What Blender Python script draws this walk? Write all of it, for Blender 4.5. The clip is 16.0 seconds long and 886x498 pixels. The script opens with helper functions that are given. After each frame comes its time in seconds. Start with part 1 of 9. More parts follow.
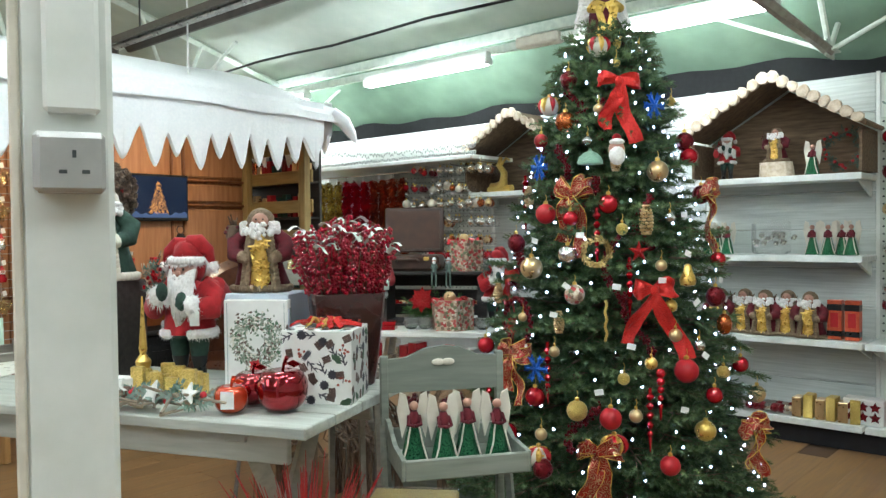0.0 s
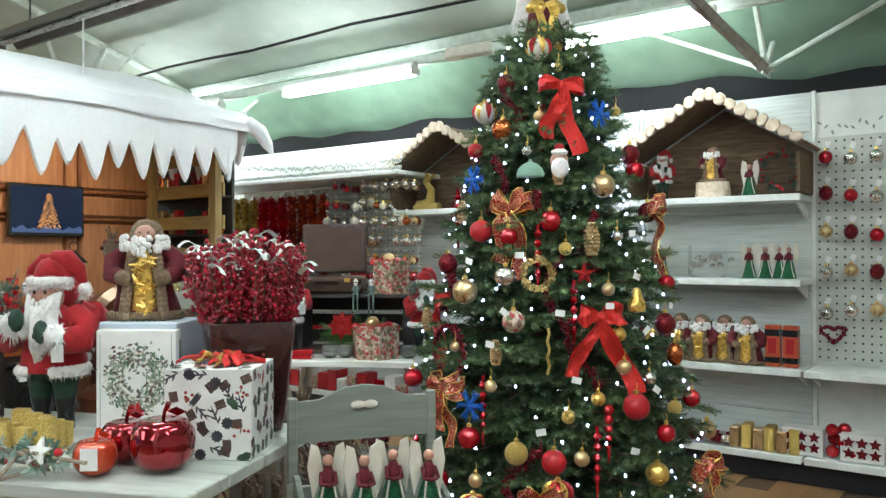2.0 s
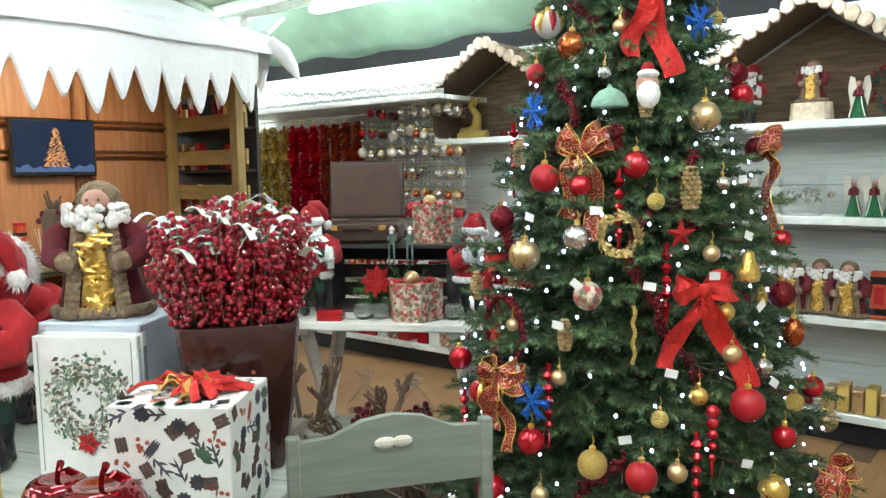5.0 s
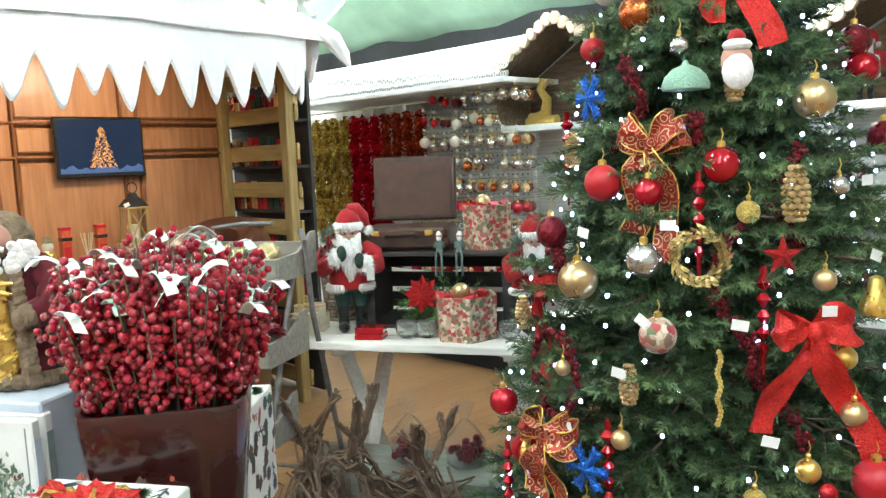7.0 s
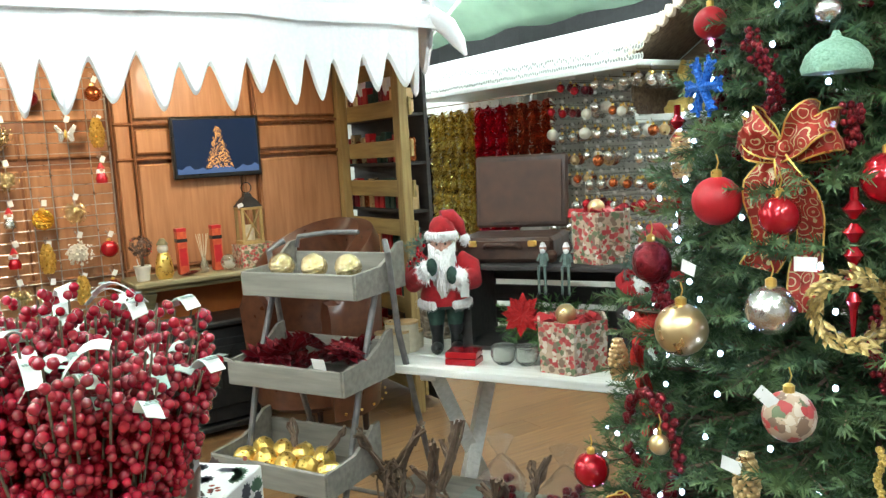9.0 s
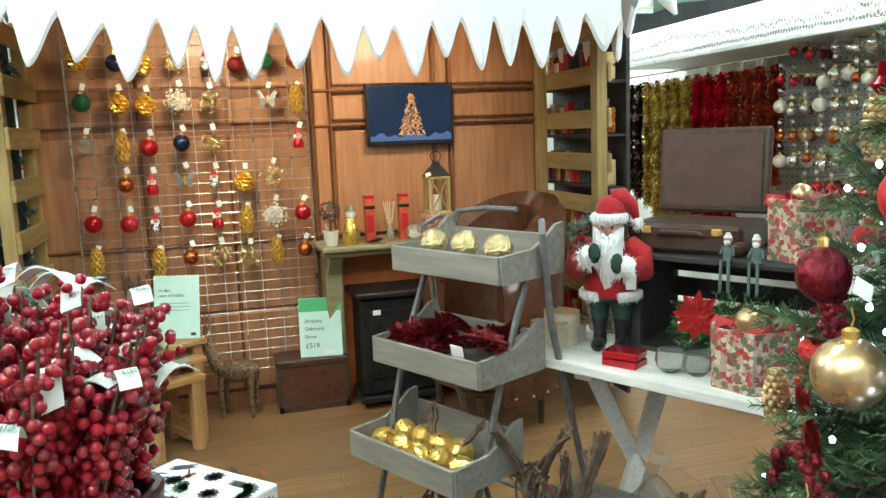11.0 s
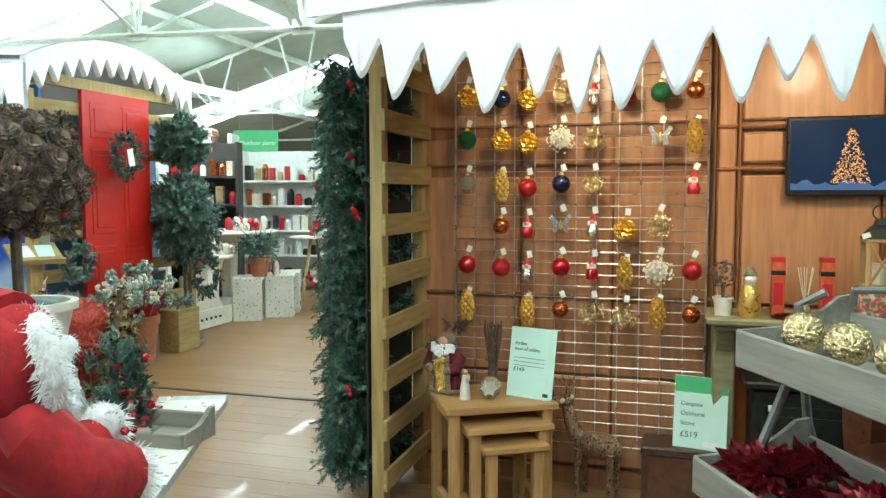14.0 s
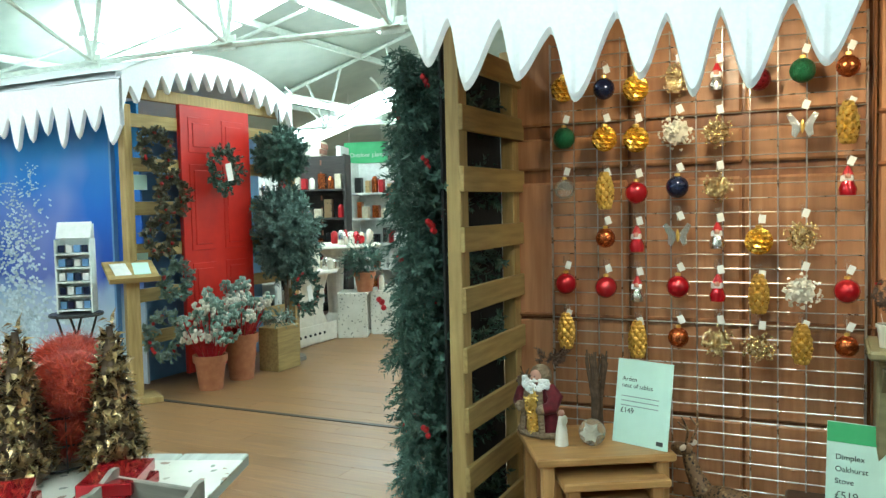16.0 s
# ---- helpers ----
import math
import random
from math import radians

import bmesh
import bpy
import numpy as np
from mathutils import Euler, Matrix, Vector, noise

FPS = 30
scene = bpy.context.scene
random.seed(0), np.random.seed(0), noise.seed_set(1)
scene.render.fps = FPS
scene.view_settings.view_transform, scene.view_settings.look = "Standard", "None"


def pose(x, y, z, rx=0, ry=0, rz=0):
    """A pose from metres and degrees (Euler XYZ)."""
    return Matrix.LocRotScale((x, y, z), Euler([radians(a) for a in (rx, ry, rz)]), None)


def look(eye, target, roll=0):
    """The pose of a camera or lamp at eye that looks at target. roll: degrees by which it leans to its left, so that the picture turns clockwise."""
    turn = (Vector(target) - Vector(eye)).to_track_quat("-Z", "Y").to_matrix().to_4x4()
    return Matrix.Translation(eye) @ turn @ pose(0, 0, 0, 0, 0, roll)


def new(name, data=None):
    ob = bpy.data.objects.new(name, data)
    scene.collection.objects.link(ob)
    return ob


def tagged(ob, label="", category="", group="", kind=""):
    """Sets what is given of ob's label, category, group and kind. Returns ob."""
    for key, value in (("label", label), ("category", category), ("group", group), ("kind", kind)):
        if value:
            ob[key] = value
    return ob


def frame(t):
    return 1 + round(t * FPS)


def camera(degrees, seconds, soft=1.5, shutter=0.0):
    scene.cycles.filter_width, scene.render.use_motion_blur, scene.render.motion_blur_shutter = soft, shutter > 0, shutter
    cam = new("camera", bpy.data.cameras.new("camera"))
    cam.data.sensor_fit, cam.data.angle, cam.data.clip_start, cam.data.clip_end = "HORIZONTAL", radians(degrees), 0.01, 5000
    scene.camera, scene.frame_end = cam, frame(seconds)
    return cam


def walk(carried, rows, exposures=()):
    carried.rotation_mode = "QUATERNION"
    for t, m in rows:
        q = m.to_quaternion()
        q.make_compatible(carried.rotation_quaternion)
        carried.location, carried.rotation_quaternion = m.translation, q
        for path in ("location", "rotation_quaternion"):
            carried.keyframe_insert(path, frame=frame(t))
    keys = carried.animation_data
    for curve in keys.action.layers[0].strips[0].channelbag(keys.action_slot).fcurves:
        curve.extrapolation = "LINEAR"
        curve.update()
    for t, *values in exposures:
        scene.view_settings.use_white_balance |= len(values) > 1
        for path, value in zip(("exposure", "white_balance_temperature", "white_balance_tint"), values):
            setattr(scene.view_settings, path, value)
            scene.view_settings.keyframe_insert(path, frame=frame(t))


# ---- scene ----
cam = camera(58.8, 16.0, soft=1.4)
PATH = [
    (0, (0.721, 0.698, 1.23), (-0.607, 2.193, 1.185), -0.7),
    (0.5, (0.669, 0.739, 1.228), (-0.644, 2.247, 1.217), -0.4),
    (1, (0.61, 0.802, 1.226), (-0.69, 2.322, 1.247), -0.1),
    (1.5, (0.56, 0.875, 1.224), (-0.701, 2.427, 1.248), -0.1),
    (2, (0.503, 0.945, 1.222), (-0.673, 2.563, 1.229), -0.2),
    (2.5, (0.454, 1.002, 1.236), (-0.682, 2.648, 1.247), -0.1),
    (3, (0.4, 1.058, 1.258), (-0.717, 2.717, 1.278), 0.3),
    (3.5, (0.328, 1.126, 1.274), (-0.826, 2.76, 1.293), 0.5),
    (4, (0.263, 1.196, 1.283), (-0.927, 2.8, 1.188), 0.1),
    (6.5, (0.041, 1.678, 1.352), (-1.335, 3.112, 1.134), -2.4),
    (7, (-0.004, 1.768, 1.357), (-1.428, 3.153, 1.125), -2.4),
    (7.5, (-0.057, 1.859, 1.37), (-1.513, 3.209, 1.13), -2.7),
    (8, (-0.108, 1.944, 1.379), (-1.6, 3.255, 1.137), -3.0),
    (8.5, (-0.139, 2.019, 1.382), (-1.685, 3.265, 1.14), -3.1),
    (9, (-0.156, 2.132, 1.389), (-1.821, 3.211, 1.145), -3.3),
    (9.5, (-0.168, 2.241, 1.396), (-1.92, 3.168, 1.133), -2.8),
    (10, (-0.183, 2.303, 1.389), (-2.001, 3.087, 1.106), -2.1),
    (12.5, (-0.521, 2.656, 1.359), (-2.503, 2.789, 1.128), -2.4),
    (13, (-0.612, 2.739, 1.349), (-2.599, 2.631, 1.146), -1.5),
    (13.5, (-0.704, 2.793, 1.341), (-2.655, 2.386, 1.179), -0.5),
    (14, (-0.831, 2.809, 1.335), (-2.741, 2.232, 1.196), -0.1),
    (14.5, (-0.991, 2.814, 1.325), (-2.884, 2.178, 1.213), 0.1),
    (15, (-1.105, 2.803, 1.336), (-2.976, 2.104, 1.23), -0.6),
    (15.5, (-1.199, 2.789, 1.336), (-3.038, 2.01, 1.229), -1.1),
    (16, (-1.325, 2.783, 1.33), (-3.123, 1.914, 1.22), -1.3),
]
walk(cam, [(t, look(eye, target, roll)) for t, eye, target, roll in PATH],
     [(0, .6, 6150, 9), (3, .62, 6200, 9), (6.5, 1.12, 6250, 9), (10, 1.1, 6150, 4), (13.5, .94, 5950, -2), (16, .82, 5750, -7)])

# world: the hall is closed, a faint grey evening outside
world = bpy.data.worlds.new("world")
scene.world = world
world.use_nodes = True
world.node_tree.nodes["Background"].inputs[0].default_value = (0.6, 0.7, 0.8, 1)
world.node_tree.nodes["Background"].inputs[1].default_value = 0.05


# ---------- mesh builder ----------
class G:
    """Collects vertices and faces of one mesh."""

    def __init__(self):
        self.v, self.f, self.m, self.k = [], [], [], 0

    def use(self, k):
        self.k = k
        return self

    def add(self, v, f):
        n = len(self.v)
        self.v.extend(tuple(p) for p in v)
        self.f.extend(tuple(i + n for i in q) for q in f)
        self.m.extend([self.k] * len(f))
        return self

    def box(self, x, y, z, sx, sy, sz, rz=0.0, c=0.0, rx=0.0, ry=0.0):
        """Box centred at x, y, z; c: chamfer of the edges."""
        hx, hy, hz = sx / 2, sy / 2, sz / 2
        m = Matrix.Translation((x, y, z)) @ Euler((radians(rx), radians(ry), radians(rz))).to_matrix().to_4x4()
        if c <= 0:
            v = [(a * hx, b * hy, d * hz) for a in (-1, 1) for b in (-1, 1) for d in (-1, 1)]
            f = [(0, 1, 3, 2), (4, 6, 7, 5), (0, 4, 5, 1), (2, 3, 7, 6), (0, 2, 6, 4), (1, 5, 7, 3)]
            return self.add([m @ Vector(p) for p in v], f)
        c = min(c, hx * .9, hy * .9, hz * .9)
        v, idx = [], {}
        for a in (-1, 1):
            for b in (-1, 1):
                for d in (-1, 1):
                    for ax in range(3):
                        p = [a * (hx - c), b * (hy - c), d * (hz - c)]
                        p[ax] = (a * hx, b * hy, d * hz)[ax]
                        idx[a, b, d, ax] = len(v)
                        v.append(m @ Vector(p))
        f = []
        for ax in range(3):
            o = [i for i in range(3) if i != ax]
            for s in (-1, 1):
                q = []
                for u, w in ((-1, -1), (1, -1), (1, 1), (-1, 1)):
                    k = [0, 0, 0]
                    k[ax], k[o[0]], k[o[1]] = s, u, w
                    q.append(idx[(*k, ax)])
                f.append(q if (s > 0) == (ax != 1) else q[::-1])
        for ax in range(3):
            o = [i for i in range(3) if i != ax]
            for u in (-1, 1):
                for w in (-1, 1):
                    q = []
                    for s, face in ((-1, 0), (1, 0), (1, 1), (-1, 1)):
                        k = [0, 0, 0]
                        k[ax], k[o[0]], k[o[1]] = s, u, w
                        q.append(idx[(*k, o[face])])
                    f.append(q)
        for a in (-1, 1):
            for b in (-1, 1):
                for d in (-1, 1):
                    f.append([idx[a, b, d, i] for i in range(3)])
        return self.add(v, f)

    def tube(self, pts, r, n=6, loop=False):
        """Tube through the points; r: one radius or one for each."""
        pts = [Vector(p) for p in pts]
        rs = r if isinstance(r, (list, tuple)) else [r] * len(pts)
        v, f = [], []
        last = len(pts) - 1
        up = None
        for i, p in enumerate(pts):
            a = pts[i - 1] if i or loop else p
            b = pts[(i + 1) % len(pts)] if i < last or loop else p
            d = (b - a).normalized() if (b - a).length > 1e-9 else Vector((0, 0, 1))
            if up is None:
                up = Vector((0, 0, 1)) if abs(d.z) < .9 else Vector((1, 0, 0))
            x = d.cross(up)
            x = x.normalized() if x.length > 1e-6 else d.orthogonal().normalized()
            up = x.cross(d).normalized()
            for k in range(n):
                t = 2 * math.pi * k / n
                v.append(p + (x * math.cos(t) + up * math.sin(t)) * rs[i])
        for i in range(len(pts) if loop else last):
            j = (i + 1) % len(pts)
            for k in range(n):
                l = (k + 1) % n
                f.append((i * n + k, i * n + l, j * n + l, j * n + k))
        if not loop:
            f.append(tuple(range(n))[::-1])
            f.append(tuple(last * n + k for k in range(n)))
        return self.add(v, f)

    def lathe(self, prof, n=16, at=(0, 0, 0), sx=1.0, sy=1.0, wob=0.0, m=None):
        """Turns the profile [(r, z), ...] about z."""
        v, f = [], []
        for r, z in prof:
            for k in range(n):
                t = 2 * math.pi * k / n
                q = r * (1 + wob * math.sin(t * 3 + z * 40) * .5 + wob * math.sin(t * 7 + z * 90) * .5)
                p = Vector((q * math.cos(t) * sx, q * math.sin(t) * sy, z))
                v.append((m @ p if m else p) + Vector(at))
        for i in range(len(prof) - 1):
            for k in range(n):
                l = (k + 1) % n
                f.append((i * n + k, i * n + l, (i + 1) * n + l, (i + 1) * n + k))
        f.append(tuple(range(n))[::-1])
        f.append(tuple((len(prof) - 1) * n + k for k in range(n)))
        return self.add(v, f)

    def ball(self, x, y, z, r, n=14, sx=1.0, sy=1.0, sz=1.0, wob=0.0):
        h = max(5, n // 2)
        prof = [(r * max(.02, math.sin(math.pi * i / h)), -r * sz * math.cos(math.pi * i / h)) for i in range(h + 1)]
        return self.lathe(prof, n, (x, y, z), sx, sy, wob)

    def prism(self, poly, d, m):
        """Extrudes a flat polygon (x, z) by d along y, then places it by m."""
        n = len(poly)
        v = [m @ Vector((x, 0, z)) for x, z in poly] + [m @ Vector((x, d, z)) for x, z in poly]
        f = [tuple(range(n)), tuple(range(2 * n - 1, n - 1, -1))]
        f += [(i, i + n, (i + 1) % n + n, (i + 1) % n) for i in range(n)]
        return self.add(v, f)

    def ribbon(self, pts, w, side, th=.0015):
        """A band of cloth through the points, w wide along side."""
        s = Vector(side).normalized() * w / 2
        v, f = [], []
        pts = [Vector(p) for p in pts]
        for i, p in enumerate(pts):
            d = (pts[min(i + 1, len(pts) - 1)] - pts[max(i - 1, 0)])
            nn = d.cross(s).normalized() * th
            v += [p - s + nn, p + s + nn, p + s - nn, p - s - nn]
        for i in range(len(pts) - 1):
            a, b = 4 * i, 4 * i + 4
            for k in range(4):
                l = (k + 1) % 4
                f.append((a + k, a + l, b + l, b + k))
        f += [(0, 1, 2, 3), tuple(len(v) - 4 + k for k in (3, 2, 1, 0))]
        return self.add(v, f)

    def mesh(self, name, mats, smooth=False):
        me = bpy.data.meshes.new(name)
        me.from_pydata(self.v, [], self.f)
        for mt in (mats if isinstance(mats, (list, tuple)) else [mats]):
            me.materials.append(mt)
        me.polygons.foreach_set("material_index", self.m)
        if smooth:
            me.polygons.foreach_set("use_smooth", [True] * len(self.f))
            me.set_sharp_from_angle(angle=radians(40))
        me.update()
        return me


def part(name, g, mats, parent, label="", smooth=False, m=None):
    ob = new(name, g.mesh(name, mats, smooth) if isinstance(g, G) else g)
    ob.parent = parent
    if m is not None:
        ob.matrix_basis = m
    if label:
        ob["label"] = label
    return ob


def solid(name, g, mats, label, category, group="", kind="", smooth=False, m=None):
    """A thing of one mesh."""
    ob = new(name, g.mesh(name, mats, smooth) if isinstance(g, G) else g)
    if m is not None:
        ob.matrix_basis = m
    return tagged(ob, label, category, group, kind)


def thing(name, label, category, m=None, group="", kind=""):
    """An empty at the base of a thing; its parts are children."""
    ob = new(name)
    ob.empty_display_size = .05
    if m is not None:
        ob.matrix_basis = m
    return tagged(ob, label, category, group, kind)


# ---------- materials ----------
def mat(name, c1, c2=None, rough=.6, metal=0.0, scale=25.0, bump=.15, stretch=(1, 1, 1), rand=0.0, island=0.0, coat=0.0,
        sheen=0.0, big=.18, trans=0.0, ior=1.45, alpha=1.0, detail=6.0, emit=None, power=0.0, pattern=None, pscale=30.0, pcut=.4, pcols=()):
    """A surface with fine grain, broad staining and relief. pattern 'blobs' prints patches in pcols."""
    mt = bpy.data.materials.new(name)
    mt.use_nodes = True
    nt = mt.node_tree
    b = nt.nodes["Principled BSDF"]
    L = nt.links.new
    c2 = c2 or tuple(min(1, x * .75) for x in c1)
    tc = nt.nodes.new("ShaderNodeTexCoord")
    mp = nt.nodes.new("ShaderNodeMapping")
    mp.inputs["Scale"].default_value = stretch
    L(tc.outputs["Object"], mp.inputs[0])
    n1 = nt.nodes.new("ShaderNodeTexNoise")
    n1.inputs["Scale"].default_value, n1.inputs["Detail"].default_value = scale, detail
    L(mp.outputs[0], n1.inputs[0])
    rp = nt.nodes.new("ShaderNodeValToRGB")
    rp.color_ramp.elements[0].position, rp.color_ramp.elements[1].position = .32, .68
    rp.color_ramp.elements[0].color, rp.color_ramp.elements[1].color = (*c2, 1), (*c1, 1)
    L(n1.outputs[0], rp.inputs[0])
    col = rp.outputs[0]
    if pattern == "blobs":
        vo = nt.nodes.new("ShaderNodeTexVoronoi")
        vo.inputs["Scale"].default_value = pscale
        wn = nt.nodes.new("ShaderNodeTexNoise")
        wn.inputs["Scale"].default_value = pscale * 1.6
        mx0 = nt.nodes.new("ShaderNodeVectorMath")
        mx0.operation = "MULTIPLY_ADD"
        mx0.inputs[1].default_value = (.9 / pscale,) * 3
        L(wn.outputs["Color"], mx0.inputs[0])
        L(tc.outputs["Object"], wn.inputs[0])
        L(tc.outputs["Object"], mx0.inputs[2])
        L(mx0.outputs[0], vo.inputs[0])
        sep = nt.nodes.new("ShaderNodeSeparateColor")
        L(vo.outputs["Color"], sep.inputs[0])
        pr = nt.nodes.new("ShaderNodeValToRGB")
        pr.color_ramp.interpolation = "CONSTANT"
        for i, pc in enumerate(pcols):
            e = pr.color_ramp.elements[i] if i < 2 else pr.color_ramp.elements.new(i / len(pcols))
            e.position, e.color = i / len(pcols), (*pc, 1)
        L(sep.outputs[0], pr.inputs[0])
        lt = nt.nodes.new("ShaderNodeMath")
        lt.operation = "LESS_THAN"
        lt.inputs[1].default_value = pcut
        L(vo.outputs["Distance"], lt.inputs[0])
        mx = nt.nodes.new("ShaderNodeMix")
        mx.data_type = "RGBA"
        L(lt.outputs[0], mx.inputs["Factor"])
        L(col, mx.inputs["A"])
        L(pr.outputs[0], mx.inputs["B"])
        col = mx.outputs["Result"]
    n2 = nt.nodes.new("ShaderNodeTexNoise")
    n2.inputs["Scale"].default_value = 2.3
    L(tc.outputs["Object"], n2.inputs[0])
    hs = nt.nodes.new("ShaderNodeHueSaturation")
    L(col, hs.inputs["Color"])
    ma = nt.nodes.new("ShaderNodeMath")
    ma.operation = "MULTIPLY_ADD"
    ma.inputs[1].default_value, ma.inputs[2].default_value = big * 2, 1 - big
    L(n2.outputs[0], ma.inputs[0])
    val = ma.outputs[0]
    if rand or island:
        if rand:
            oi = nt.nodes.new("ShaderNodeObjectInfo")
            src = oi.outputs["Random"]
        else:
            gi = nt.nodes.new("ShaderNodeNewGeometry")
            src = gi.outputs["Random Per Island"]
        mb = nt.nodes.new("ShaderNodeMath")
        mb.operation = "MULTIPLY_ADD"
        mb.inputs[1].default_value, mb.inputs[2].default_value = (rand or island), -(rand or island) / 2
        L(src, mb.inputs[0])
        ad = nt.nodes.new("ShaderNodeMath")
        L(val, ad.inputs[0])
        L(mb.outputs[0], ad.inputs[1])
        val = ad.outputs[0]
    L(val, hs.inputs["Value"])
    L(hs.outputs[0], b.inputs["Base Color"])
    rr = nt.nodes.new("ShaderNodeMapRange")
    rr.inputs["To Min"].default_value, rr.inputs["To Max"].default_value = max(0, rough - .12), min(1, rough + .12)
    L(n1.outputs[0], rr.inputs[0])
    L(rr.outputs[0], b.inputs["Roughness"])
    b.inputs["Metallic"].default_value = metal
    if bump:
        bp = nt.nodes.new("ShaderNodeBump")
        bp.inputs["Strength"].default_value, bp.inputs["Distance"].default_value = bump, .01
        L(n1.outputs[0], bp.inputs["Height"])
        L(bp.outputs[0], b.inputs["Normal"])
    b.inputs["Coat Weight"].default_value = coat
    b.inputs["Sheen Weight"].default_value = sheen
    b.inputs["Transmission Weight"].default_value = trans
    b.inputs["IOR"].default_value = ior
    b.inputs["Alpha"].default_value = alpha
    if emit:
        b.inputs["Emission Color"].default_value = (*emit, 1)
        b.inputs["Emission Strength"].default_value = power
    return mt


M_white = mat("white_paint", (.78, .8, .76), (.66, .69, .64), .45, scale=9, bump=.05, big=.06)
M_wplank = mat("white_plank", (.6, .64, .61), (.46, .5, .47), .6, scale=14, stretch=(.25, 3, 6), bump=.25, rand=.08, big=.08)
M_peg = mat("pegboard", (.56, .58, .52), (.48, .51, .46), .6, scale=30, bump=.05, big=.06)
M_shelf = mat("shelf_white", (.8, .83, .8), (.66, .7, .66), .4, scale=20, bump=.05, big=.05)
M_snow = mat("snow_fleece", (.95, .96, .97), (.89, .91, .93), .95, scale=60, bump=.2, sheen=.05, big=.06)
M_panel = mat("varnished_panel", (.42, .21, .1), (.29, .13, .058), .48, scale=7, stretch=(5, 5, .45), bump=.06, coat=.1, rand=.12, big=.2)
M_pdark = mat("panel_moulding", (.27, .115, .046), (.18, .07, .03), .4, scale=12, stretch=(4, 4, .5), bump=.06, coat=.3)
M_pine = mat("treated_pine", (.42, .3, .12), (.28, .19, .07), .65, scale=9, stretch=(5, 5, .5), bump=.25, rand=.25, big=.2)
M_pineh = mat("treated_pine_slat", (.4, .29, .11), (.26, .18, .065), .65, scale=9, stretch=(.5, 5, 6), bump=.25, rand=.3, big=.2)
M_oak = mat("oak", (.5, .29, .11), (.36, .19, .065), .42, scale=8, stretch=(.7, 7, 7), bump=.1, coat=.1, rand=.15)
M_oakv = mat("oak_upright", (.48, .28, .11), (.34, .18, .065), .42, scale=8, stretch=(7, 7, .7), bump=.1, coat=.1, rand=.15)
M_grey = mat("grey_washed_wood", (.27, .25, .21), (.19, .175, .145), .7, scale=9, stretch=(.6, 6, 6), bump=.25, rand=.15)
M_greyg = mat("grey_green_wood", (.24, .26, .22), (.17, .19, .16), .65, scale=9, stretch=(.6, 6, 6), bump=.2, rand=.12)
M_wtable = mat("whitewashed_board", (.82, .81, .75), (.66, .65, .58), .6, scale=8, stretch=(.5, 8, 8), bump=.3, rand=.1, big=.15)
M_gtable = mat("grey_table_paint", (.5, .53, .48), (.36, .38, .34), .55, scale=8, stretch=(.6, 6, 6), bump=.2, rand=.08)
M_crate = mat("dark_crate", (.05, .045, .04), (.025, .022, .02), .7, scale=10, stretch=(.6, 6, 6), bump=.25)
M_log = mat("log_slice", (.66, .57, .45), (.46, .36, .25), .8, scale=40, bump=.4, rand=.3)
M_bark = mat("bark_board", (.22, .15, .09), (.1, .065, .04), .85, scale=15, stretch=(.5, 4, 4), bump=.5, rand=.25)
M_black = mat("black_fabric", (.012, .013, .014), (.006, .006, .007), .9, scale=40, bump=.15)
M_blackm = mat("black_iron", (.02, .02, .02), (.01, .01, .01), .45, metal=.3, scale=30, bump=.1)
M_dark = mat("dark_plinth", (.015, .016, .02), (.01, .01, .012), .5, scale=20, bump=.05)
M_steel = mat("grey_steel_wire", (.5, .48, .46), (.36, .34, .32), .3, metal=.9, scale=30, bump=.05)
M_iron = mat("dull_iron", (.22, .21, .2), (.14, .135, .13), .5, metal=.5, scale=40, bump=.1)
M_chrome = mat("chrome", (.8, .8, .8), (.7, .7, .7), .15, metal=1, bump=0)
M_ceil = mat("ceiling_sheet", (.47, .53, .46), (.41, .47, .41), .7, scale=5, bump=.08, big=.1)
M_ceilg = mat("green_lining", (.22, .33, .24), (.17, .26, .19), .7, scale=5, bump=.08, big=.12)
M_truss = mat("truss_paint", (.7, .76, .68), (.55, .62, .55), .5, scale=20, bump=.1)
M_trussd = mat("weathered_tube", (.42, .4, .34), (.28, .25, .21), .55, scale=14, bump=.15)
M_heater = mat("heater_brown", (.1, .08, .065), (.06, .05, .04), .5, metal=.3, scale=12, bump=.1)
M_plank = mat("laminate_plank", (.285, .16, .067), (.19, .098, .039), .4, scale=7, stretch=(.5, 7, 7), bump=.05, coat=.06, rand=.2, big=.12)
M_plank2 = mat("laminate_plank_far", (.285, .16, .067), (.19, .098, .039), .4, scale=7, stretch=(.5, 7, 7), bump=.05, coat=.06, island=.2, big=.12)
M_sub = mat("subfloor", (.1, .06, .035), (.07, .04, .025), .7, scale=10)
M_strip = mat("floor_strip", (.04, .035, .03), None, .5)
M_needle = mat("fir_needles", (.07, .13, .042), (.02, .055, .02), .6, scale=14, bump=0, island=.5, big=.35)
M_needle2 = mat("garland_needles", (.11, .19, .145), (.035, .085, .065), .6, scale=10, bump=0, island=.5, big=.4)
M_frost = mat("frosted_needles", (.3, .38, .34), (.1, .18, .13), .7, scale=12, bump=0, island=.4)
M_twig = mat("twig_brown", (.17, .115, .075), (.08, .052, .034), .85, scale=40, bump=.4, island=.4)
M_wicker = mat("grey_wicker", (.33, .27, .2), (.2, .16, .11), .75, scale=40, bump=.3, island=.4)
M_cone = mat("pine_cone", (.16, .1, .07), (.07, .042, .03), .8, scale=50, bump=.4, island=.5)
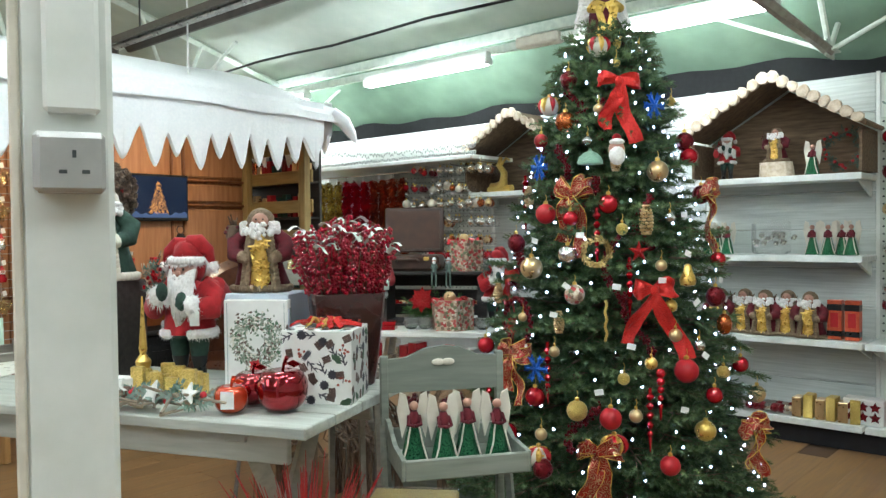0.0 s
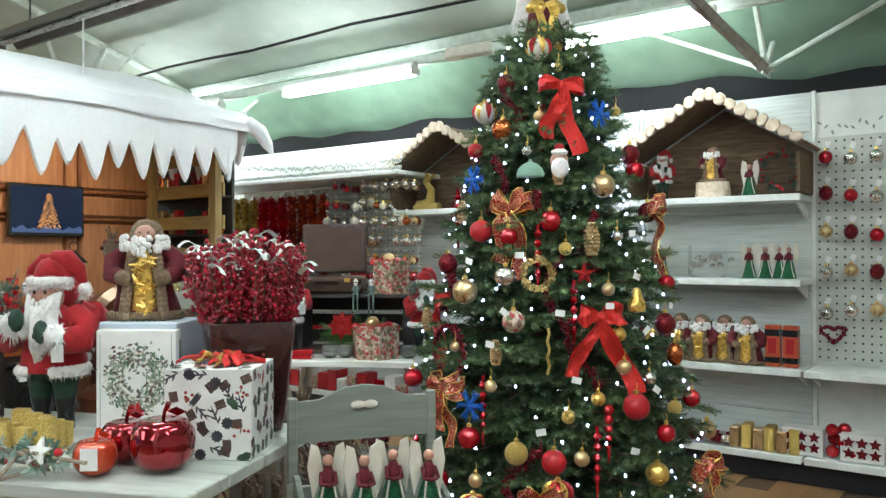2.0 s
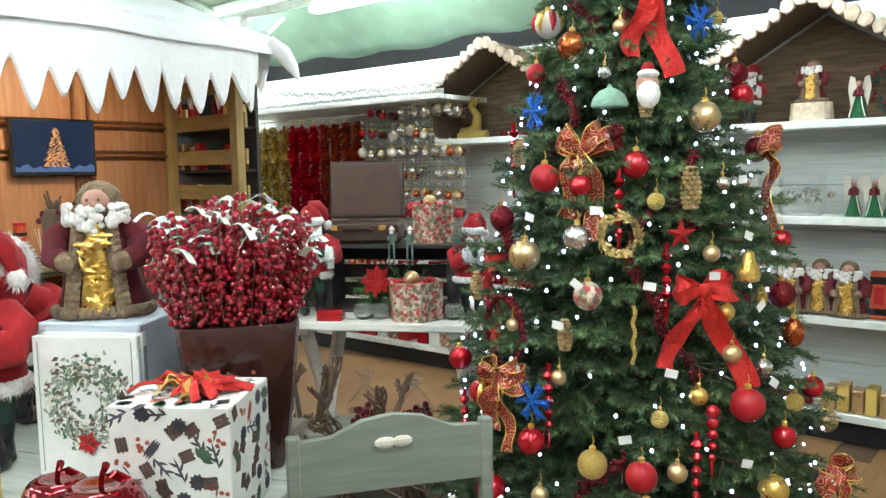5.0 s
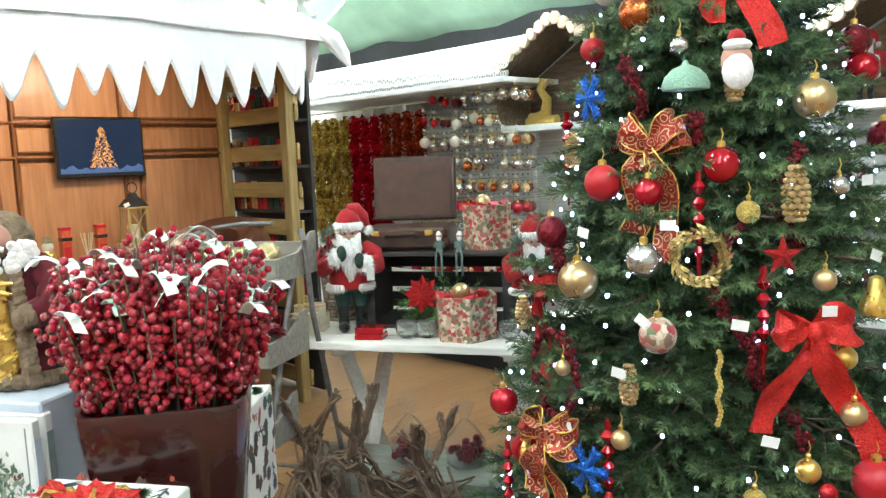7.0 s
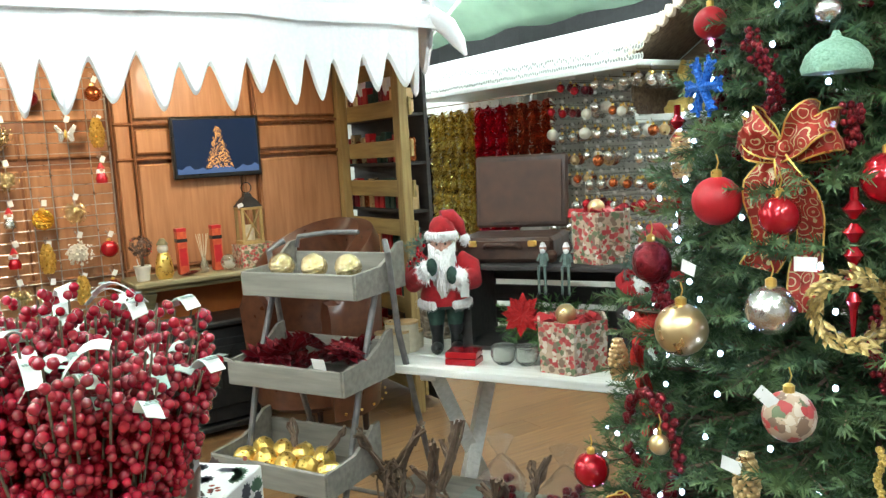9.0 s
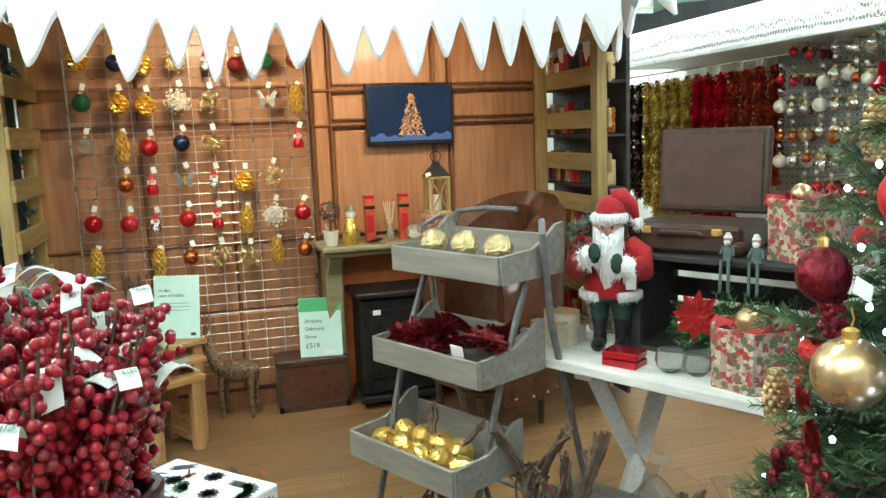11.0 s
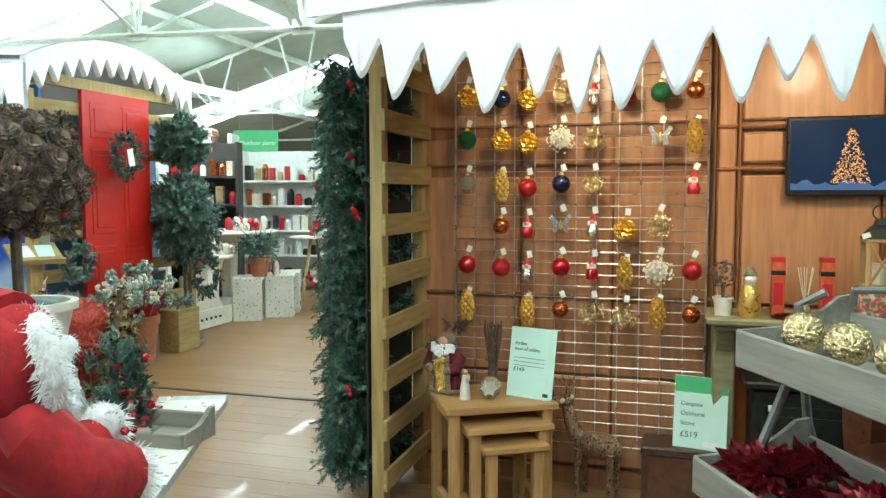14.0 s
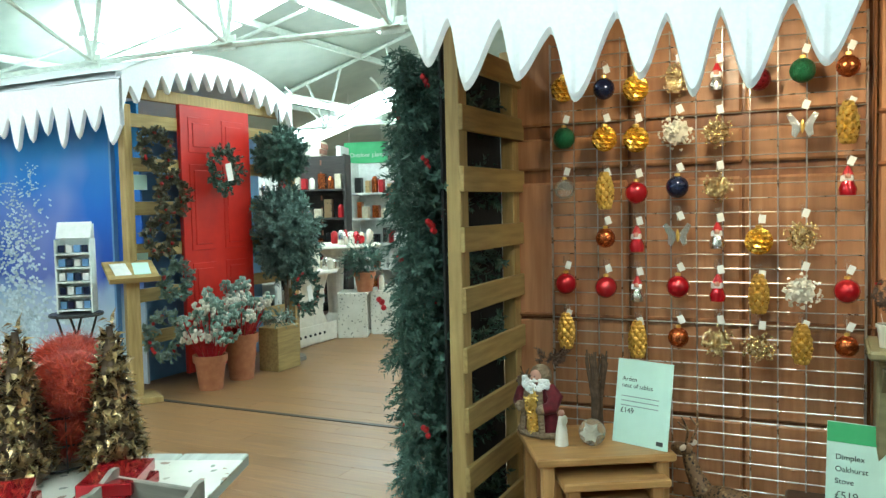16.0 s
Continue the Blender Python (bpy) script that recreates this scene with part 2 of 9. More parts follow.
M_red = mat("red_gloss", (.52, .01, .022), (.42, .006, .015), .07, metal=.55, scale=8, bump=0, coat=.6, big=.05)
M_berry = mat("berry_lacquer", (.38, .004, .022), (.24, .002, .012), .08, scale=40, bump=0, coat=1.0, island=.3, big=.1)
M_redm = mat("red_matt", (.45, .012, .02), (.36, .01, .015), .45, scale=60, bump=.1, big=.1)
M_redg = mat("red_glitter", (.55, .02, .02), (.3, .008, .01), .35, metal=.4, scale=420, bump=.7, detail=2)
M_darkred = mat("dark_red_foil", (.2, .008, .015), (.09, .003, .006), .3, metal=.5, scale=90, bump=.6)
M_velvet = mat("red_velvet", (.42, .012, .018), (.26, .005, .008), .85, scale=50, bump=.25, sheen=.08)
M_burg = mat("burgundy_velvet", (.13, .008, .016), (.07, .004, .008), .85, scale=50, bump=.25, sheen=.06)
M_gold = mat("gold", (.88, .62, .18), (.72, .46, .1), .3, metal=.85, scale=60, bump=.12)
M_goldg = mat("gold_glitter", (.9, .68, .22), (.55, .37, .08), .38, metal=.7, scale=330, bump=.9, detail=2)
M_goldm = mat("pale_gold_satin", (.72, .53, .28), (.62, .44, .22), .3, metal=.85, scale=30, bump=.03)
M_orbox = mat("orange_red_print", (.55, .11, .04), (.42, .06, .025), .4, scale=60, bump=.02)
M_silver = mat("silver", (.78, .76, .72), (.6, .58, .55), .2, metal=.95, scale=80, bump=.2)
M_copper = mat("copper", (.55, .16, .05), (.4, .1, .03), .25, metal=.9, scale=60, bump=.15)
M_blue = mat("blue_glitter", (.02, .16, .6), (.01, .07, .34), .3, metal=.4, scale=300, bump=.6, detail=2)
M_navy = mat("navy_gloss", (.01, .02, .07), None, .1, metal=.5, bump=0, coat=.6)
M_green = mat("green_glitter", (.02, .16, .06), (.01, .07, .03), .3, metal=.5, scale=260, bump=.6, detail=2)
M_mint = mat("mint_glitter", (.3, .48, .36), (.2, .36, .26), .5, metal=.2, scale=260, bump=.5, detail=2)
M_fur = mat("white_fur", (.9, .89, .87), (.74, .72, .7), .95, scale=130, bump=.35, sheen=.25)
M_skin = mat("painted_face", (.5, .27, .2), (.42, .22, .16), .5, scale=40, bump=.05)
M_olive = mat("olive_cloth", (.2, .18, .1), (.12, .11, .06), .8, scale=70, bump=.3)
M_tan = mat("tan_fur", (.26, .19, .12), (.17, .12, .075), .9, scale=110, bump=.8)
M_dgreen = mat("dark_green_cloth", (.03, .07, .05), (.015, .04, .03), .8, scale=60, bump=.3)
M_boot = mat("black_boot", (.012, .013, .013), None, .3, scale=30, bump=.15, coat=.3)
M_leather = mat("brown_leather", (.1, .036, .017), (.06, .02, .01), .32, scale=25, bump=.04, coat=.4, big=.3)
M_terra = mat("terracotta", (.42, .17, .08), (.33, .12, .055), .8, scale=25, bump=.2)
M_pot = mat("maroon_glaze", (.05, .011, .009), (.028, .007, .006), .28, scale=8, bump=.05, coat=.5, big=.3)
M_cream = mat("cream_ceramic", (.7, .66, .56), (.6, .56, .47), .5, scale=20, bump=.1)
M_paper = mat("white_card", (.78, .78, .75), (.7, .7, .67), .7, scale=30, bump=.02, big=.04)
M_mintc = mat("mint_card", (.58, .78, .68), (.52, .72, .62), .55, scale=10, bump=.0, big=.04)
M_gcard = mat("green_card", (.1, .45, .18), (.08, .4, .15), .5, scale=10, bump=0, big=.04)
M_ink = mat("ink", (.05, .06, .06), None, .7, bump=0)
M_inkg = mat("grey_ink", (.3, .36, .34), None, .7, bump=0)
M_bluec = mat("blue_card", (.16, .3, .52), (.12, .24, .44), .5, scale=8, bump=0)
M_reddoor = mat("red_door_paint", (.5, .02, .012), (.42, .014, .01), .35, scale=10, bump=.04, coat=.2)
M_orange = mat("orange_surround", (.5, .14, .03), (.4, .1, .02), .5, scale=10, bump=.05)
M_sage = mat("sage_painted_wood", (.27, .24, .13), (.2, .175, .09), .55, scale=10, stretch=(4, .6, 4), bump=.15)
M_case = mat("suitcase_brown", (.07, .035, .022), (.035, .018, .012), .45, scale=30, bump=.2, coat=.15)
M_casein = mat("suitcase_lining", (.08, .034, .018), (.055, .024, .013), .5, scale=20, bump=.1)
M_glass = mat("clear_glass", (.9, .92, .88), (.85, .88, .84), .06, trans=.92, bump=0)
M_film = mat("cellophane", (.9, .9, .9), None, .12, trans=.9, ior=1.1, scale=20, bump=.5, alpha=.35)
M_candle = mat("ivory_candle", (.72, .66, .5), (.55, .48, .34), .6, scale=30, bump=.2)
M_printw = mat("printed_white_paper", (.76, .75, .76), (.7, .7, .71), .5, scale=10, bump=.02, big=.04, pattern="blobs", pscale=30, pcut=.42,
               pcols=((.09, .08, .1), (.07, .16, .1), (.3, .1, .08), (.16, .15, .17), (.45, .42, .44)))
M_giftp = mat("holly_gift_paper", (.5, .38, .27), (.4, .29, .2), .5, scale=30, bump=.05, big=.1, pattern="blobs", pscale=66, pcut=.6,
              pcols=((.36, .04, .04), (.2, .13, .09), (.45, .07, .06), (.13, .16, .08), (.6, .52, .42)))
M_leop = mat("spotted_hide", (.2, .12, .06), (.14, .08, .04), .6, scale=30, bump=.1, pattern="blobs", pscale=70, pcut=.4,
             pcols=((.02, .012, .01), (.05, .03, .02), (.3, .2, .1)))
M_floralc = mat("floral_table_paper", (.7, .68, .6), (.6, .58, .5), .6, scale=8, bump=.05, pattern="blobs", pscale=30, pcut=.25,
                pcols=((.25, .26, .22), (.4, .38, .3), (.3, .2, .15)))
M_led = mat("led_white", (.8, .85, 1), None, .3, bump=0, emit=(.42, .55, 1), power=22)
M_tubeL = mat("fluorescent_tube", (.9, .95, .9), None, .3, bump=0, emit=(.93, 1, .99), power=42)
M_sky = mat("skylight_sheet", (.9, .92, .95), None, .4, bump=0, emit=(.93, .97, .98), power=4.4)
M_exit = mat("exit_sign_green", (.02, .4, .15), None, .4, bump=0, emit=(.1, .8, .4), power=.8)
M_bronze = mat("bronze_leaf", (.55, .4, .2), (.1, .06, .03), .28, metal=.8, scale=50, bump=.2, island=.9)
M_sock = mat("socket_grey", (.42, .42, .4), (.36, .36, .34), .4, scale=20, bump=.03, metal=.2)
M_lacegap = mat("lace_gap_shade", (.34, .36, .34), (.25, .27, .25), .8, scale=20, bump=0)
M_plankx = mat("laminate_plank_long", (.285, .16, .067), (.19, .098, .039), .4, scale=7, stretch=(7, .5, 7), bump=.05, coat=.06, island=.2, big=.12)
M_rope = mat("white_cord", (.7, .72, .7), None, .7, bump=0)

# ---------- the hall ----------
def slab(name, x0, y0, z0, x1, y1, z1, mt, label="", kind="structure", c=0.0):
    g = G().box((x0 + x1) / 2, (y0 + y1) / 2, (z0 + z1) / 2, x1 - x0, y1 - y0, z1 - z0, c=c)
    return solid(name, g, mt, label, "", kind=kind)


floor = slab("floor", -19, -9.5, -.1, 4.5, 6.4, -.006, M_sub, "brown wood-effect laminate floor boards")
wall_north = slab("wall_north", -6.6, 5.66, 0, 2.6, 5.76, 2.09, M_white, "white painted retail partition with shelving")
slab("wall_north_outer", -19, 6.2, -.1, 4.6, 6.35, 3.0, M_white, "plain outer wall")
slab("wall_east", 4.4, -9.5, -.1, 4.6, 6.3, 5, M_white, "plain end wall")
slab("wall_west", -19.2, -9.5, -.1, -19, 6.3, 5, M_white, "plain far end wall")
slab("wall_south", -19, -9.7, -.1, 4.5, -9.5, 5, M_white, "plain long wall")


def roof_z(y):
    return 2.42 + (6.25 - y) * .30 if y > .2 else 2.42 + 6.05 * .30 - (.2 - y) * .30


g = G()
for y0, y1 in ((6.3, .2), (.2, -9.6)):
    a, b = roof_z(y0), roof_z(y1)
    v = [(-19, y0, a), (4.6, y0, a), (4.6, y1, b), (-19, y1, b)]
    g.add(v + [(x, y, z + .08) for x, y, z in v], [(0, 1, 2, 3), (7, 6, 5, 4), (0, 4, 5, 1), (2, 6, 7, 3), (1, 5, 6, 2), (0, 3, 7, 4)])
solid("ceiling", g, M_ceil, "pale grey-green sloping sheet ceiling", "", kind="structure")
# green lining over the north wall, black cloth on top of the partition
g = G()
v = [(-8, 6.1, 2.05), (3, 6.1, 2.05), (3, 5.3, roof_z(5.3) - .03), (-8, 5.3, roof_z(5.3) - .03)]
g.add(v + [(x, y, z + .02) for x, y, z in v], [(0, 1, 2, 3), (7, 6, 5, 4), (0, 4, 5, 1), (2, 6, 7, 3), (1, 5, 6, 2), (0, 3, 7, 4)])
solid("trim_lining", g, M_ceilg, "green lining sheet under the eaves", "", kind="structure")
g = G()
n = 60
top = [2.17 + .03 * math.sin(i * .9) * math.sin(i * .37) + .05 * max(0, math.sin(i * .21 + 1)) for i in range(n + 1)]
v = []
for i in range(n + 1):
    x = -6.6 + 9.2 * i / n
    for y, z in ((5.8, 2.0), (5.8, top[i] + .05), (5.77, top[i] + .05), (5.77, 2.0)):
        v.append((x, y + .012 * math.sin(i * 1.3), z))
f = []
for i in range(n):
    for k in range(4):
        f.append((4 * i + k, 4 * i + (k + 1) % 4, 4 * i + 4 + (k + 1) % 4, 4 * i + 4 + k))
g.add(v, f)
solid("black_cloth", g, M_black, "black cloth draped along the top of the partition", "fabric", kind="structure")

# skylights in the far slope
for x0, x1, y0, y1 in ((-8.1, -7.15, -4.0, -1.1), (-13.2, -12.1, -5.6, -2.3), (-4.0, -2.6, -5.4, -1.6), (-15.5, -14.1, 1.4, 4.6), (-10.4, -9.0, 1.6, 4.6), (.4, 1.8, -4.5, -1.2)):
    g = G()
    v = [(x0, y0, roof_z(y0) - .02), (x1, y0, roof_z(y0) - .02), (x1, y1, roof_z(y1) - .02), (x0, y1, roof_z(y1) - .02)]
    g.add(v + [(x, y, z + .015) for x, y, z in v], [(0, 1, 2, 3), (7, 6, 5, 4), (0, 4, 5, 1), (2, 6, 7, 3), (1, 5, 6, 2), (0, 3, 7, 4)])
    solid("window_skylight", g, M_sky, "bright translucent skylight sheet in the roof", "skylight", kind="structure")

# lattice trusses across the hall, purlins and service rail along it
def truss(x):
    t = thing("roof_truss", "pale painted lattice steel roof truss", "truss", kind="structure")

    def low(y):
        return 2.22 + .064 * (5.49 - y) if y > 4.2 else 2.302 + .024 * (4.2 - y) if y > -1 else 2.427
    part("bottom_chord", G().tube([(x, 5.49, low(5.49)), (x, 4.2, low(4.2)), (x, -1, low(-1)), (x, -5.4, low(-5.4))], .03 if x == -.6 else .02, 6), M_trussd if x == -.6 else M_truss, t)
    part("top_chord", G().tube([(x, 6.1, roof_z(6.1) - .06), (x, .2, roof_z(.2) - .06), (x, -5.6, roof_z(-5.6) - .06)], .03, 4), M_truss, t)
    ys = [5.49 - 1.25 * i for i in range(9)]
    for i, y in enumerate(ys[:-1]):
        y2 = y - .62
        z = low(y)
        part("web", G().tube([(x, y, z), (x, y - .3, roof_z(y - .3) - .07)], .017, 6), M_truss, t)
        part("web", G().tube([(x, y, z), (x, min(6, y + .25), roof_z(min(6, y + .25)) - .07)], .017, 6), M_truss, t)
        for dx in (-1, 1):
            part("brace", G().tube([(x, y, z), (x + dx * .9, y, z + .42)], .014, 6), M_truss, t)
        part("gusset", G().box(x, y, z, .09, .13, .012, c=.004).box(x, y, z + .01, .012, .16, .1, c=.004), M_truss, t)


for x in (-.6, -5.45, -10.3, -15.2, 3.4):
    truss(x)
for y in (5.32, 4.2, 2.8, 1.4, -1.2, -2.7, -4.3):
    solid("purlin", G().box(-7.2, y, roof_z(y) - .05, 23, .05, .07), M_truss, "pale roof purlin", "purlin", kind="structure")
solid("service_rail", G().box(-4, 5.12, 2.5, 13, .05, .05), M_truss, "white service rail carrying tube lamps", "rail", kind="structure")
g = G().tube([(-9 + i * .5, 4.75, 2.70 + .012 * math.sin(i * 1.7)) for i in range(24)], .011, 5)
solid("cable", g, M_blackm, "black cable run along the ceiling", "cable")


def tube_lamp(x, y, z, rz=0.0, length=1.22):
    t = thing("tube_lamp", "switched-on fluorescent tube lamp on a white batten", "ceiling lamp", pose(x, y, z, 0, 0, rz), "tube lamps")
    part("batten", G().box(0, 0, .035, length + .04, .06, .05, c=.006), M_white, t)
    part("diffuser", G().box(0, 0, -.012, length, .085, .04, c=.012), M_tubeL, t, "glowing white diffuser")
    for s in (-1, 1):
        part("end_cap", G().box(s * (length / 2 + .012), 0, -.008, .024, .09, .05, c=.008), M_white, t)


# tubes at z 3.0 and above are unseen, added to brighten the aisle
for x, y, z, rz in ((-3.34, 5.07, 2.43, 0), (-1.36, 5.03, 2.43, 0), (-5.35, 5.07, 2.43, 0), (-2.0, 2.5, 3.0, 90), (-.2, 1.6, 3.0, 90), (.9, 2.6, 3.0, 90), (-.4, .4, 3.3, 0), (-2.6, .4, 3.3, 0), (-4.8, .4, 3.3, 0),
                    (1.8, 1.2, 3.1, 0), (-7.8, .6, 2.75, 0), (-10.5, .6, 2.75, 0), (-13, .6, 2.75, 0), (-7.0, -3.2, 2.95, 0), (-6.85, -.72, 2.9, 0), (-9.4, -2.75, 2.6, 0), (-9.6, -4.4, 2.8, 0), (-13.4, -3.6, 2.8, 0)):
    tube_lamp(x, y, z, rz)
solid("ceiling_unit", G().box(-2.3, 5.1, 2.5, .34, .1, .07, c=.01), M_cream, "cream ceiling junction unit", "fixture")

# dark radiant heater hanging over the hut
t = thing("radiant_heater", "long dark brown hanging radiant tube heater", "heater", pose(0, 0, 0))
part("reflector", G().prism([(-.11, 0), (-.06, .07), (.06, .07), (.11, 0), (.09, 0), (.05, .05), (-.05, .05), (-.09, 0)], 3.4, pose(-4.55, 3.27, 2.5, 0, 0, -90)), M_heater, t)
part("burner_box", G().box(-4.75, 3.28, 2.5, .24, .13, .12, c=.02), M_heater, t)
part("flue", G().tube([(-4.8, 3.28, 2.5), (-4.86, 3.3, 2.6), (-4.86, 3.3, 2.78)], .05, 10), M_heater, t)
part("tube", G().tube([(-4.55, 3.27, 2.52), (-1.2, 3.27, 2.52)], .02, 8), M_steel, t)
for x in (-4.2, -1.7):
    part("hanger", G().tube([(x, 3.27, 2.57), (x, 3.27, roof_z(3.27))], .006, 5), M_blackm, t)
solid("white_rope", G().tube([(-3.6, 3.26, 2.2), (-3.6, 3.26, roof_z(3.26))], .006, 6), M_rope, "white cord from ceiling to snow roof", "cord")

# white painted steel column with socket and trunking
t = thing("steel_column", "white painted square steel column", "column", pose(-.475, 1.195, 0, 0, 0, 66), kind="structure")
part("shaft", G().box(.01, 0, 1.6, .122, .14, 3.2, c=.008), M_white, t)
part("corner_strip", G().box(-.054, -.068, 1.6, .014, .012, 3.2, c=.003), M_cream, t)
part("conduit", G().box(.018, -.084, 2.25, .072, .03, 1.7, c=.006), M_white, t)
s = thing("wall_socket", "grey metal-clad single power socket", "socket", pose(-.475, 1.195, 0, 0, 0, 66))
part("back_box", G().box(.014, -.096, 1.33, .09, .05, .082, c=.006), M_sock, s)
part("face_plate", G().box(.016, -.123, 1.328, .082, .008, .074, c=.004), M_sock, s)
for dx, dz, w, h in ((.008, .012, .005, .01), (-.006, -.012, .01, .005), (.022, -.012, .01, .005)):
    part("slot", G().box(dx + .012, -.1275, 1.328 + dz, w, .002, h), M_ink, s)

# ---------- north wall shelving ----------
def shelf(x0, x1, z, y0=5.33, name="shelf"):
    t = thing(name, "white metal shelf with a price strip", "shelf", group="wall shelves")
    part("board", G().box((x0 + x1) / 2, (y0 + 5.655) / 2 + .005, z - .018, x1 - x0 - .006, 5.65 - y0, .032, c=.004), M_shelf, t)
    part("price_strip", G().box((x0 + x1) / 2, y0 - .004, z - .018, x1 - x0 - .008, .008, .036, c=.002), M_shelf, t)
    for x in (x0 + .03, x1 - .03):
        part("bracket", G().prism([(0, 0), (.28, 0), (.28, -.09)], .012, pose(x, 5.37, z - .036, 0, 0, 90)), M_shelf, t)
    return t


for z in (1.52, 1.07, .6, .15):
    shelf(-1.37, -.39, z)
for z in (.6, .15):
    shelf(-.385, .6, z)
    shelf(.605, 1.6, z)
    shelf(-2.35, -1.375, z)
    shelf(-3.34, -2.36, z)
    shelf(-4.33, -3.35, z)
    shelf(-5.3, -4.34, z)
shelf(-3.13, -2.2, 1.52)
slab("plinth", -5.6, 5.38, 0, 1.7, 5.42, .115, M_dark, "dark plinth under the shelving")
for x in (-3.14, -2.19, -1.375, -.388, .603, 1.603):
    solid("upright", G().box(x, 5.652, 1.05, .02, .02, 2.1), M_white, "white slotted shelf upright", "upright", kind="structure")
for x0, x1 in ((-3.12, -2.2), (-2.17, -1.39), (-1.36, -.4)):
    for k in range(9):
        z0, z1 = .1 + k * .222, .1 + (k + 1) * .222
        if z1 < 2.1:
            part("plank", G().box((x0 + x1) / 2, 5.652, (z0 + z1) / 2, x1 - x0, .014, z1 - z0 - .006, c=.003), M_wplank, wall_north)
# lace-edged canopy shelf over the tinsel
t = thing("canopy_shelf", "white canopy shelf with cut-out leaf lace edge", "shelf")
part("board", G().box(-4.05, 5.39, 1.775, 2.25, .52, .03, c=.004), M_shelf, t)
g = G()
random.seed(4)
for i in range(118):
    x = -5.1 + i * .0188
    up = .028 + .05 * max(0, math.sin(i * .05)) ** 2 + random.random() * .03
    for k in range(2):
        a = random.uniform(-.9, .9)
        zz = 1.80 + up * k + random.random() * .012
        w, h = .011, .02
        p = []
        for q in range(8):
            tt = 2 * math.pi * q / 8
            u, w2 = w * math.cos(tt), h * math.sin(tt)
            p.append((x + u * math.cos(a) - w2 * math.sin(a), 5.135 + .002 * k, zz + u * math.sin(a) + w2 * math.cos(a)))
        inner = [(x + (px - x) * .62, py, zz + (pz - zz) * .62) for px, py, pz in p]
        g.use(0).add(p + inner, [(j, (j + 1) % 8, 8 + (j + 1) % 8, 8 + j) for j in range(8)])
        # grey leaf inserts paint the shade seen through the lace gaps
        g.use(1).add([(px, py + .0015, pz) for px, py, pz in inner], [tuple(range(8))])
part("lace_edge", g, [M_white, M_lacegap], t, "white leaf edging with grey-painted gaps")
# printed leaf frieze strip over the pegboard bay
g = G()
random.seed(6)
for i in range(60):
    x, z, a = -.36 + i * .033, 1.9 + random.uniform(-.035, .035), random.uniform(0, 3)
    p = [(x + .014 * math.cos(tt) * math.cos(a) - .006 * math.sin(tt) * math.sin(a), 5.655, z + .014 * math.cos(tt) * math.sin(a) + .006 * math.sin(tt) * math.cos(a)) for tt in [k * math.pi / 4 for k in range(8)]]
    g.add(p + [(px, 5.652, pz) for px, py, pz in p], [tuple(range(8, 16))] + [(j, (j + 1) % 8, 8 + (j + 1) % 8, 8 + j) for j in range(8)])
solid("leaf_frieze", g, M_inkg, "grey printed leaf frieze on the partition", "frieze", kind="structure")
# pegboards
def pegboard(x0, x1, z0, z1, name):
    ob = solid(name, G().box((x0 + x1) / 2, 5.648, (z0 + z1) / 2, x1 - x0, .012, z1 - z0), M_peg, "cream perforated pegboard panel", "", kind="structure")
    g = G()
    nx, nz = int((x1 - x0) / .042), int((z1 - z0) / .042)
    for i in range(nx):
        for k in range(nz):
            x, z, r = x0 + .02 + i * .042, z0 + .02 + k * .042, .0065
            g.add([(x + r * math.cos(q), 5.6405, z + r * math.sin(q)) for q in [j * math.pi / 3 for j in range(6)]], [tuple(range(6))[::-1]])
    part("holes", g, M_ink, ob, "rows of dark peg holes")
    ob.children[0]["kind"] = "stuff"


pegboard(-.38, .6, .62, 1.84, "wall_pegboard_1")
pegboard(-4.3, -3.15, .62, 1.75, "wall_pegboard_2")
pegboard(.61, 1.6, .62, 1.84, "wall_pegboard_3")

# ---------- log-edged gable houses on the wall ----------
def gable(x0, x1, xa, ze, za, y0=5.27):
    t = thing("gable_house", "small wooden display gable edged with log slices", "display house", group="gables")
    for s, (xe) in ((1, x0), (-1, x1)):
        d = Vector((xa - xe, 0, za - ze))
        ang = math.degrees(math.atan2(d.z, d.x))
        L = d.length
        mid = Vector((xe, 0, ze)) + d / 2
        part("roof_board", G().box(mid.x, (y0 + 5.65) / 2, mid.z - .012, L + .02, 5.65 - y0, .024, ry=-ang, c=.003), M_bark, t, "rough dark wood roof board")
        n = 9
        for i in range(n):
            p = Vector((xe, y0 - .018, ze)) + d * ((i + .5) / n)
            part("log_slice", G().lathe([(.03, -.014), (.034, -.008), (.034, .01), (.03, .014)], 12, (0, 0, 0), 1, .8 + .15 * ((i * 7) % 3), .1, pose(0, 0, 0, 90, 0, 0)), M_log, t, m=pose(p.x, p.y, p.z, 0, i * 40, 0))
    part("back_board", G().prism([(x0 + .02, 1.53), (x1 - .02, 1.53), (x1 - .02, ze - .03), (xa, za - .05), (x0 + .02, ze - .03)], .012, pose(0, 5.63, 0)), M_bark, t, "brown bark-faced back board")
    for x in (x0 + .03, x1 - .03):
        part("side_board", G().box(x, 5.47, (1.53 + ze - .05) / 2, .016, .3, ze - .05 - 1.53), M_bark, t)


gable(-1.36, -.37, -.86, 1.79, 2.09)
gable(-3.17, -2.19, -2.68, 1.8, 2.09)

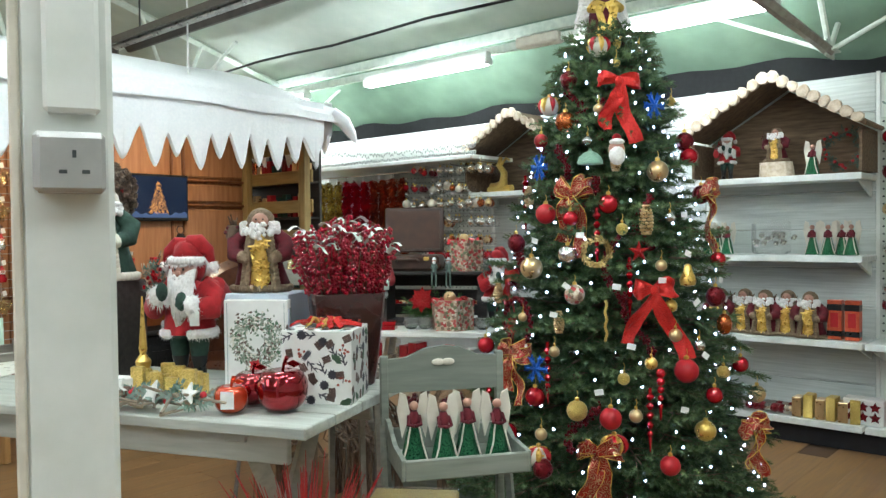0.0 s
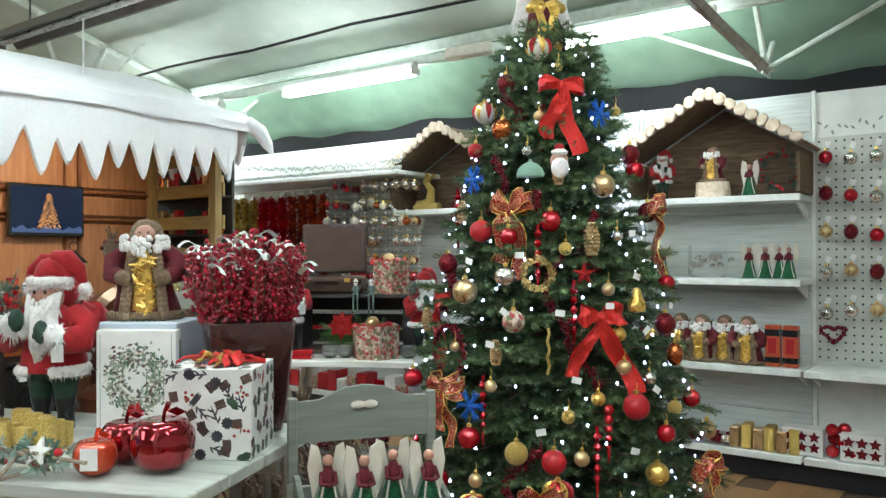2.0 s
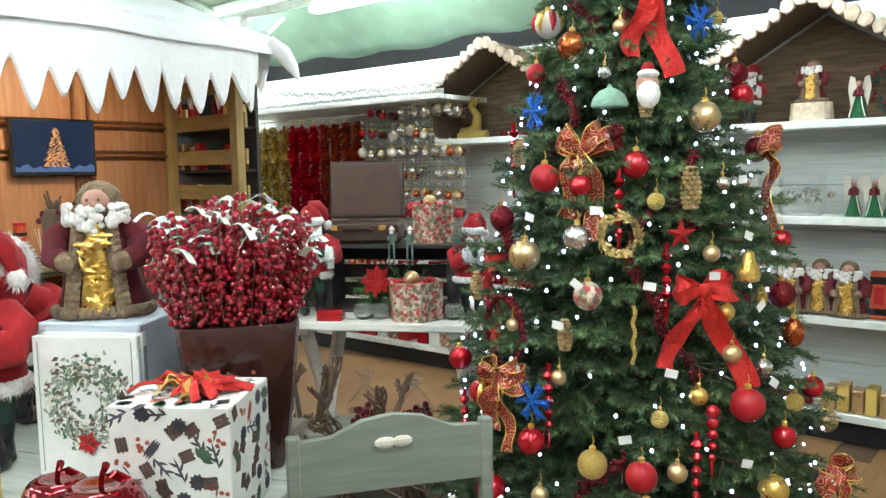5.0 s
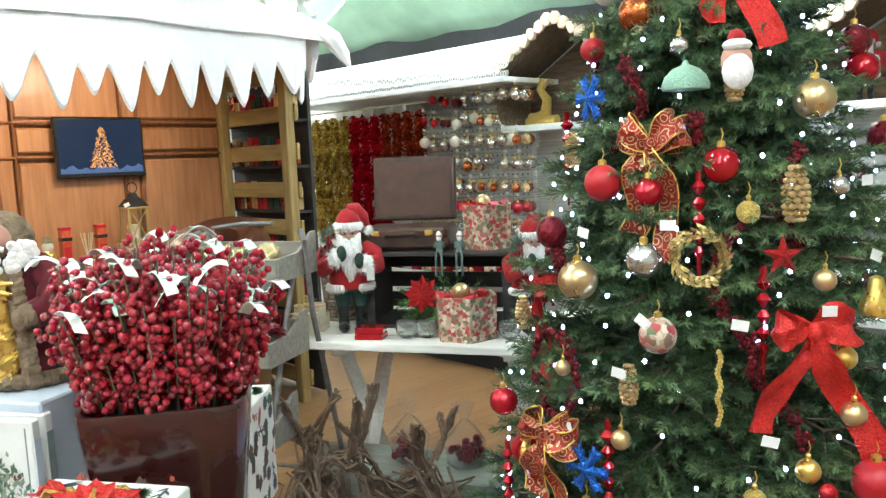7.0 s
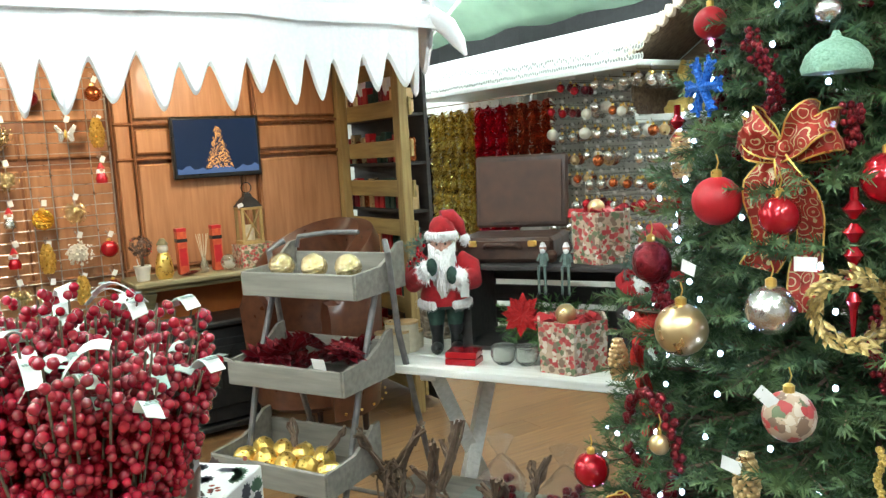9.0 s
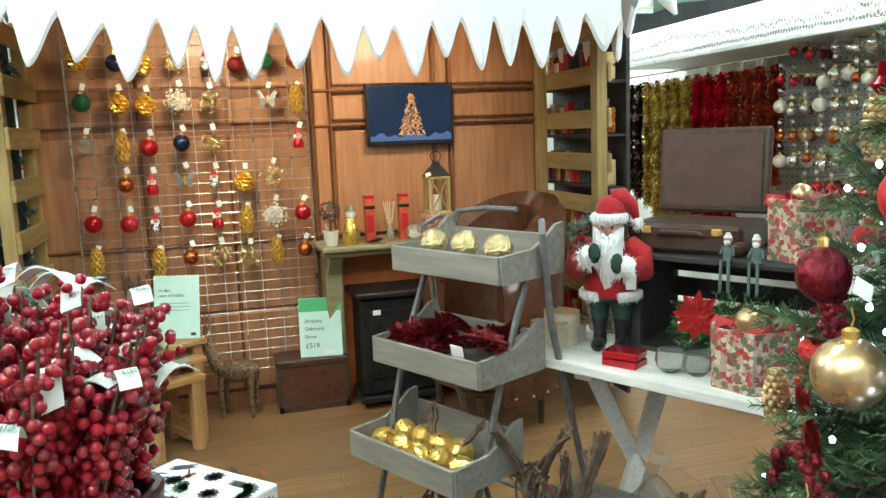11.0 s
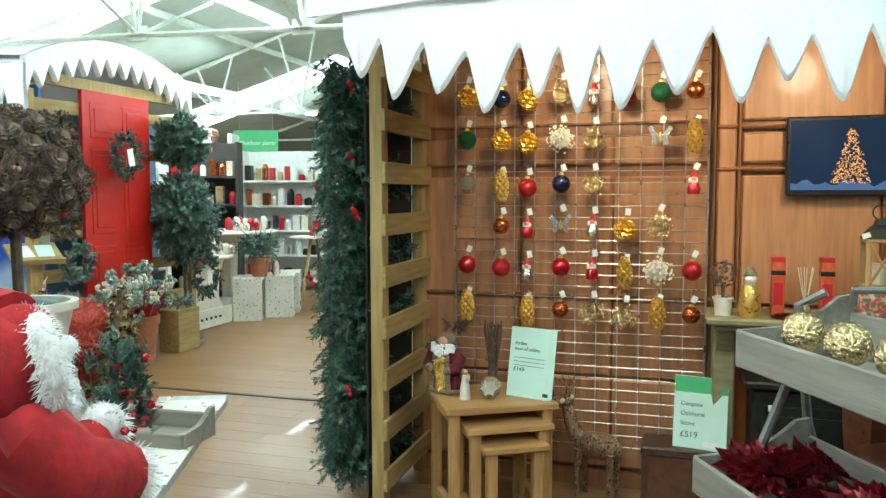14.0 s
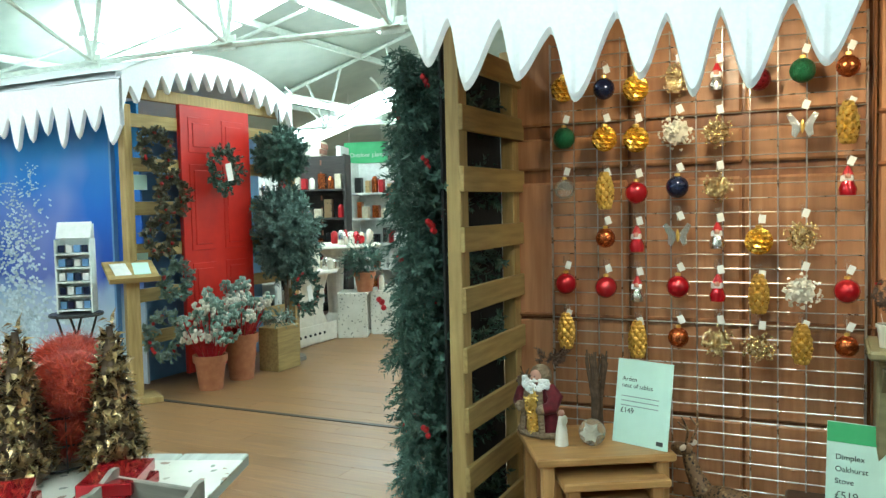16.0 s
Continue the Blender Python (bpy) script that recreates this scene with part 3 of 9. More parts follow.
# ---------- the hut ----------
wall_hut = slab("wall_hut", -4.56, 1.6, 0, -4.45, 4.26, 2.3, M_pdark, "varnished orange-brown panelled hut wall")
def panel(y0, y1, z0, z1):
    part("panel", G().box(-4.437, (y0 + y1) / 2, (z0 + z1) / 2, .026, y1 - y0 - .012, z1 - z0 - .012, c=.009), M_panel, wall_hut)
def rail(y0, y1, z0, z1):
    part("moulding", G().box(-4.432, (y0 + y1) / 2, (z0 + z1) / 2, .04, y1 - y0, z1 - z0, c=.012), M_pdark, wall_hut)
for y0, y1 in ((1.62, 2.1), (2.1, 2.52), (2.52, 2.93), (3.05, 3.6), (3.7, 4.2)):
    for z0, z1 in ((.08, .5), (.5, .86), (.86, 1.42), (1.46, 1.6), (1.64, 2.25)):
        panel(y0, y1, z0, z1)
for y0, y1 in ((2.95, 3.04), (3.61, 3.69)):
    panel(y0, y1, .08, 2.25)
    rail(y0 - .012, y0, .05, 2.25)
    rail(y1, y1 + .012, .05, 2.25)
for z in (1.44, 1.62, .87):
    rail(2.95 if z > 1 else 1.62, 4.2, z - .009, z + .009)
slab("baseboard", -4.44, 1.62, 0, -4.41, 4.2, .07, M_pdark, "dark skirting board")

# slatted pallet sides
def pallet(y, n, label, x0=-4.42, x1=-3.87, zt=1.92):
    t = thing("slatted_side", label, "pallet side", group="pallet sides")
    for x in (x0, x1):
        part("post", G().box(x, y, zt / 2, .07, .055, zt, c=.004), M_pine, t)
    for i in range(n):
        z = .14 + i * (zt - .24) / (n - 1)
        part("slat", G().box((x0 + x1) / 2, y + .037, z, x1 - x0 + .09, .018, .09, c=.003), M_pineh, t)
    return t


pallet(1.615, 9, "pale treated-pine slatted pallet side of the hut", -4.40, -3.87, 1.95)
pallet(4.225, 9, "pale treated-pine slatted pallet side beside the tinsel", -4.42, -3.72, 1.95)

# snow roof with icicles
PEAKS = [(1.77, 1.879), (1.932, 1.854), (2.087, 1.815), (2.275, 1.837), (2.409, 1.813), (2.543, 1.809), (2.714, 1.82), (2.897, 1.849), (3.06, 1.805), (3.188, 1.81), (3.349, 1.825), (3.478, 1.842), (3.625, 1.848), (3.756, 1.83), (3.909, 1.85), (4.046, 1.859)]
TIPS = [(1.69, 1.755), (1.813, 1.673), (1.976, 1.687), (2.15, 1.614), (2.336, 1.659), (2.473, 1.602), (2.613, 1.612), (2.79, 1.653), (2.985, 1.619), (3.12, 1.683), (3.279, 1.615), (3.41, 1.69), (3.568, 1.637), (3.697, 1.654), (3.847, 1.642), (3.991, 1.692), (4.147, 1.713)]
t = thing("snow_roof", "thick white fleece snow roof with hanging icicle edge", "snow roof")
def snow_front(x, th, tips, peaks, y0, y1, ztop):
    """Fringe of icicles in a plane of constant x, as a fine curtain with rounded rim."""
    keys = [(y0, tips[0][1] + .12)]
    for k in range(len(tips)):
        keys.append(tips[k])
        if k < len(peaks):
            keys.append(peaks[k])
    keys.append((y1, tips[-1][1] + .12))
    n = 360
    low = []
    for a in range(n + 1):
        y = y0 + (y1 - y0) * a / n
        for (ya, za), (yb, zb) in zip(keys, keys[1:]):
            if ya <= y <= yb + 1e-9:
                w = (y - ya) / max(1e-6, yb - ya)
                up = zb > za
                w = w if up else 1 - w
                w = .4 * w ** 1.7 + .6 * (.5 - .5 * math.cos(math.pi * w))
                e = min(za, zb) + abs(zb - za) * min(1, w)
                low.append((y, e))
                break
        else:
            low.append((y, keys[-1][1]))
    v, f = [], []
    for y, zl in low:
        bulge = .012 * noise.noise((y * 5, zl * 4, 1))
        for dx, z in ((0, ztop), (0, zl + .02), (th * .5, zl), (th + bulge * .3, zl + .02), (th + .01 + bulge, zl + (ztop - zl) * .5), (th + bulge, ztop)):
            v.append((x + dx, y, z))
    for a in range(len(low) - 1):
        for k in range(6):
            f.append((6 * a + k, 6 * a + (k + 1) % 6, 6 * a + 6 + (k + 1) % 6, 6 * a + 6 + k))
    g = G().add(v, f)
    return g.mesh("icicle_fringe", M_snow, True)


fr = part("icicle_fringe", snow_front(-3.53, .035, TIPS, PEAKS, 1.63, 4.22, 2.12), None, t)
side = [(-4.45, 1.78), (-4.3, 1.72), (-4.16, 1.8), (-4.0, 1.7), (-3.86, 1.78), (-3.7, 1.68), (-3.6, 1.78)]
sp = [(-4.38, 1.92), (-4.23, 1.95), (-4.08, 1.96), (-3.93, 1.95), (-3.78, 1.96), (-3.65, 1.96)]
for y in (4.3,):
    ob = part("icicle_fringe", snow_front(0, .03, [(a, b) for a, b in side], sp, -4.52, -3.54, 2.14), None, t, m=pose(0, y, 0, 0, 0, -90) @ Matrix.Diagonal((1, 1, 1, 1)))
    ob.matrix_basis = Matrix(((0, 1, 0, 0), (1, 0, 0, y), (0, 0, 1, 0), (0, 0, 0, 1)))
# sloping top sheet, lumpy
nu, nv = 14, 46
v, f = [], []
for i in range(nu + 1):
    for k in range(nv + 1):
        u, w = i / nu, k / nv
        x = -3.46 - 1.1 * u
        y = 1.5 + 2.86 * w
        edge = min(1, min(w, 1 - w) * 7)
        z = 2.08 + .30 * (1 - (1 - u) ** 2.2) * (.35 + .65 * edge ** .6) + .02 * noise.noise((x * 3, y * 3, 0)) + .03 * edge
        if u == 0:
            z -= .05
        v.append((x, y, z))
for i in range(nu):
    for k in range(nv):
        a = i * (nv + 1) + k
        f.append((a, a + 1, a + nv + 2, a + nv + 1))
n = len(v)
v += [(x, y, z - .05) for x, y, z in v]
f += [tuple(j + n for j in q[::-1]) for q in f]
W = nv + 1
rim = [k for k in range(nv)] + [i * W + nv for i in range(nu)] + [nu * W + k for k in range(nv, 0, -1)] + [i * W for i in range(nu, 0, -1)]
for j, a in enumerate(rim):
    b = rim[(j + 1) % len(rim)]
    f.append((a, a + n, b + n, b))
part("snow_sheet", G().add(v, f), M_snow, t, smooth=True)
part("corner_curl", G().tube([(-3.5, 4.3, 2.06), (-3.45, 4.37, 2.0), (-3.43, 4.42, 1.92), (-3.42, 4.45, 1.86)], [.05, .05, .035, .008], 10), M_snow, t, smooth=True)
part("front_beam", G().box(-3.6, 2.93, 1.99, .05, 2.6, .09), M_pine, t)
# warm spot lamps under the snow roof
for y in (2.45, 3.35):
    s = thing("spot_lamp", "small warm spotlight under the snow roof", "spotlight", pose(-3.68, y, 1.98), "hut spotlights")
    part("housing", G().lathe([(.01, .05), (.03, .04), (.035, -.03), (.03, -.03)], 12, (0, 0, 0), m=pose(0, 0, 0, 0, -35, 0)), M_blackm, s)
    ld = bpy.data.lights.new("hut_spot", "SPOT")
    ld.energy, ld.color, ld.spot_size, ld.spot_blend, ld.shadow_soft_size = 21, (1, .79, .53), radians(130), 1.0, .1
    lo = new("hut_spot", ld)
    lo.matrix_world = look((-3.72, y, 1.93), (-4.45, y + .02, 1.45))

# ---------- tables and stands ----------
def board_table(name, label, c, u, v, length, depth, z, mt, nb=4):
    """Plank-topped trestle table; c: corner, u and v: unit vectors along and across."""
    ang = math.degrees(math.atan2(u[1], u[0]))
    t = thing(name, label, "table", pose(c[0], c[1], 0, 0, 0, ang))
    s = 1 if u[0] * v[1] - u[1] * v[0] > 0 else -1
    w = depth / nb
    for i in range(nb):
        part("board", G().box(length / 2, s * (i + .5) * w, z - .014, length, w - .003, .028, c=.003), mt, t)
    for y in ((.07, depth - .07) if name == "display_table" else ()):
        part("apron", G().box(length / 2, s * y, z - .07, length - .16, .02, .075, c=.003), mt, t)
    for x in (.22, length - .22):
        part("batten", G().box(x, s * depth / 2, z - .045, .06, depth - .1, .03, c=.003), mt, t)
        for k, (a, b) in enumerate(((.1, depth - .06), (depth - .1, .06))):
            part("leg", G().tube([(x + .02 * k, s * a, z - .05), (x + .02 * k, s * b, .0)], .032, 4), mt, t)
    return t


table_w = board_table("display_table", "grey-white painted trestle display table", (-.68, 1.80), (-.927, -.375), (-.375, .927), 1.92, .6, .79, M_gtable)
table_t = board_table("trestle_table", "whitewashed plank trestle table", (-2.373, 3.226), (.876, .482), (-.482, .876), 1.06, .62, .74, M_wtable, 5)


def nest(name, label, w, d, h, m):
    t = thing(name, label, "side table", m, "nest of tables")
    part("top", G().box(0, 0, h - .014, w, d, .028, c=.005), M_oak, t)
    for sx in (-1, 1):
        part("apron", G().box(sx * (w / 2 - .045), 0, h - .055, .018, d - .09, .05), M_oak, t)
        part("stretcher", G().box(sx * (w / 2 - .045), 0, .05, .03, d - .09, .03), M_oak, t)
        for sy in (-1, 1):
            part("leg", G().box(sx * (w / 2 - .04), sy * (d / 2 - .04), (h - .028) / 2, .042, .042, h - .028, c=.004), M_oakv, t)
    part("apron", G().box(0, d / 2 - .04, h - .055, w - .09, .018, .05), M_oak, t)


NA = 120.5
for w, d, h, dx, dy in ((.47, .39, .49, 0, 0), (.36, .34, .42, .02, -.07), (.27, .3, .35, .03, -.13)):
    p = Vector((-4.02, 2.05)) + Vector((math.cos(radians(NA)), math.sin(radians(NA)))) * dx + Vector((math.sin(radians(NA)), -math.cos(radians(NA)))) * (-dy)
    nest("nest_table", "pale oak nesting side table" if h > .4 else "small pale oak nesting side table", w, d, h, pose(p.x, p.y, 0, 0, 0, NA))


# tiered tray stands
def tray(t, x, y, z, w, d, h, mt, tilt=0.0):
    """Open tray with a curved back and side boards; front towards -y."""
    e = part("tray", G().box(x, y, z + .006, w, d, .012, c=.002), mt, t)
    part("front_board", G().box(x, y - d / 2, z + h / 2, w, .012, h, c=.003), mt, e)
    part("back_board", G().box(x, y + d / 2, z + h * .7, w, .012, h * 1.4, c=.003), mt, e)
    for s in (-1, 1):
        poly = [(-d / 2, 0), (d / 2, 0), (d / 2, h * 1.9), (d * .38, h * 1.85), (d * .22, h * 1.45), (0, h * 1.08), (-d / 2, h)]
        part("side_board", G().prism(poly, .012, pose(x + s * w / 2 + (.006 if s < 0 else .006), y, z, 0, 0, 90)), mt, e)
    return e


RA = 27.0
rack = thing("tray_stand", "grey wooden three-tier folding tray stand", "display stand", pose(-2.41, 3.14, 0, 0, 0, RA))
tray(rack, 0, .0, .98, .43, .26, .075, M_grey)
tray(rack, 0, -.09, .72, .43, .26, .075, M_grey)
tray(rack, 0, -.19, .46, .43, .26, .075, M_grey)
for s in (-1, 1):
    part("rear_leg", G().tube([(s * .235, .30, 0), (s * .235, .05, .85), (s * .235, .02, 1.1), (s * .2, .06, 1.13)], .01, 8), M_iron, rack)
    part("front_leg", G().tube([(s * .18, -.34, 0), (s * .2, -.12, .72), (s * .2, .0, 1.0)], .01, 8), M_iron, rack)
part("cross_bar", G().tube([(-.235, .25, .2), (.235, .25, .2)], .008, 8), M_iron, rack)
part("handle", G().tube([(-.2, .12, 1.1), (-.19, .12, 1.135), (-.06, .12, 1.15), (.06, .12, 1.15)], .008, 8), M_iron, rack)

CA = 55.0
stand = thing("chair_stand", "grey-green wooden tray stand with carved back", "display stand", pose(-.69, 2.28, 0, 0, 0, CA))
poly = [(-.15, .80), (.15, .80), (.15, .89), (.1, .893), (.05, .915), (0, .922), (-.05, .915), (-.1, .893), (-.15, .89)]
part("back_board", G().prism(poly, .016, pose(0, 0, 0)), M_greyg, stand)
part("carved_leaf", G().ball(-.014, -.003, .878, .014, 10, 1.3, .3, .7).ball(.014, -.003, .878, .014, 10, 1.3, .3, .7), M_cream, stand, "cream painted carved leaf")
for s in (-1, 1):
    part("rear_post", G().box(s * .16, .008, .45, .022, .02, .9, c=.003), M_greyg, stand)
    part("front_post", G().tube([(s * .165, -.2, 0), (s * .165, -.02, .72)], .012, 4), M_greyg, stand)
tray(stand, 0, -.13, .64, .31, .24, .05, M_greyg)
tray(stand, 0, -.2, .36, .31, .26, .06, M_greyg)

# ---------- figures and goods ----------
def sprig(g, p, d, length, n, nl, rnd, w=.0022, droop=0.0):
    """A twig with needles all round it."""
    d = d.normalized()
    a = d.orthogonal().normalized()
    b = d.cross(a)
    for i in range(n):
        t = (i + rnd.random()) / n
        ang = rnd.random() * 6.283
        side = a * math.cos(ang) + b * math.sin(ang)
        q = p + d * (length * t) - Vector((0, 0, droop * t * t))
        e = (d * .75 + side).normalized() * nl * (1.1 - .45 * t) * rnd.uniform(.8, 1.2)
        s = side.cross(d) * w
        g.add([q - s, q + s, q + e + s * .3, q + e - s * .3], [(0, 1, 2, 3)])


def fluff(g, c, r, n, rnd, slot=1):
    """Short fur strands all round a point."""
    c = Vector(c)
    g.use(slot)
    for i in range(n):
        d = Vector((rnd.gauss(0, 1), rnd.gauss(0, 1), rnd.gauss(0, 1))).normalized()
        s = d.orthogonal().normalized() * r * .06
        e = c + d * r * rnd.uniform(1.1, 1.55) - Vector((0, 0, r * .25))
        g.add([c + d * r * .8 - s, c + d * r * .8 + s, e], [(0, 1, 2)])


def santa_mesh(h, seed=0):
    """Standing santa doll of height h, facing -y, a sprig held beside the face."""
    r = random.Random(seed)
    g, k = G(), h / .42

    def P(x, y, z):
        return (x * k, y * k, z * k)
    for s in (-1, 1):
        g.use(3).ball(s * .036 * k, -.026 * k, .016 * k, .025 * k, 12, .95, 1.75, .72)
        g.use(3).tube([P(s * .035, .004, .012), P(s * .034, .002, .05), P(s * .034, 0, .085), P(s * .034, 0, .09)], [.022 * k, .021 * k, .028 * k, .025 * k], 12)
        g.use(4).tube([P(s * .034, 0, .08), P(s * .035, 0, .12), P(s * .03, 0, .175)], [.026 * k, .033 * k, .036 * k], 12)
    g.use(0).lathe([(a * k, b * k) for a, b in ((.06, .145), (.088, .15), (.086, .18), (.076, .215), (.07, .25), (.058, .285), (.03, .3))], 24, sy=.8, wob=.05)
    # open coat front with a printed waistcoat over dark trousers
    g.use(4).lathe([(a * k, b * k) for a, b in ((.03, .14), (.037, .15), (.034, .19))], 14, P(0, -.04, 0), 1, .8, .05)
    g.use(7).lathe([(a * k, b * k) for a, b in ((.03, .165), (.036, .175), (.036, .23), (.02, .26))], 14, P(0, -.043, 0), 1, .72, .08)
    for q in range(34):
        a = 2 * math.pi * q / 34
        if abs(a - 1.5 * math.pi) < .42:
            continue
        c = P(.087 * math.cos(a), .07 * math.sin(a), .152)
        g.use(1).ball(*c, .014 * k, 7, wob=.2)
        fluff(g, c, .015 * k, 34, r)
    for s in (-1, 1):
        hz = .262 if s < 0 else .236
        g.use(0).tube([P(s * .058, .004, .278), P(s * .1, -.014, .252), P(s * .104, -.034, .226), P(s * .07, -.076, hz - .012)], [.032 * k, .038 * k, .036 * k, .03 * k], 14)
        c = P(s * .058, -.086, hz)
        g.use(1).ball(*c, .03 * k, 10, wob=.2)
        fluff(g, c, .031 * k, 300, r)
        g.use(4).ball(s * .034 * k, -.104 * k, (hz + .012) * k, .018 * k, 10, 1.1, .9, 1.5)
        g.use(4).ball(s * .024 * k, -.112 * k, (hz + .004) * k, .008 * k, 8)
    g.use(2).ball(0, -.022 * k, .325 * k, .04 * k, 16, 1, 1, 1.05)
    g.use(2).ball(0, -.064 * k, .322 * k, .009 * k, 8)
    for s in (-1, 1):
        g.use(2).ball(s * .019 * k, -.054 * k, .317 * k, .011 * k, 8)
        g.use(3).ball(s * .015 * k, -.058 * k, .334 * k, .0042 * k, 6)
        g.use(1).tube([P(s * .006, -.062, .342), P(s * .024, -.054, .345)], [.004 * k, .003 * k], 6)
        g.use(1).tube([P(s * .004, -.066, .311), P(s * .022, -.062, .306), P(s * .036, -.05, .312)], [.008 * k, .008 * k, .003 * k], 8)
    # long beard in strands
    for q in range(260):
        a = r.uniform(-1.45, 1.45)
        w = .045 * math.sin(a)
        z0 = .312 + .022 * abs(math.sin(a))
        z1 = .312 - r.uniform(.04, .135) * (1 - .45 * abs(math.sin(a)))
        y = -.03 - .032 * math.cos(a)
        g.use(1).tube([P(w, y, z0), P(w * .95, y - .012, (z0 + z1) / 2), P(w * .75 + r.gauss(0, .007), y - .01 + r.gauss(0, .009), z1)], [.004 * k, .0055 * k, .0012 * k], 5)
    for q in range(26):
        a = 2 * math.pi * q / 26
        c = P(.047 * math.cos(a), -.014 + .046 * math.sin(a), .357)
        g.use(1).ball(*c, .013 * k, 7, wob=.2)
        fluff(g, c, .015 * k, 40, r)
    g.use(0).lathe([(a * k, b * k) for a, b in ((.048, .355), (.049, .37), (.042, .392), (.028, .408), (.008, .414))], 18, P(.004, -.006, 0))
    g.use(0).tube([P(.006, 0, .396), P(.04, .008, .402), P(.068, .012, .382), P(.08, .014, .35)], [.034 * k, .03 * k, .02 * k, .01 * k], 12)
    g.use(1).ball(.083 * k, .014 * k, .338 * k, .018 * k, 10, wob=.2)
    fluff(g, P(.083, .014, .338), .018 * k, 160, r)
    for q in range(34):
        c = Vector(P(-.078 + r.gauss(0, .016), -.06 + r.gauss(0, .014), .3 + r.uniform(-.03, .05)))
        g.use(5)
        sprig(g, c, Vector((r.gauss(-.3, .6), r.gauss(-.2, .6), r.uniform(-.2, 1))), .036 * k, 16, .014 * k, r, .0016)
    for q in range(12):
        g.use(6).ball((-.08 + r.gauss(0, .02)) * k, (-.075 + r.gauss(0, .012)) * k, (.305 + r.gauss(0, .024)) * k, .0062 * k, 8)
    g.use(8).box(*P(.075, -.098, .2), .03 * k, .002, .04 * k, 12, 0, 8)
    g.v = [(x * .84, y * .95, z) for x, y, z in g.v]
    return g.mesh("santa_doll", [M_velvet, M_fur, M_skin, M_boot, M_dgreen, M_needle2, M_red, M_floralc, M_paper], True)


def father_mesh(h, robe, trim):
    """Robed father christmas with a fur-edged cloak, gold tunic, hood and a sack of twigs."""
    k = h / .25
    g = G()
    r = random.Random(3)

    def P(x, y, z):
        return (x * k, y * k, z * k)
    g.use(0).lathe([(a * k, b * k) for a, b in ((.08, .002), (.082, .015), (.07, .06), (.06, .11), (.058, .145), (.05, .172), (.03, .19), (.01, .196))], 28, sy=.62, wob=.09)
    for q in range(40):
        a = 2 * math.pi * q / 40
        g.use(1).ball(.084 * k * math.cos(a), .053 * k * math.sin(a), .011 * k, .012 * k, 7, wob=.25)
    # crumpled gold tunic
    g.use(3).lathe([(a * k, b * k) for a, b in ((.03, .003), (.034, .02), (.027, .06), (.024, .1), (.02, .14), (.012, .172))], 22, P(0, -.036, 0), 1, .6, .24)
    for q in range(46):
        x, z, a = r.uniform(-.02, .02), r.uniform(.012, .155), r.uniform(-1.2, 1.2)
        l = r.uniform(.008, .018)
        g.use(3).tube([P(x - l * math.cos(a), -.053, z - l * math.sin(a)), P(x, -.06 + r.uniform(0, .006), z), P(x + l * math.cos(a), -.053, z + l * math.sin(a))], [.002 * k, .005 * k, .002 * k], 5)
    for s in (-1, 1):
        for q in range(14):
            u = q / 13
            g.use(1).ball(s * (.046 - .02 * u) * k, (-.05 + .012 * u) * k, (.014 + .16 * u) * k, .0135 * k, 8, 1.05, .7, 1.15, .2)
        g.use(0).tube([P(s * .042, 0, .172), P(s * .074, -.006, .145), P(s * .072, -.028, .112), P(s * .052, -.048, .105)], [.022 * k, .027 * k, .025 * k, .02 * k], 12)
        g.use(1).ball(s * .05 * k, -.052 * k, .106 * k, .019 * k, 10, wob=.2)
        g.use(1).ball(s * .042 * k, -.06 * k, .102 * k, .013 * k, 8, 1, 1, 1.3)
    g.use(1).ball(0, .006 * k, .212 * k, .039 * k, 16, 1.05, .95, 1.0, .04)
    g.use(2).ball(0, -.018 * k, .21 * k, .026 * k, 14)
    g.use(2).ball(0, -.044 * k, .208 * k, .006 * k, 8)
    for s in (-1, 1):
        g.use(6).ball(s * .01 * k, -.041 * k, .216 * k, .0026 * k, 6)
        g.use(4).tube([P(s * .003, -.045, .203), P(s * .02, -.04, .198)], [.005 * k, .004 * k], 7)
    for q in range(80):
        a = r.uniform(-1.7, 1.7)
        u = r.random()
        w = .052 * math.sin(a)
        g.use(4).ball(w * k, (-.022 - .026 * math.cos(a)) * k, (.206 - .05 * u * (1 - .35 * abs(math.sin(a)))) * k, r.uniform(.006, .01) * k, 7, 1, 1, 1, .3)
    g.use(5).lathe([(a * k, b * k) for a, b in ((.012, .15), (.026, .16), (.028, .185), (.02, .2))], 12, P(-.078, .012, 0), wob=.2)
    for q in range(16):
        g.use(5).tube([P(-.078, .01, .18), P(-.08 + r.gauss(0, .016), .01 + r.gauss(0, .01), .215 + r.gauss(0, .012))], .0022 * k, 5)
    for q in range(5):
        g.use(0).ball((-.08 + r.gauss(0, .012)) * k, (-.004) * k, (.195 + r.gauss(0, .008)) * k, .006 * k, 7)
    return g.mesh("father_christmas_figure", [robe, trim, M_skin, M_gold, M_fur, M_twig, M_ink], True)


FATHER = father_mesh(.25, M_burg, M_tan)


SANTA = santa_mesh(.42)


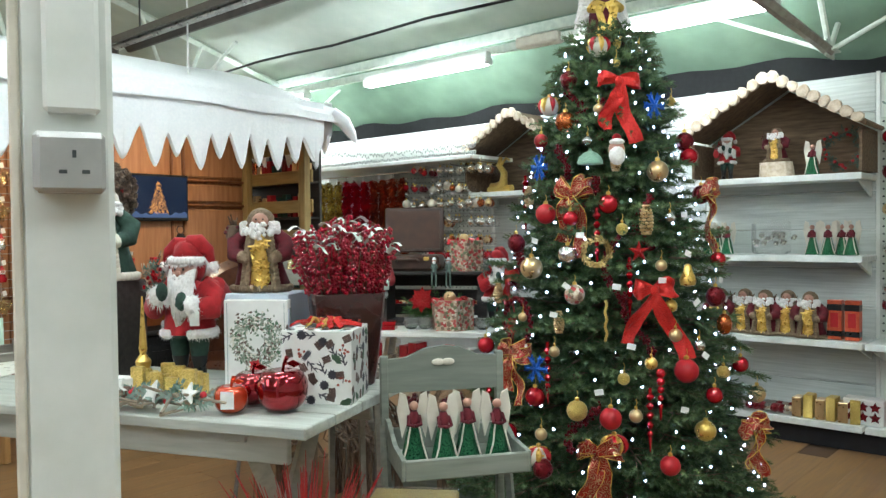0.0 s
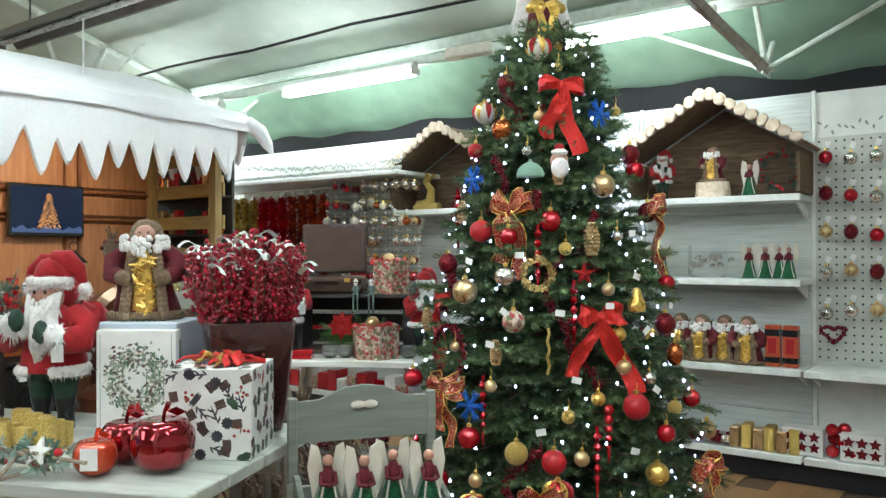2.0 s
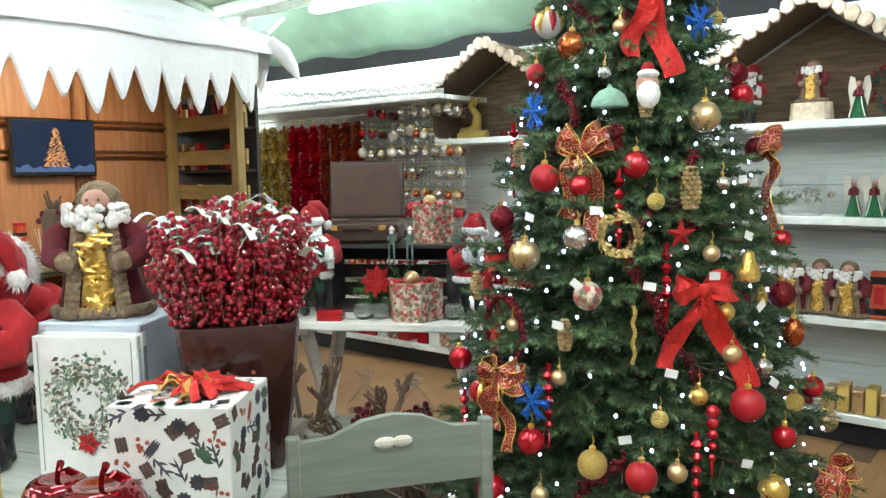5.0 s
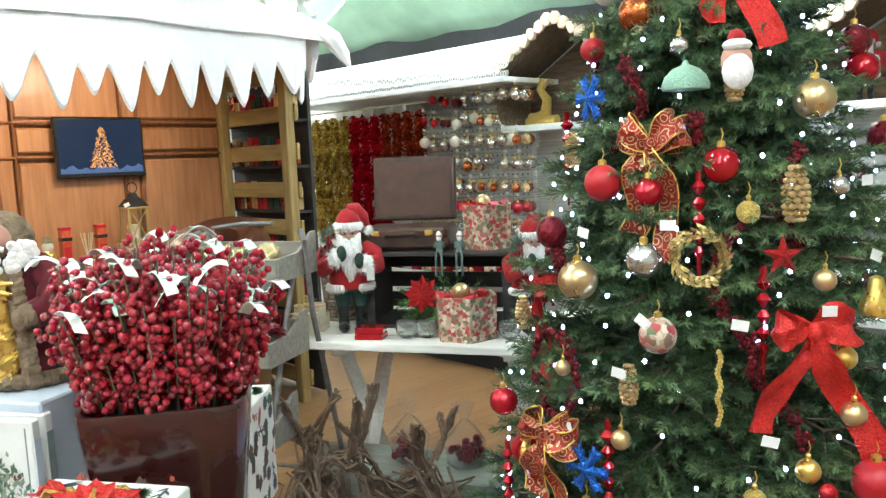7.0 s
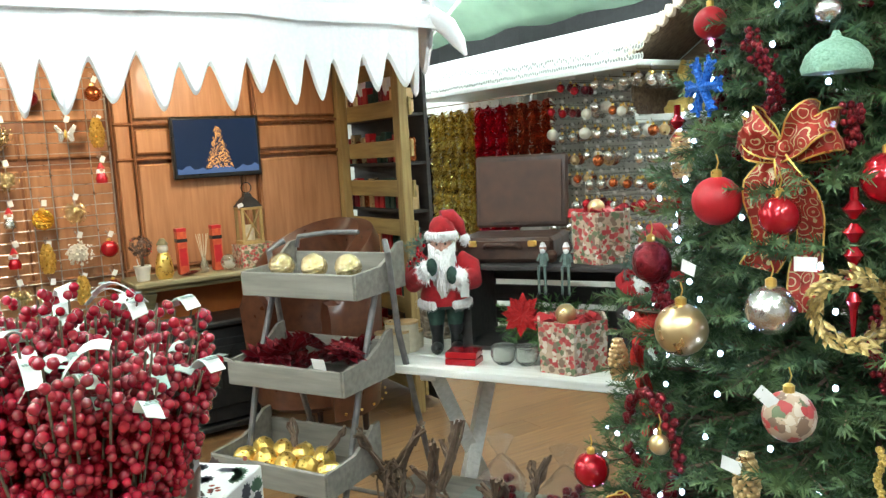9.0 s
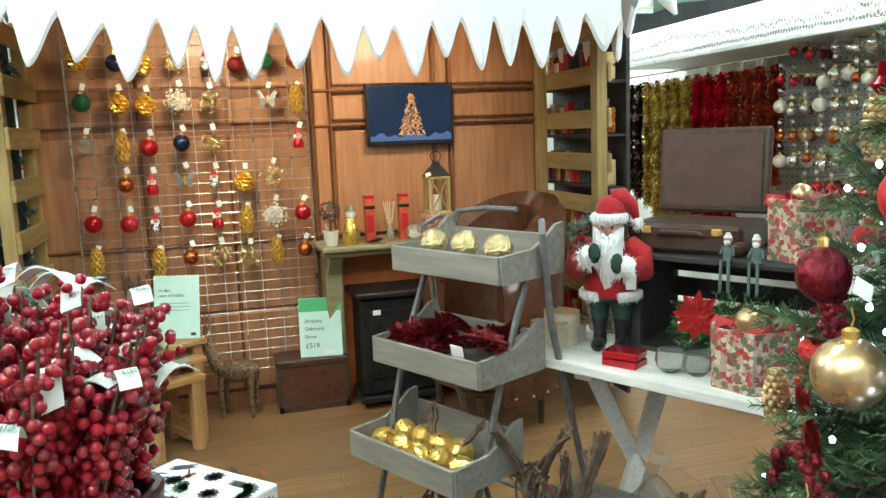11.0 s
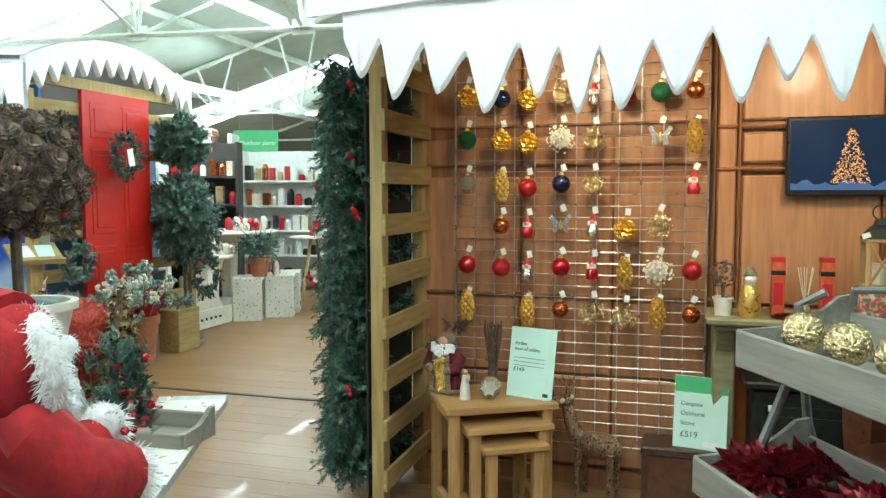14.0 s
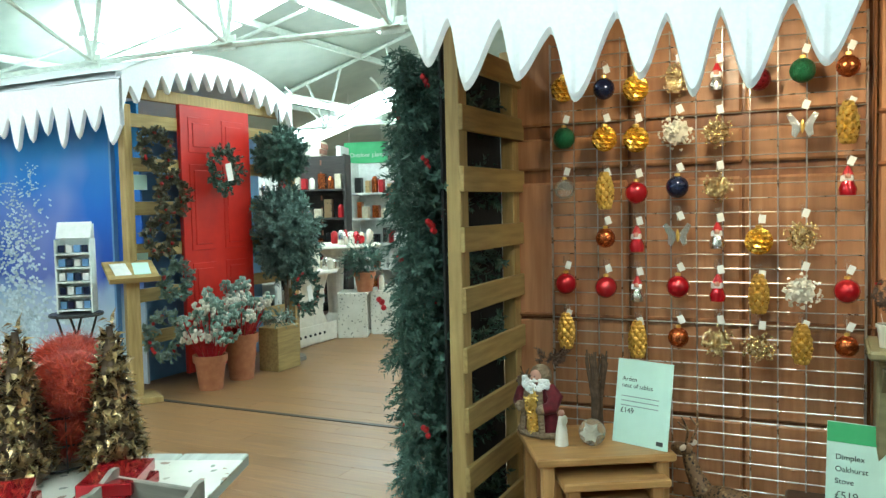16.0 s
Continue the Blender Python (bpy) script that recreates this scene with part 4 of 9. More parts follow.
def angel_mesh(h):
    k = h / .15
    g = G()
    g.use(0).lathe([(.034 * k, 0), (.033 * k, .01 * k), (.022 * k, .06 * k), (.012 * k, .095 * k)], 12, sy=.7)
    g.use(1).lathe([(.013 * k, .09 * k), (.015 * k, .105 * k), (.008 * k, .122 * k)], 10)
    g.use(2).ball(0, 0, .135 * k, .012 * k, 10)
    for s in (-1, 1):
        g.use(3).prism([(s * .008 * k, .11 * k), (s * .018 * k, .16 * k), (s * .034 * k, .168 * k), (s * .042 * k, .12 * k), (s * .03 * k, .05 * k), (s * .022 * k, .075 * k)], .007 * k, pose(0, .008 * k, 0))
        g.use(3).tube([(s * .01 * k, -.012 * k, .09 * k), (s * .02 * k, -.022 * k, .04 * k), (s * .03 * k, -.02 * k, .004 * k)], .0025 * k, 5)
        g.use(1).tube([(s * .013 * k, 0, .11 * k), (s * .016 * k, -.014 * k, .09 * k), (0, -.022 * k, .088 * k)], .005 * k, 6)
    return g.mesh("angel_figure", [M_green, M_burg, M_skin, M_cream], True)


ANGEL = angel_mesh(.15)


def place(name, me, p, rz, label, category, group="", s=1.0):
    return solid(name, me, None, label, category, group, m=pose(*p, 0, 0, rz) @ Matrix.Scale(s, 4))


def carton(name, p, size, rz, mt, label, c=.003, category="box", group=""):
    return solid(name, G().box(0, 0, size[2] / 2, *size, c=c), mt, label, category, group, m=pose(*p, 0, 0, rz))


def foliage(n, r, rnd, nl=.025, w=.0025, sprigs=.06, flat=1.0):
    g = G()
    for i in range(n):
        d = Vector((rnd.gauss(0, 1), rnd.gauss(0, 1), rnd.gauss(0, 1) * flat)).normalized()
        p = d * r * rnd.uniform(.3, .95)
        p.z *= flat
        sprig(g, p, d + Vector((rnd.gauss(0, .4), rnd.gauss(0, .4), rnd.gauss(0, .4))), sprigs, 16, nl, rnd, w)
    return g


def flower_mesh(r, n, mt, seed=1, layers=3):
    rnd = random.Random(seed)
    g = G()
    for l in range(layers):
        for k in range(n):
            a = 2 * math.pi * (k + l * .5) / n + rnd.uniform(-.1, .1)
            rr = r * (1 - .22 * l)
            up = .25 + .3 * l
            c, s = math.cos(a), math.sin(a)
            tip = Vector((rr * c, rr * s, rr * up * .5))
            mid = Vector((rr * .55 * c, rr * .55 * s, rr * up * .55))
            side = Vector((-s, c, 0)) * rr * .24
            z0 = Vector((0, 0, .004 * l))
            v = [z0, mid - side, tip, mid + side, mid + Vector((0, 0, -.004))]
            g.add(v, [(0, 1, 4), (1, 2, 4), (2, 3, 4), (3, 0, 4), (0, 3, 2, 1)])
    return g.mesh("flower_head", mt)


POIN = flower_mesh(.07, 8, M_redg)
DARKFL = flower_mesh(.05, 9, M_darkred, 2, 4)


def gift_box(p, r, h, rz, label="hexagonal gift box in holly-print paper with red tissue"):
    t = thing("gift_box", label, "gift box", pose(*p, 0, 0, rz), "holly gift boxes")
    part("body", G().lathe([(r * .93, 0), (r * .95, .002), (r, h), (r * .93, h), (r * .9, h * .8), (.001, h * .8)], 6), M_giftp, t)
    part("base_rim", G().lathe([(r * .97, 0), (r * .98, .02), (r * .94, .022)], 6), M_giftp, t)
    rr = random.Random(int(h * 1000))
    g = G()
    for k in range(16):
        a = rr.random() * 6.28
        q = r * rr.uniform(.2, .8)
        g.box(q * math.cos(a), q * math.sin(a), h * .95, .05, .035, .004, rr.uniform(0, 180), 0, rr.uniform(-50, 50), rr.uniform(-50, 50))
    part("tissue", g, M_redm, t, "crumpled red tissue paper")["kind"] = "stuff"
    b = part("bauble", G().ball(-r * .1, -r * .1, h * 1.05, r * .28, 14), M_goldm, t, "pale gold bauble", smooth=True)
    return t


# --- things on the trestle table ---
TA = 28.8
def on_t(a, b, z=.74):
    """Point on the trestle table: a along the front edge, b in from it."""
    return (-2.32 + .876 * a - .482 * b, 3.255 + .482 * a + .876 * b, z)


crate = thing("wooden_crate", "dark wooden crate lying open to the front", "crate", pose(*on_t(.47, .38), 0, 0, TA))
part("floor_board", G().box(.0, 0, .007, .58, .28, .014), M_crate, crate)
part("lid_board", G().box(.0, 0, .273, .6, .29, .016, c=.003), M_crate, crate)
for s in (-1, 1):
    part("end_board", G().box(s * .282, 0, .14, .016, .28, .25), M_crate, crate)
    part("corner_post", G().prism([(-.02, .014), (.02, .014), (.02, .264), (-.02, .264)], .02, pose(s * .262, -.14, 0)), M_crate, crate)
for z in (.06, .14, .22):
    part("slat", G().box(0, .132, z, .55, .012, .06, c=.002), M_crate, crate)
case = thing("suitcase", "old brown leather suitcase standing open", "suitcase", pose(*on_t(.325, .39, 1.025), 0, 0, TA + 6))
part("base", G().box(0, 0, .04, .33, .24, .08, c=.012), M_case, case)
lid = part("lid", G().box(0, .125, .215, .33, .022, .25, c=.008, rx=-6), M_case, case)
part("lining", G().box(0, .11, .215, .29, .006, .21, rx=-6), M_casein, lid, "smooth brown lining")
part("band", G().box(0, -.122, .06, .31, .006, .02), M_casein, case)
part("carry_handle", G().tube([(-.06, -.124, .05), (-.05, -.14, .06), (.05, -.14, .06), (.06, -.124, .05)], .007, 8), M_case, case, "leather handle")
for s in (-1, 1):
    part("latch", G().box(s * .1, -.124, .062, .03, .008, .02, c=.003), M_gold, case, "brass latch")
for s in (-1, 1):
    for u in (-1, 1):
        part("corner", G().ball(s * .155, u * .11, .02, .022, 8), M_casein, case)
gift_box((*on_t(.605, .14)[:2], .74), .115, .15, 20)
gift_box((*on_t(.635, .37)[:2], 1.021), .1, .16, 10)
place("santa_doll", SANTA, on_t(.155, .2), TA + 26, "white-bearded santa doll in red coat and black boots", "santa doll", "santa dolls", 1.08)
place("santa_doll", SANTA, on_t(.81, .26), TA + 30, "santa doll in red coat standing beside the crate", "santa doll", "santa dolls", .95)
for i, a in enumerate((.49, .565)):
    g = G()
    g.use(0).tube([(0, 0, .0), (0, .005, .05)], [.016, .012], 8)
    g.use(1).ball(0, 0, .066, .014, 8).use(2).ball(0, -.006, .058, .011, 8).use(2).lathe([(.014, .072), (.006, .088)], 8)
    for s in (-1, 1):
        g.use(0).tube([(s * .008, 0, .004), (s * .011, -.03, .004), (s * .012, -.034, -.05), (s * .012, -.034, -.09)], .005, 6)
        g.use(3).ball(s * .012, -.04, -.093, .007, 6, .8, 1.6, .8)
        g.use(0).tube([(s * .013, 0, .045), (s * .02, -.012, .02)], .0045, 6)
    solid("elf_figure", g, [mat("grey_green_cloth", (.14, .2, .17), (.09, .13, .11), .7, scale=60, bump=.2), M_skin, M_fur, M_ink], "small grey shelf-sitting elf figure on the crate edge", "figure", "elves", smooth=True, m=pose(*on_t(a, .232, 1.022), 0, 0, TA + 8) @ Matrix.Scale(.85, 4))
g = foliage(170, .15, random.Random(8), .024, .0026, .06, .5)
solid("fir_sprays", g, mat("fresh_green_needles", (.12, .27, .07), (.05, .14, .035), .55, bump=0, island=.5), "bright green fir sprays filling the crate", "greenery", m=pose(*on_t(.47, .34, .82)))
solid("poinsettia", POIN, None, "red glitter poinsettia flower in the crate", "flower", m=pose(*on_t(.44, .17, .88), 70, 0, TA))
for a, b, s in ((.40, .1, 1), (.47, .11, .95), (.76, .12, 1.0)):
    t = thing("glass_votive", "frosted glass tealight holder on the table", "candle holder", pose(*on_t(a, b)), "votives")
    part("bowl", G().lathe([(.02 * s, .002), (.034 * s, .014), (.04 * s, .034), (.036 * s, .058), (.033 * s, .06), (.036 * s, .034), (.03 * s, .016), (.004, .01)], 16), M_glass, t, smooth=True)
for k in range(2):
    carton("candle_box", on_t(.275, .08, .74 + .022 * k), (.1, .07, .02), TA + 4 + 5 * k, M_red, "flat red shiny boxed candle set", .002, "box", "red boxes")
def basket(p, r, h, label):
    t = thing("wicker_basket", label, "basket", pose(*p))
    for i in range(int(h / .014)):
        z = .008 + i * .014
        q = r * (1 - .18 * math.cos(i / (h / .014) * 1.2))
        pts = [((q + .004 * ((k + i) % 2 * 2 - 1)) * math.cos(2 * math.pi * k / 24), (q + .004 * ((k + i) % 2 * 2 - 1)) * math.sin(2 * math.pi * k / 24), z) for k in range(24)]
        part("weave", G().tube(pts, .0072, 5, True), M_wicker, t)
    for k in range(12):
        a = 2 * math.pi * k / 12
        part("stake", G().tube([(r * .82 * math.cos(a), r * .82 * math.sin(a), 0), (r * math.cos(a), r * math.sin(a), h)], .005, 5), M_wicker, t)
    part("bottom", G().lathe([(r * .8, .0), (r * .8, .01)], 16), M_wicker, t)


basket(on_t(.035, .4), .085, .2, "grey woven wicker basket")
rnd = random.Random(2)
for a, b, r, h in ((.06, .1, .04, .1), (.0, .13, .038, .09), (.055, .06, .033, .075), (-.0, .05, .03, .07), (.06, .15, .03, .06)):
    t = thing("candle_jar", "ivory candle in a birch-print glass jar", "candle", pose(*on_t(a - .04, b + .07)), "candle jars")
    part("jar", G().lathe([(r * .95, 0), (r, .006), (r, h), (r * .9, h), (r * .9, h * .8), (.002, h * .8)], 16, wob=.02), M_candle, t, smooth=True)
    part("rim", G().lathe([(r * 1.01, h - .006), (r * 1.02, h), (r * .95, h + .001)], 16), M_goldm, t)

# --- wicker reindeer and twig bundles in front ---
def wicker_deer(x, y, rz, h=.6):
    t = thing("wicker_reindeer", "brown woven twig reindeer standing on the floor", "reindeer", pose(x, y, 0, 0, 0, rz), "wicker reindeer")
    rnd = random.Random(int(x * 100))
    def bundle(name, a, b, r, n, wob=.012):
        g = G()
        a, b = Vector(a), Vector(b)
        for i in range(n):
            o = Vector((rnd.gauss(0, r), rnd.gauss(0, r), rnd.gauss(0, r) * .6))
            pts = [a.lerp(b, k / 4) + o + Vector((rnd.gauss(0, wob), rnd.gauss(0, wob), rnd.gauss(0, wob))) for k in range(5)]
            g.tube(pts, rnd.uniform(.003, .006), 4)
        part(name, g, M_twig, t)["kind"] = "stuff"
    bundle("body", (-.16, 0, .3), (.12, 0, .32), .05, 46, .02)
    for sx in (-.14, .1):
        for sy in (-.045, .045):
            bundle("leg", (sx, sy, .3), (sx + .01, sy, 0), .012, 9, .005)
    bundle("neck", (.11, 0, .33), (.19, 0, .46), .022, 16)
    bundle("head", (.17, 0, .46), (.27, 0, .44), .018, 14)
    for s in (-1, 1):
        bundle("antler", (.18, s * .03, .48), (.14, s * .09, h + .04), .006, 7, .006)
        bundle("antler_tine", (.16, s * .06, .54), (.2, s * .1, .6), .004, 4, .004)


wicker_deer(-1.72, 3.28, 215, .62)
wicker_deer(-1.98, 3.1, 150, .56)
wicker_deer(-1.45, 3.28, 190, .58)
wicker_deer(-2.2, 2.86, 120, .4)
for x, y in ((-1.9, 3.42), (-1.72, 3.5)):
    t = thing("potpourri_bag", "clear bag of dark red dried flowers", "bag", pose(x, y, .36), "flower bags")
    part("bag", G().lathe([(.03, 0), (.06, .02), (.065, .08), (.03, .14), (.012, .16), (.04, .21)], 12, wob=.2), M_film, t, smooth=True)
    g = G()
    for k in range(26):
        g.ball(rnd.gauss(0, .025), rnd.gauss(0, .025), .05 + rnd.gauss(0, .02), .014, 6, wob=.3)
    part("dried_flower", g, M_darkred, t)["kind"] = "stuff"
slab_box = carton("floor_crate", (-1.82, 3.46, 0), (.5, .26, .36), TA, M_greyg, "grey-green wooden display box under the table", .006, "crate")
carton("floor_tray", (-2.22, 3.42, .0), (.34, .26, .3), TA, M_grey, "grey wooden box below the table edge", .006, "crate")

# --- contents of the tray stand ---
def on_r(x, y, z):
    a = radians(RA)
    return (-2.41 + x * math.cos(a) - y * math.sin(a), 3.14 + x * math.sin(a) + y * math.cos(a), z)


M_goldsp = mat("sparkling_gold_mesh", (.95, .8, .5), (.5, .36, .14), .16, metal=.9, scale=150, bump=.8, detail=2)
for x in (-.13, .0, .13):
    bauble_p = on_r(x, -.04, 1.062)
    t = thing("gold_ball", "openwork shiny gold ball in the tray", "ornament", pose(*bauble_p), "gold balls")
    part("ball", G().ball(0, 0, 0, .041, 22, wob=.05), M_goldsp, t)
for k in range(12):
    p = on_r(-.17 + (k % 6) * .068, -.14 + (k // 6) * .08, .775 + .02 * (k % 3))
    solid("red_rose", DARKFL, None, "dark red glitter fabric rose in the tray", "flower", "red roses", m=pose(*p, rnd.uniform(-60, 30), rnd.uniform(-45, 45), k * 40) @ Matrix.Diagonal((1.35, 1.35, 2.4, 1)))
solid("price_card", G().box(0, 0, 0, .045, .002, .05), M_paper, "small white price card", "tag", m=pose(*on_r(.13, -.21, .8), 15, 0, RA))
for k in range(9):
    p = on_r(-.16 + (k % 5) * .08, -.24 + (k // 5) * .08, .5)
    g = G().ball(0, 0, 0, .04, 12, 1, 1, .85, .12)
    solid("gold_ball", g, M_gold, "ribbed gold foil ball in the tray", "ornament", "ribbed gold balls", m=pose(*p, k * 50, k * 31, 0))

# --- hut: mesh grid with hanging ornaments ---
t = thing("wire_grid", "steel wire display grid on the hut wall", "grid panel")
for i in range(35):
    part("wire", G().tube([(-4.375, 1.8, .2 + i * .0515), (-4.375, 2.92, .2 + i * .0515)], .0024, 6), M_steel, t)
for i in range(13):
    y = 1.8 + i * .0933
    part("upright_wire", G().tube([(-4.38, y, .2), (-4.38, y, 1.96)], .0028 if i not in (0, 12) else .0045, 6), M_steel, t)


def drop(y, z, r, mt, shape="ball", label="ornament hanging on the wire grid"):
    t = thing("hanging_ornament", label, "ornament", pose(-4.325, y, z), "grid ornaments")
    r *= 1.2
    if shape == "ball":
        part("ball", G().ball(0, 0, 0, r, 16), mt, t, smooth=True)
        part("cap", G().lathe([(r * .25, r * .95), (r * .25, r + .007), (.002, r + .01)], 8), M_gold, t)
    elif shape == "cone":
        g = G()
        for k in range(9):
            for j in range(6):
                a = j * math.pi / 3 + k * .5
                q = r * .55 * math.sin(math.pi * (k + 1) / 11) + .003
                g.ball(q * math.cos(a), q * math.sin(a), r * 1.5 - k * r * .36, r * .3, 5)
        part("cone", g, mt, t)["kind"] = "stuff"
    elif shape == "flake":
        g = G()
        q = random.Random(int(y * 100 + z * 700))
        for k in range(90):
            d = Vector((abs(q.gauss(0, .7)), q.gauss(0, 1), q.gauss(0, 1))).normalized()
            c = d * r * q.uniform(.5, 1.15)
            s1 = d.orthogonal().normalized() * r * .16
            s2 = d.cross(s1) * .9
            g.add([c - s1, c - s2 + d * r * .06, c + s1, c + s2 + d * r * .1, c + d * r * .18], [(0, 1, 4), (1, 2, 4), (2, 3, 4), (3, 0, 4), (3, 2, 1, 0)])
        g.ball(0, 0, 0, r * .78, 10, .7, 1, 1, .3)
        part("petals", g, mt, t)
    elif shape == "lattice":
        g = G()
        n, hh = 12, 8
        for i in range(hh):
            for k in range(n):
                q = []
                for di, dk in ((0, 0), (0, 1), (1, 1), (1, 0)):
                    th, ph = math.pi * (i + di + .02) / (hh + .04), 2 * math.pi * (k + dk + .5 * (i + di)) / n
                    q.append(Vector((math.sin(th) * math.cos(ph), math.sin(th) * math.sin(ph), math.cos(th))) * r)
                c = sum(q, Vector()) / 4
                g.use(0).add(q + [c * .84], [(0, 1, 4), (1, 2, 4), (2, 3, 4), (3, 0, 4)])
        part("ball", g, [mt], t)
        part("cap", G().lathe([(r * .25, r * .95), (r * .25, r + .007), (.002, r + .01)], 8), M_gold, t)
    elif shape == "fly":
        for s in (-1, 1):
            part("wing", G().prism([(0, 0), (s * r * .9, r * 1.1), (s * r * 1.25, r * .9), (s * r * .8, 0), (s * r * .85, -r * .7), (s * r * .5, -r * .9)], .003, pose(0, 0, 0, 0, 0, 90 - 18 * s)), mt, t)
        part("body", G().ball(.004, 0, 0, r * .14, 8, 1, 1, 4), M_gold, t)
    elif shape == "doll":
        g = G().use(0).lathe([(r * .6, -r), (r * .7, -r * .5), (r * .4, r * .2)], 10).use(1).ball(0, 0, r * .3, r * .5, 8, wob=.15).use(2).ball(.01, 0, r * .45, r * .3, 8).use(3).lathe([(r * .45, r * .6), (r * .1, r * 1.3)], 8)
        part("body", g, [mt, M_fur, M_skin, M_redm], t, smooth=True)
    part("peg", G().tube([(-.055, 0, r + .045), (.0, 0, r + .03), (.0, 0, r + .012)], .0025, 5), M_steel, t)
    part("clip", G().box(-.012, 0, r + .05, .03, .022, .03, c=.003), M_film, t, "clear plastic hanger clip")
    part("tag", G().box(.004, .012, r + .03, .0015, .022, .03, rz=0, rx=25 * math.sin(y * 50)), M_paper, t)


ROWS_Y = (1.87, 2.03, 2.15, 2.3, 2.44, 2.58, 2.72, 2.86)
def row(z, kinds):
    for y, k in zip(ROWS_Y, kinds):
        if k:
            mt, shape, r, lab = k
            drop(y, z + .012 * math.sin(y * 31), r, mt, shape, lab)


M_goldlat = mat("gold_lattice_glass", (.95, .6, .1), (.75, .42, .05), .22, metal=.75, scale=40, bump=.05, island=.5)
fb = (M_silver, "fly", .036, "silver wire butterfly on the wire grid")
cl = (M_glass, "ball", .034, "clear glass bauble on the wire grid")
sr = (M_red, "doll", .036, "red and white santa bauble on the wire grid")
gb = (M_goldlat, "lattice", .041, "gold sequinned bauble on the wire grid")
rb = (M_red, "ball", .036, "glossy red bauble on the wire grid")
gc = (M_gold, "cone", .035, "gold pine cone ornament on the wire grid")
gf = (M_goldsp, "flake", .042, "gold glitter snowflake on the wire grid")
cf = (M_cream, "flake", .046, "cream flower cluster on the wire grid")
sd = (M_silver, "doll", .035, "tiny santa ornament on the wire grid")
gn = (M_green, "ball", .036, "green glitter bauble on the wire grid")
nv = (M_navy, "ball", .035, "dark blue bauble on the wire grid")
cb = (M_copper, "ball", .032, "copper bauble on the wire grid")
dk = (M_darkred, "ball", .034, "dark red bauble on the wire grid")
sl = (M_silver, "cone", .028, "silver icicle ornament on the wire grid")
row(1.76, (gb, nv, gb, gf, sd, dk, gn, cb))
row(1.57, (gn, gb, gb, cf, gf, None, fb, gc))
row(1.37, (cl, gc, rb, nv, gf, None, None, sr))
row(1.19, (None, cb, sr, fb, sd, gb, gf, None))
row(1.00, (rb, rb, sd, rb, sr, gc, cf, rb))
row(.81, (gc, None, gc, cb, gf, gf, gc, cb))

# --- TV ---
t = thing("television", "flat black television showing a lit Christmas tree", "television", pose(-4.385, 3.46, 1.487))
part("bezel", G().box(0, 0, 0, .035, .475, .325, c=.006), M_boot, t)
M_scr = mat("screen_night", (.004, .008, .02), (.003, .005, .012), .18, scale=3, bump=0, emit=(.012, .03, .08), power=.28)
M_scrs = mat("screen_snow", (.02, .03, .05), None, .18, scale=30, bump=0, emit=(.12, .2, .42), power=.3)
M_scrt = mat("screen_tree", (.1, .04, .01), None, .2, bump=0, emit=(1, .45, .12), power=.62)
scr = part("screen", G().box(.019, 0, .004, .003, .445, .285), M_scr, t, "dark blue night picture")
poly = [(-.22, -.138), (.22, -.138)] + [(.22 - .022 * k, -.108 + .01 * math.sin(k * 1.9) + .007 * math.sin(k * .8)) for k in range(21)]
part("picture_snow", G().prism(poly, .0015, pose(.0225, 0, 0, 0, 0, 90)), M_scrs, scr, "pale snow along the bottom of the picture")
g = G()
rr = random.Random(9)
for k in range(520):
    h = rr.random() ** .55
    z = .115 - .225 * h
    y = rr.uniform(-1, 1) * (.066 * h + .014 * ((h * 6) % 1)) + .004
    g.box(.0235, y, z, .002, .0034, .0034)
part("picture_tree", g, M_scrt, scr, "glowing amber tree in the picture")

# --- mantel and stove ---
t = thing("mantelpiece", "sage painted wooden mantelpiece", "mantelpiece")
part("shelf", G().box(-4.26, 3.315, .828, .33, .8, .03, c=.008), M_sage, t)
part("cornice", G().box(-4.27, 3.315, .8, .28, .74, .03, c=.01), M_sage, t)
for y in (2.99, 3.64):
    part("leg", G().box(-4.32, y, .39, .18, .09, .78, c=.008), M_sage, t)
    part("corbel", G().prism([(-.04, 0), (.1, .12), (-.04, .12)], .06, pose(-4.22, y - .03, .66, 0, 0, 0)), M_sage, t)
part("surround", G().box(-4.39, 3.315, .38, .05, .6, .76), M_orange, t, "orange back panel")
t = thing("electric_stove", "black cast-iron style electric stove with price label", "stove", pose(-4.22, 3.29, 0))
part("body", G().box(0, 0, .32, .24, .4, .5, c=.012), M_blackm, t)
part("top_plate", G().box(.01, 0, .59, .3, .46, .03, c=.008), M_blackm, t)
part("plinth", G().box(.01, 0, .05, .27, .43, .03, c=.005), M_blackm, t)
part("door", G().box(.124, 0, .33, .015, .32, .36, c=.008), M_blackm, t)
part("window", G().box(.132, 0, .36, .006, .25, .22), M_boot, t, "dark glass window")
part("bar", G().box(.136, 0, .36, .006, .012, .22), M_blackm, t)
part("label", G().box(.137, -.12, .5, .002, .04, .025), M_paper, t, "white price label")
for sy in (-.17, .17):
    part("foot", G().lathe([(.02, 0), (.016, .04)], 8, (.08, sy, 0)), M_blackm, t)
    part("foot", G().lathe([(.02, 0), (.016, .04)], 8, (-.08, sy, 0)), M_blackm, t)
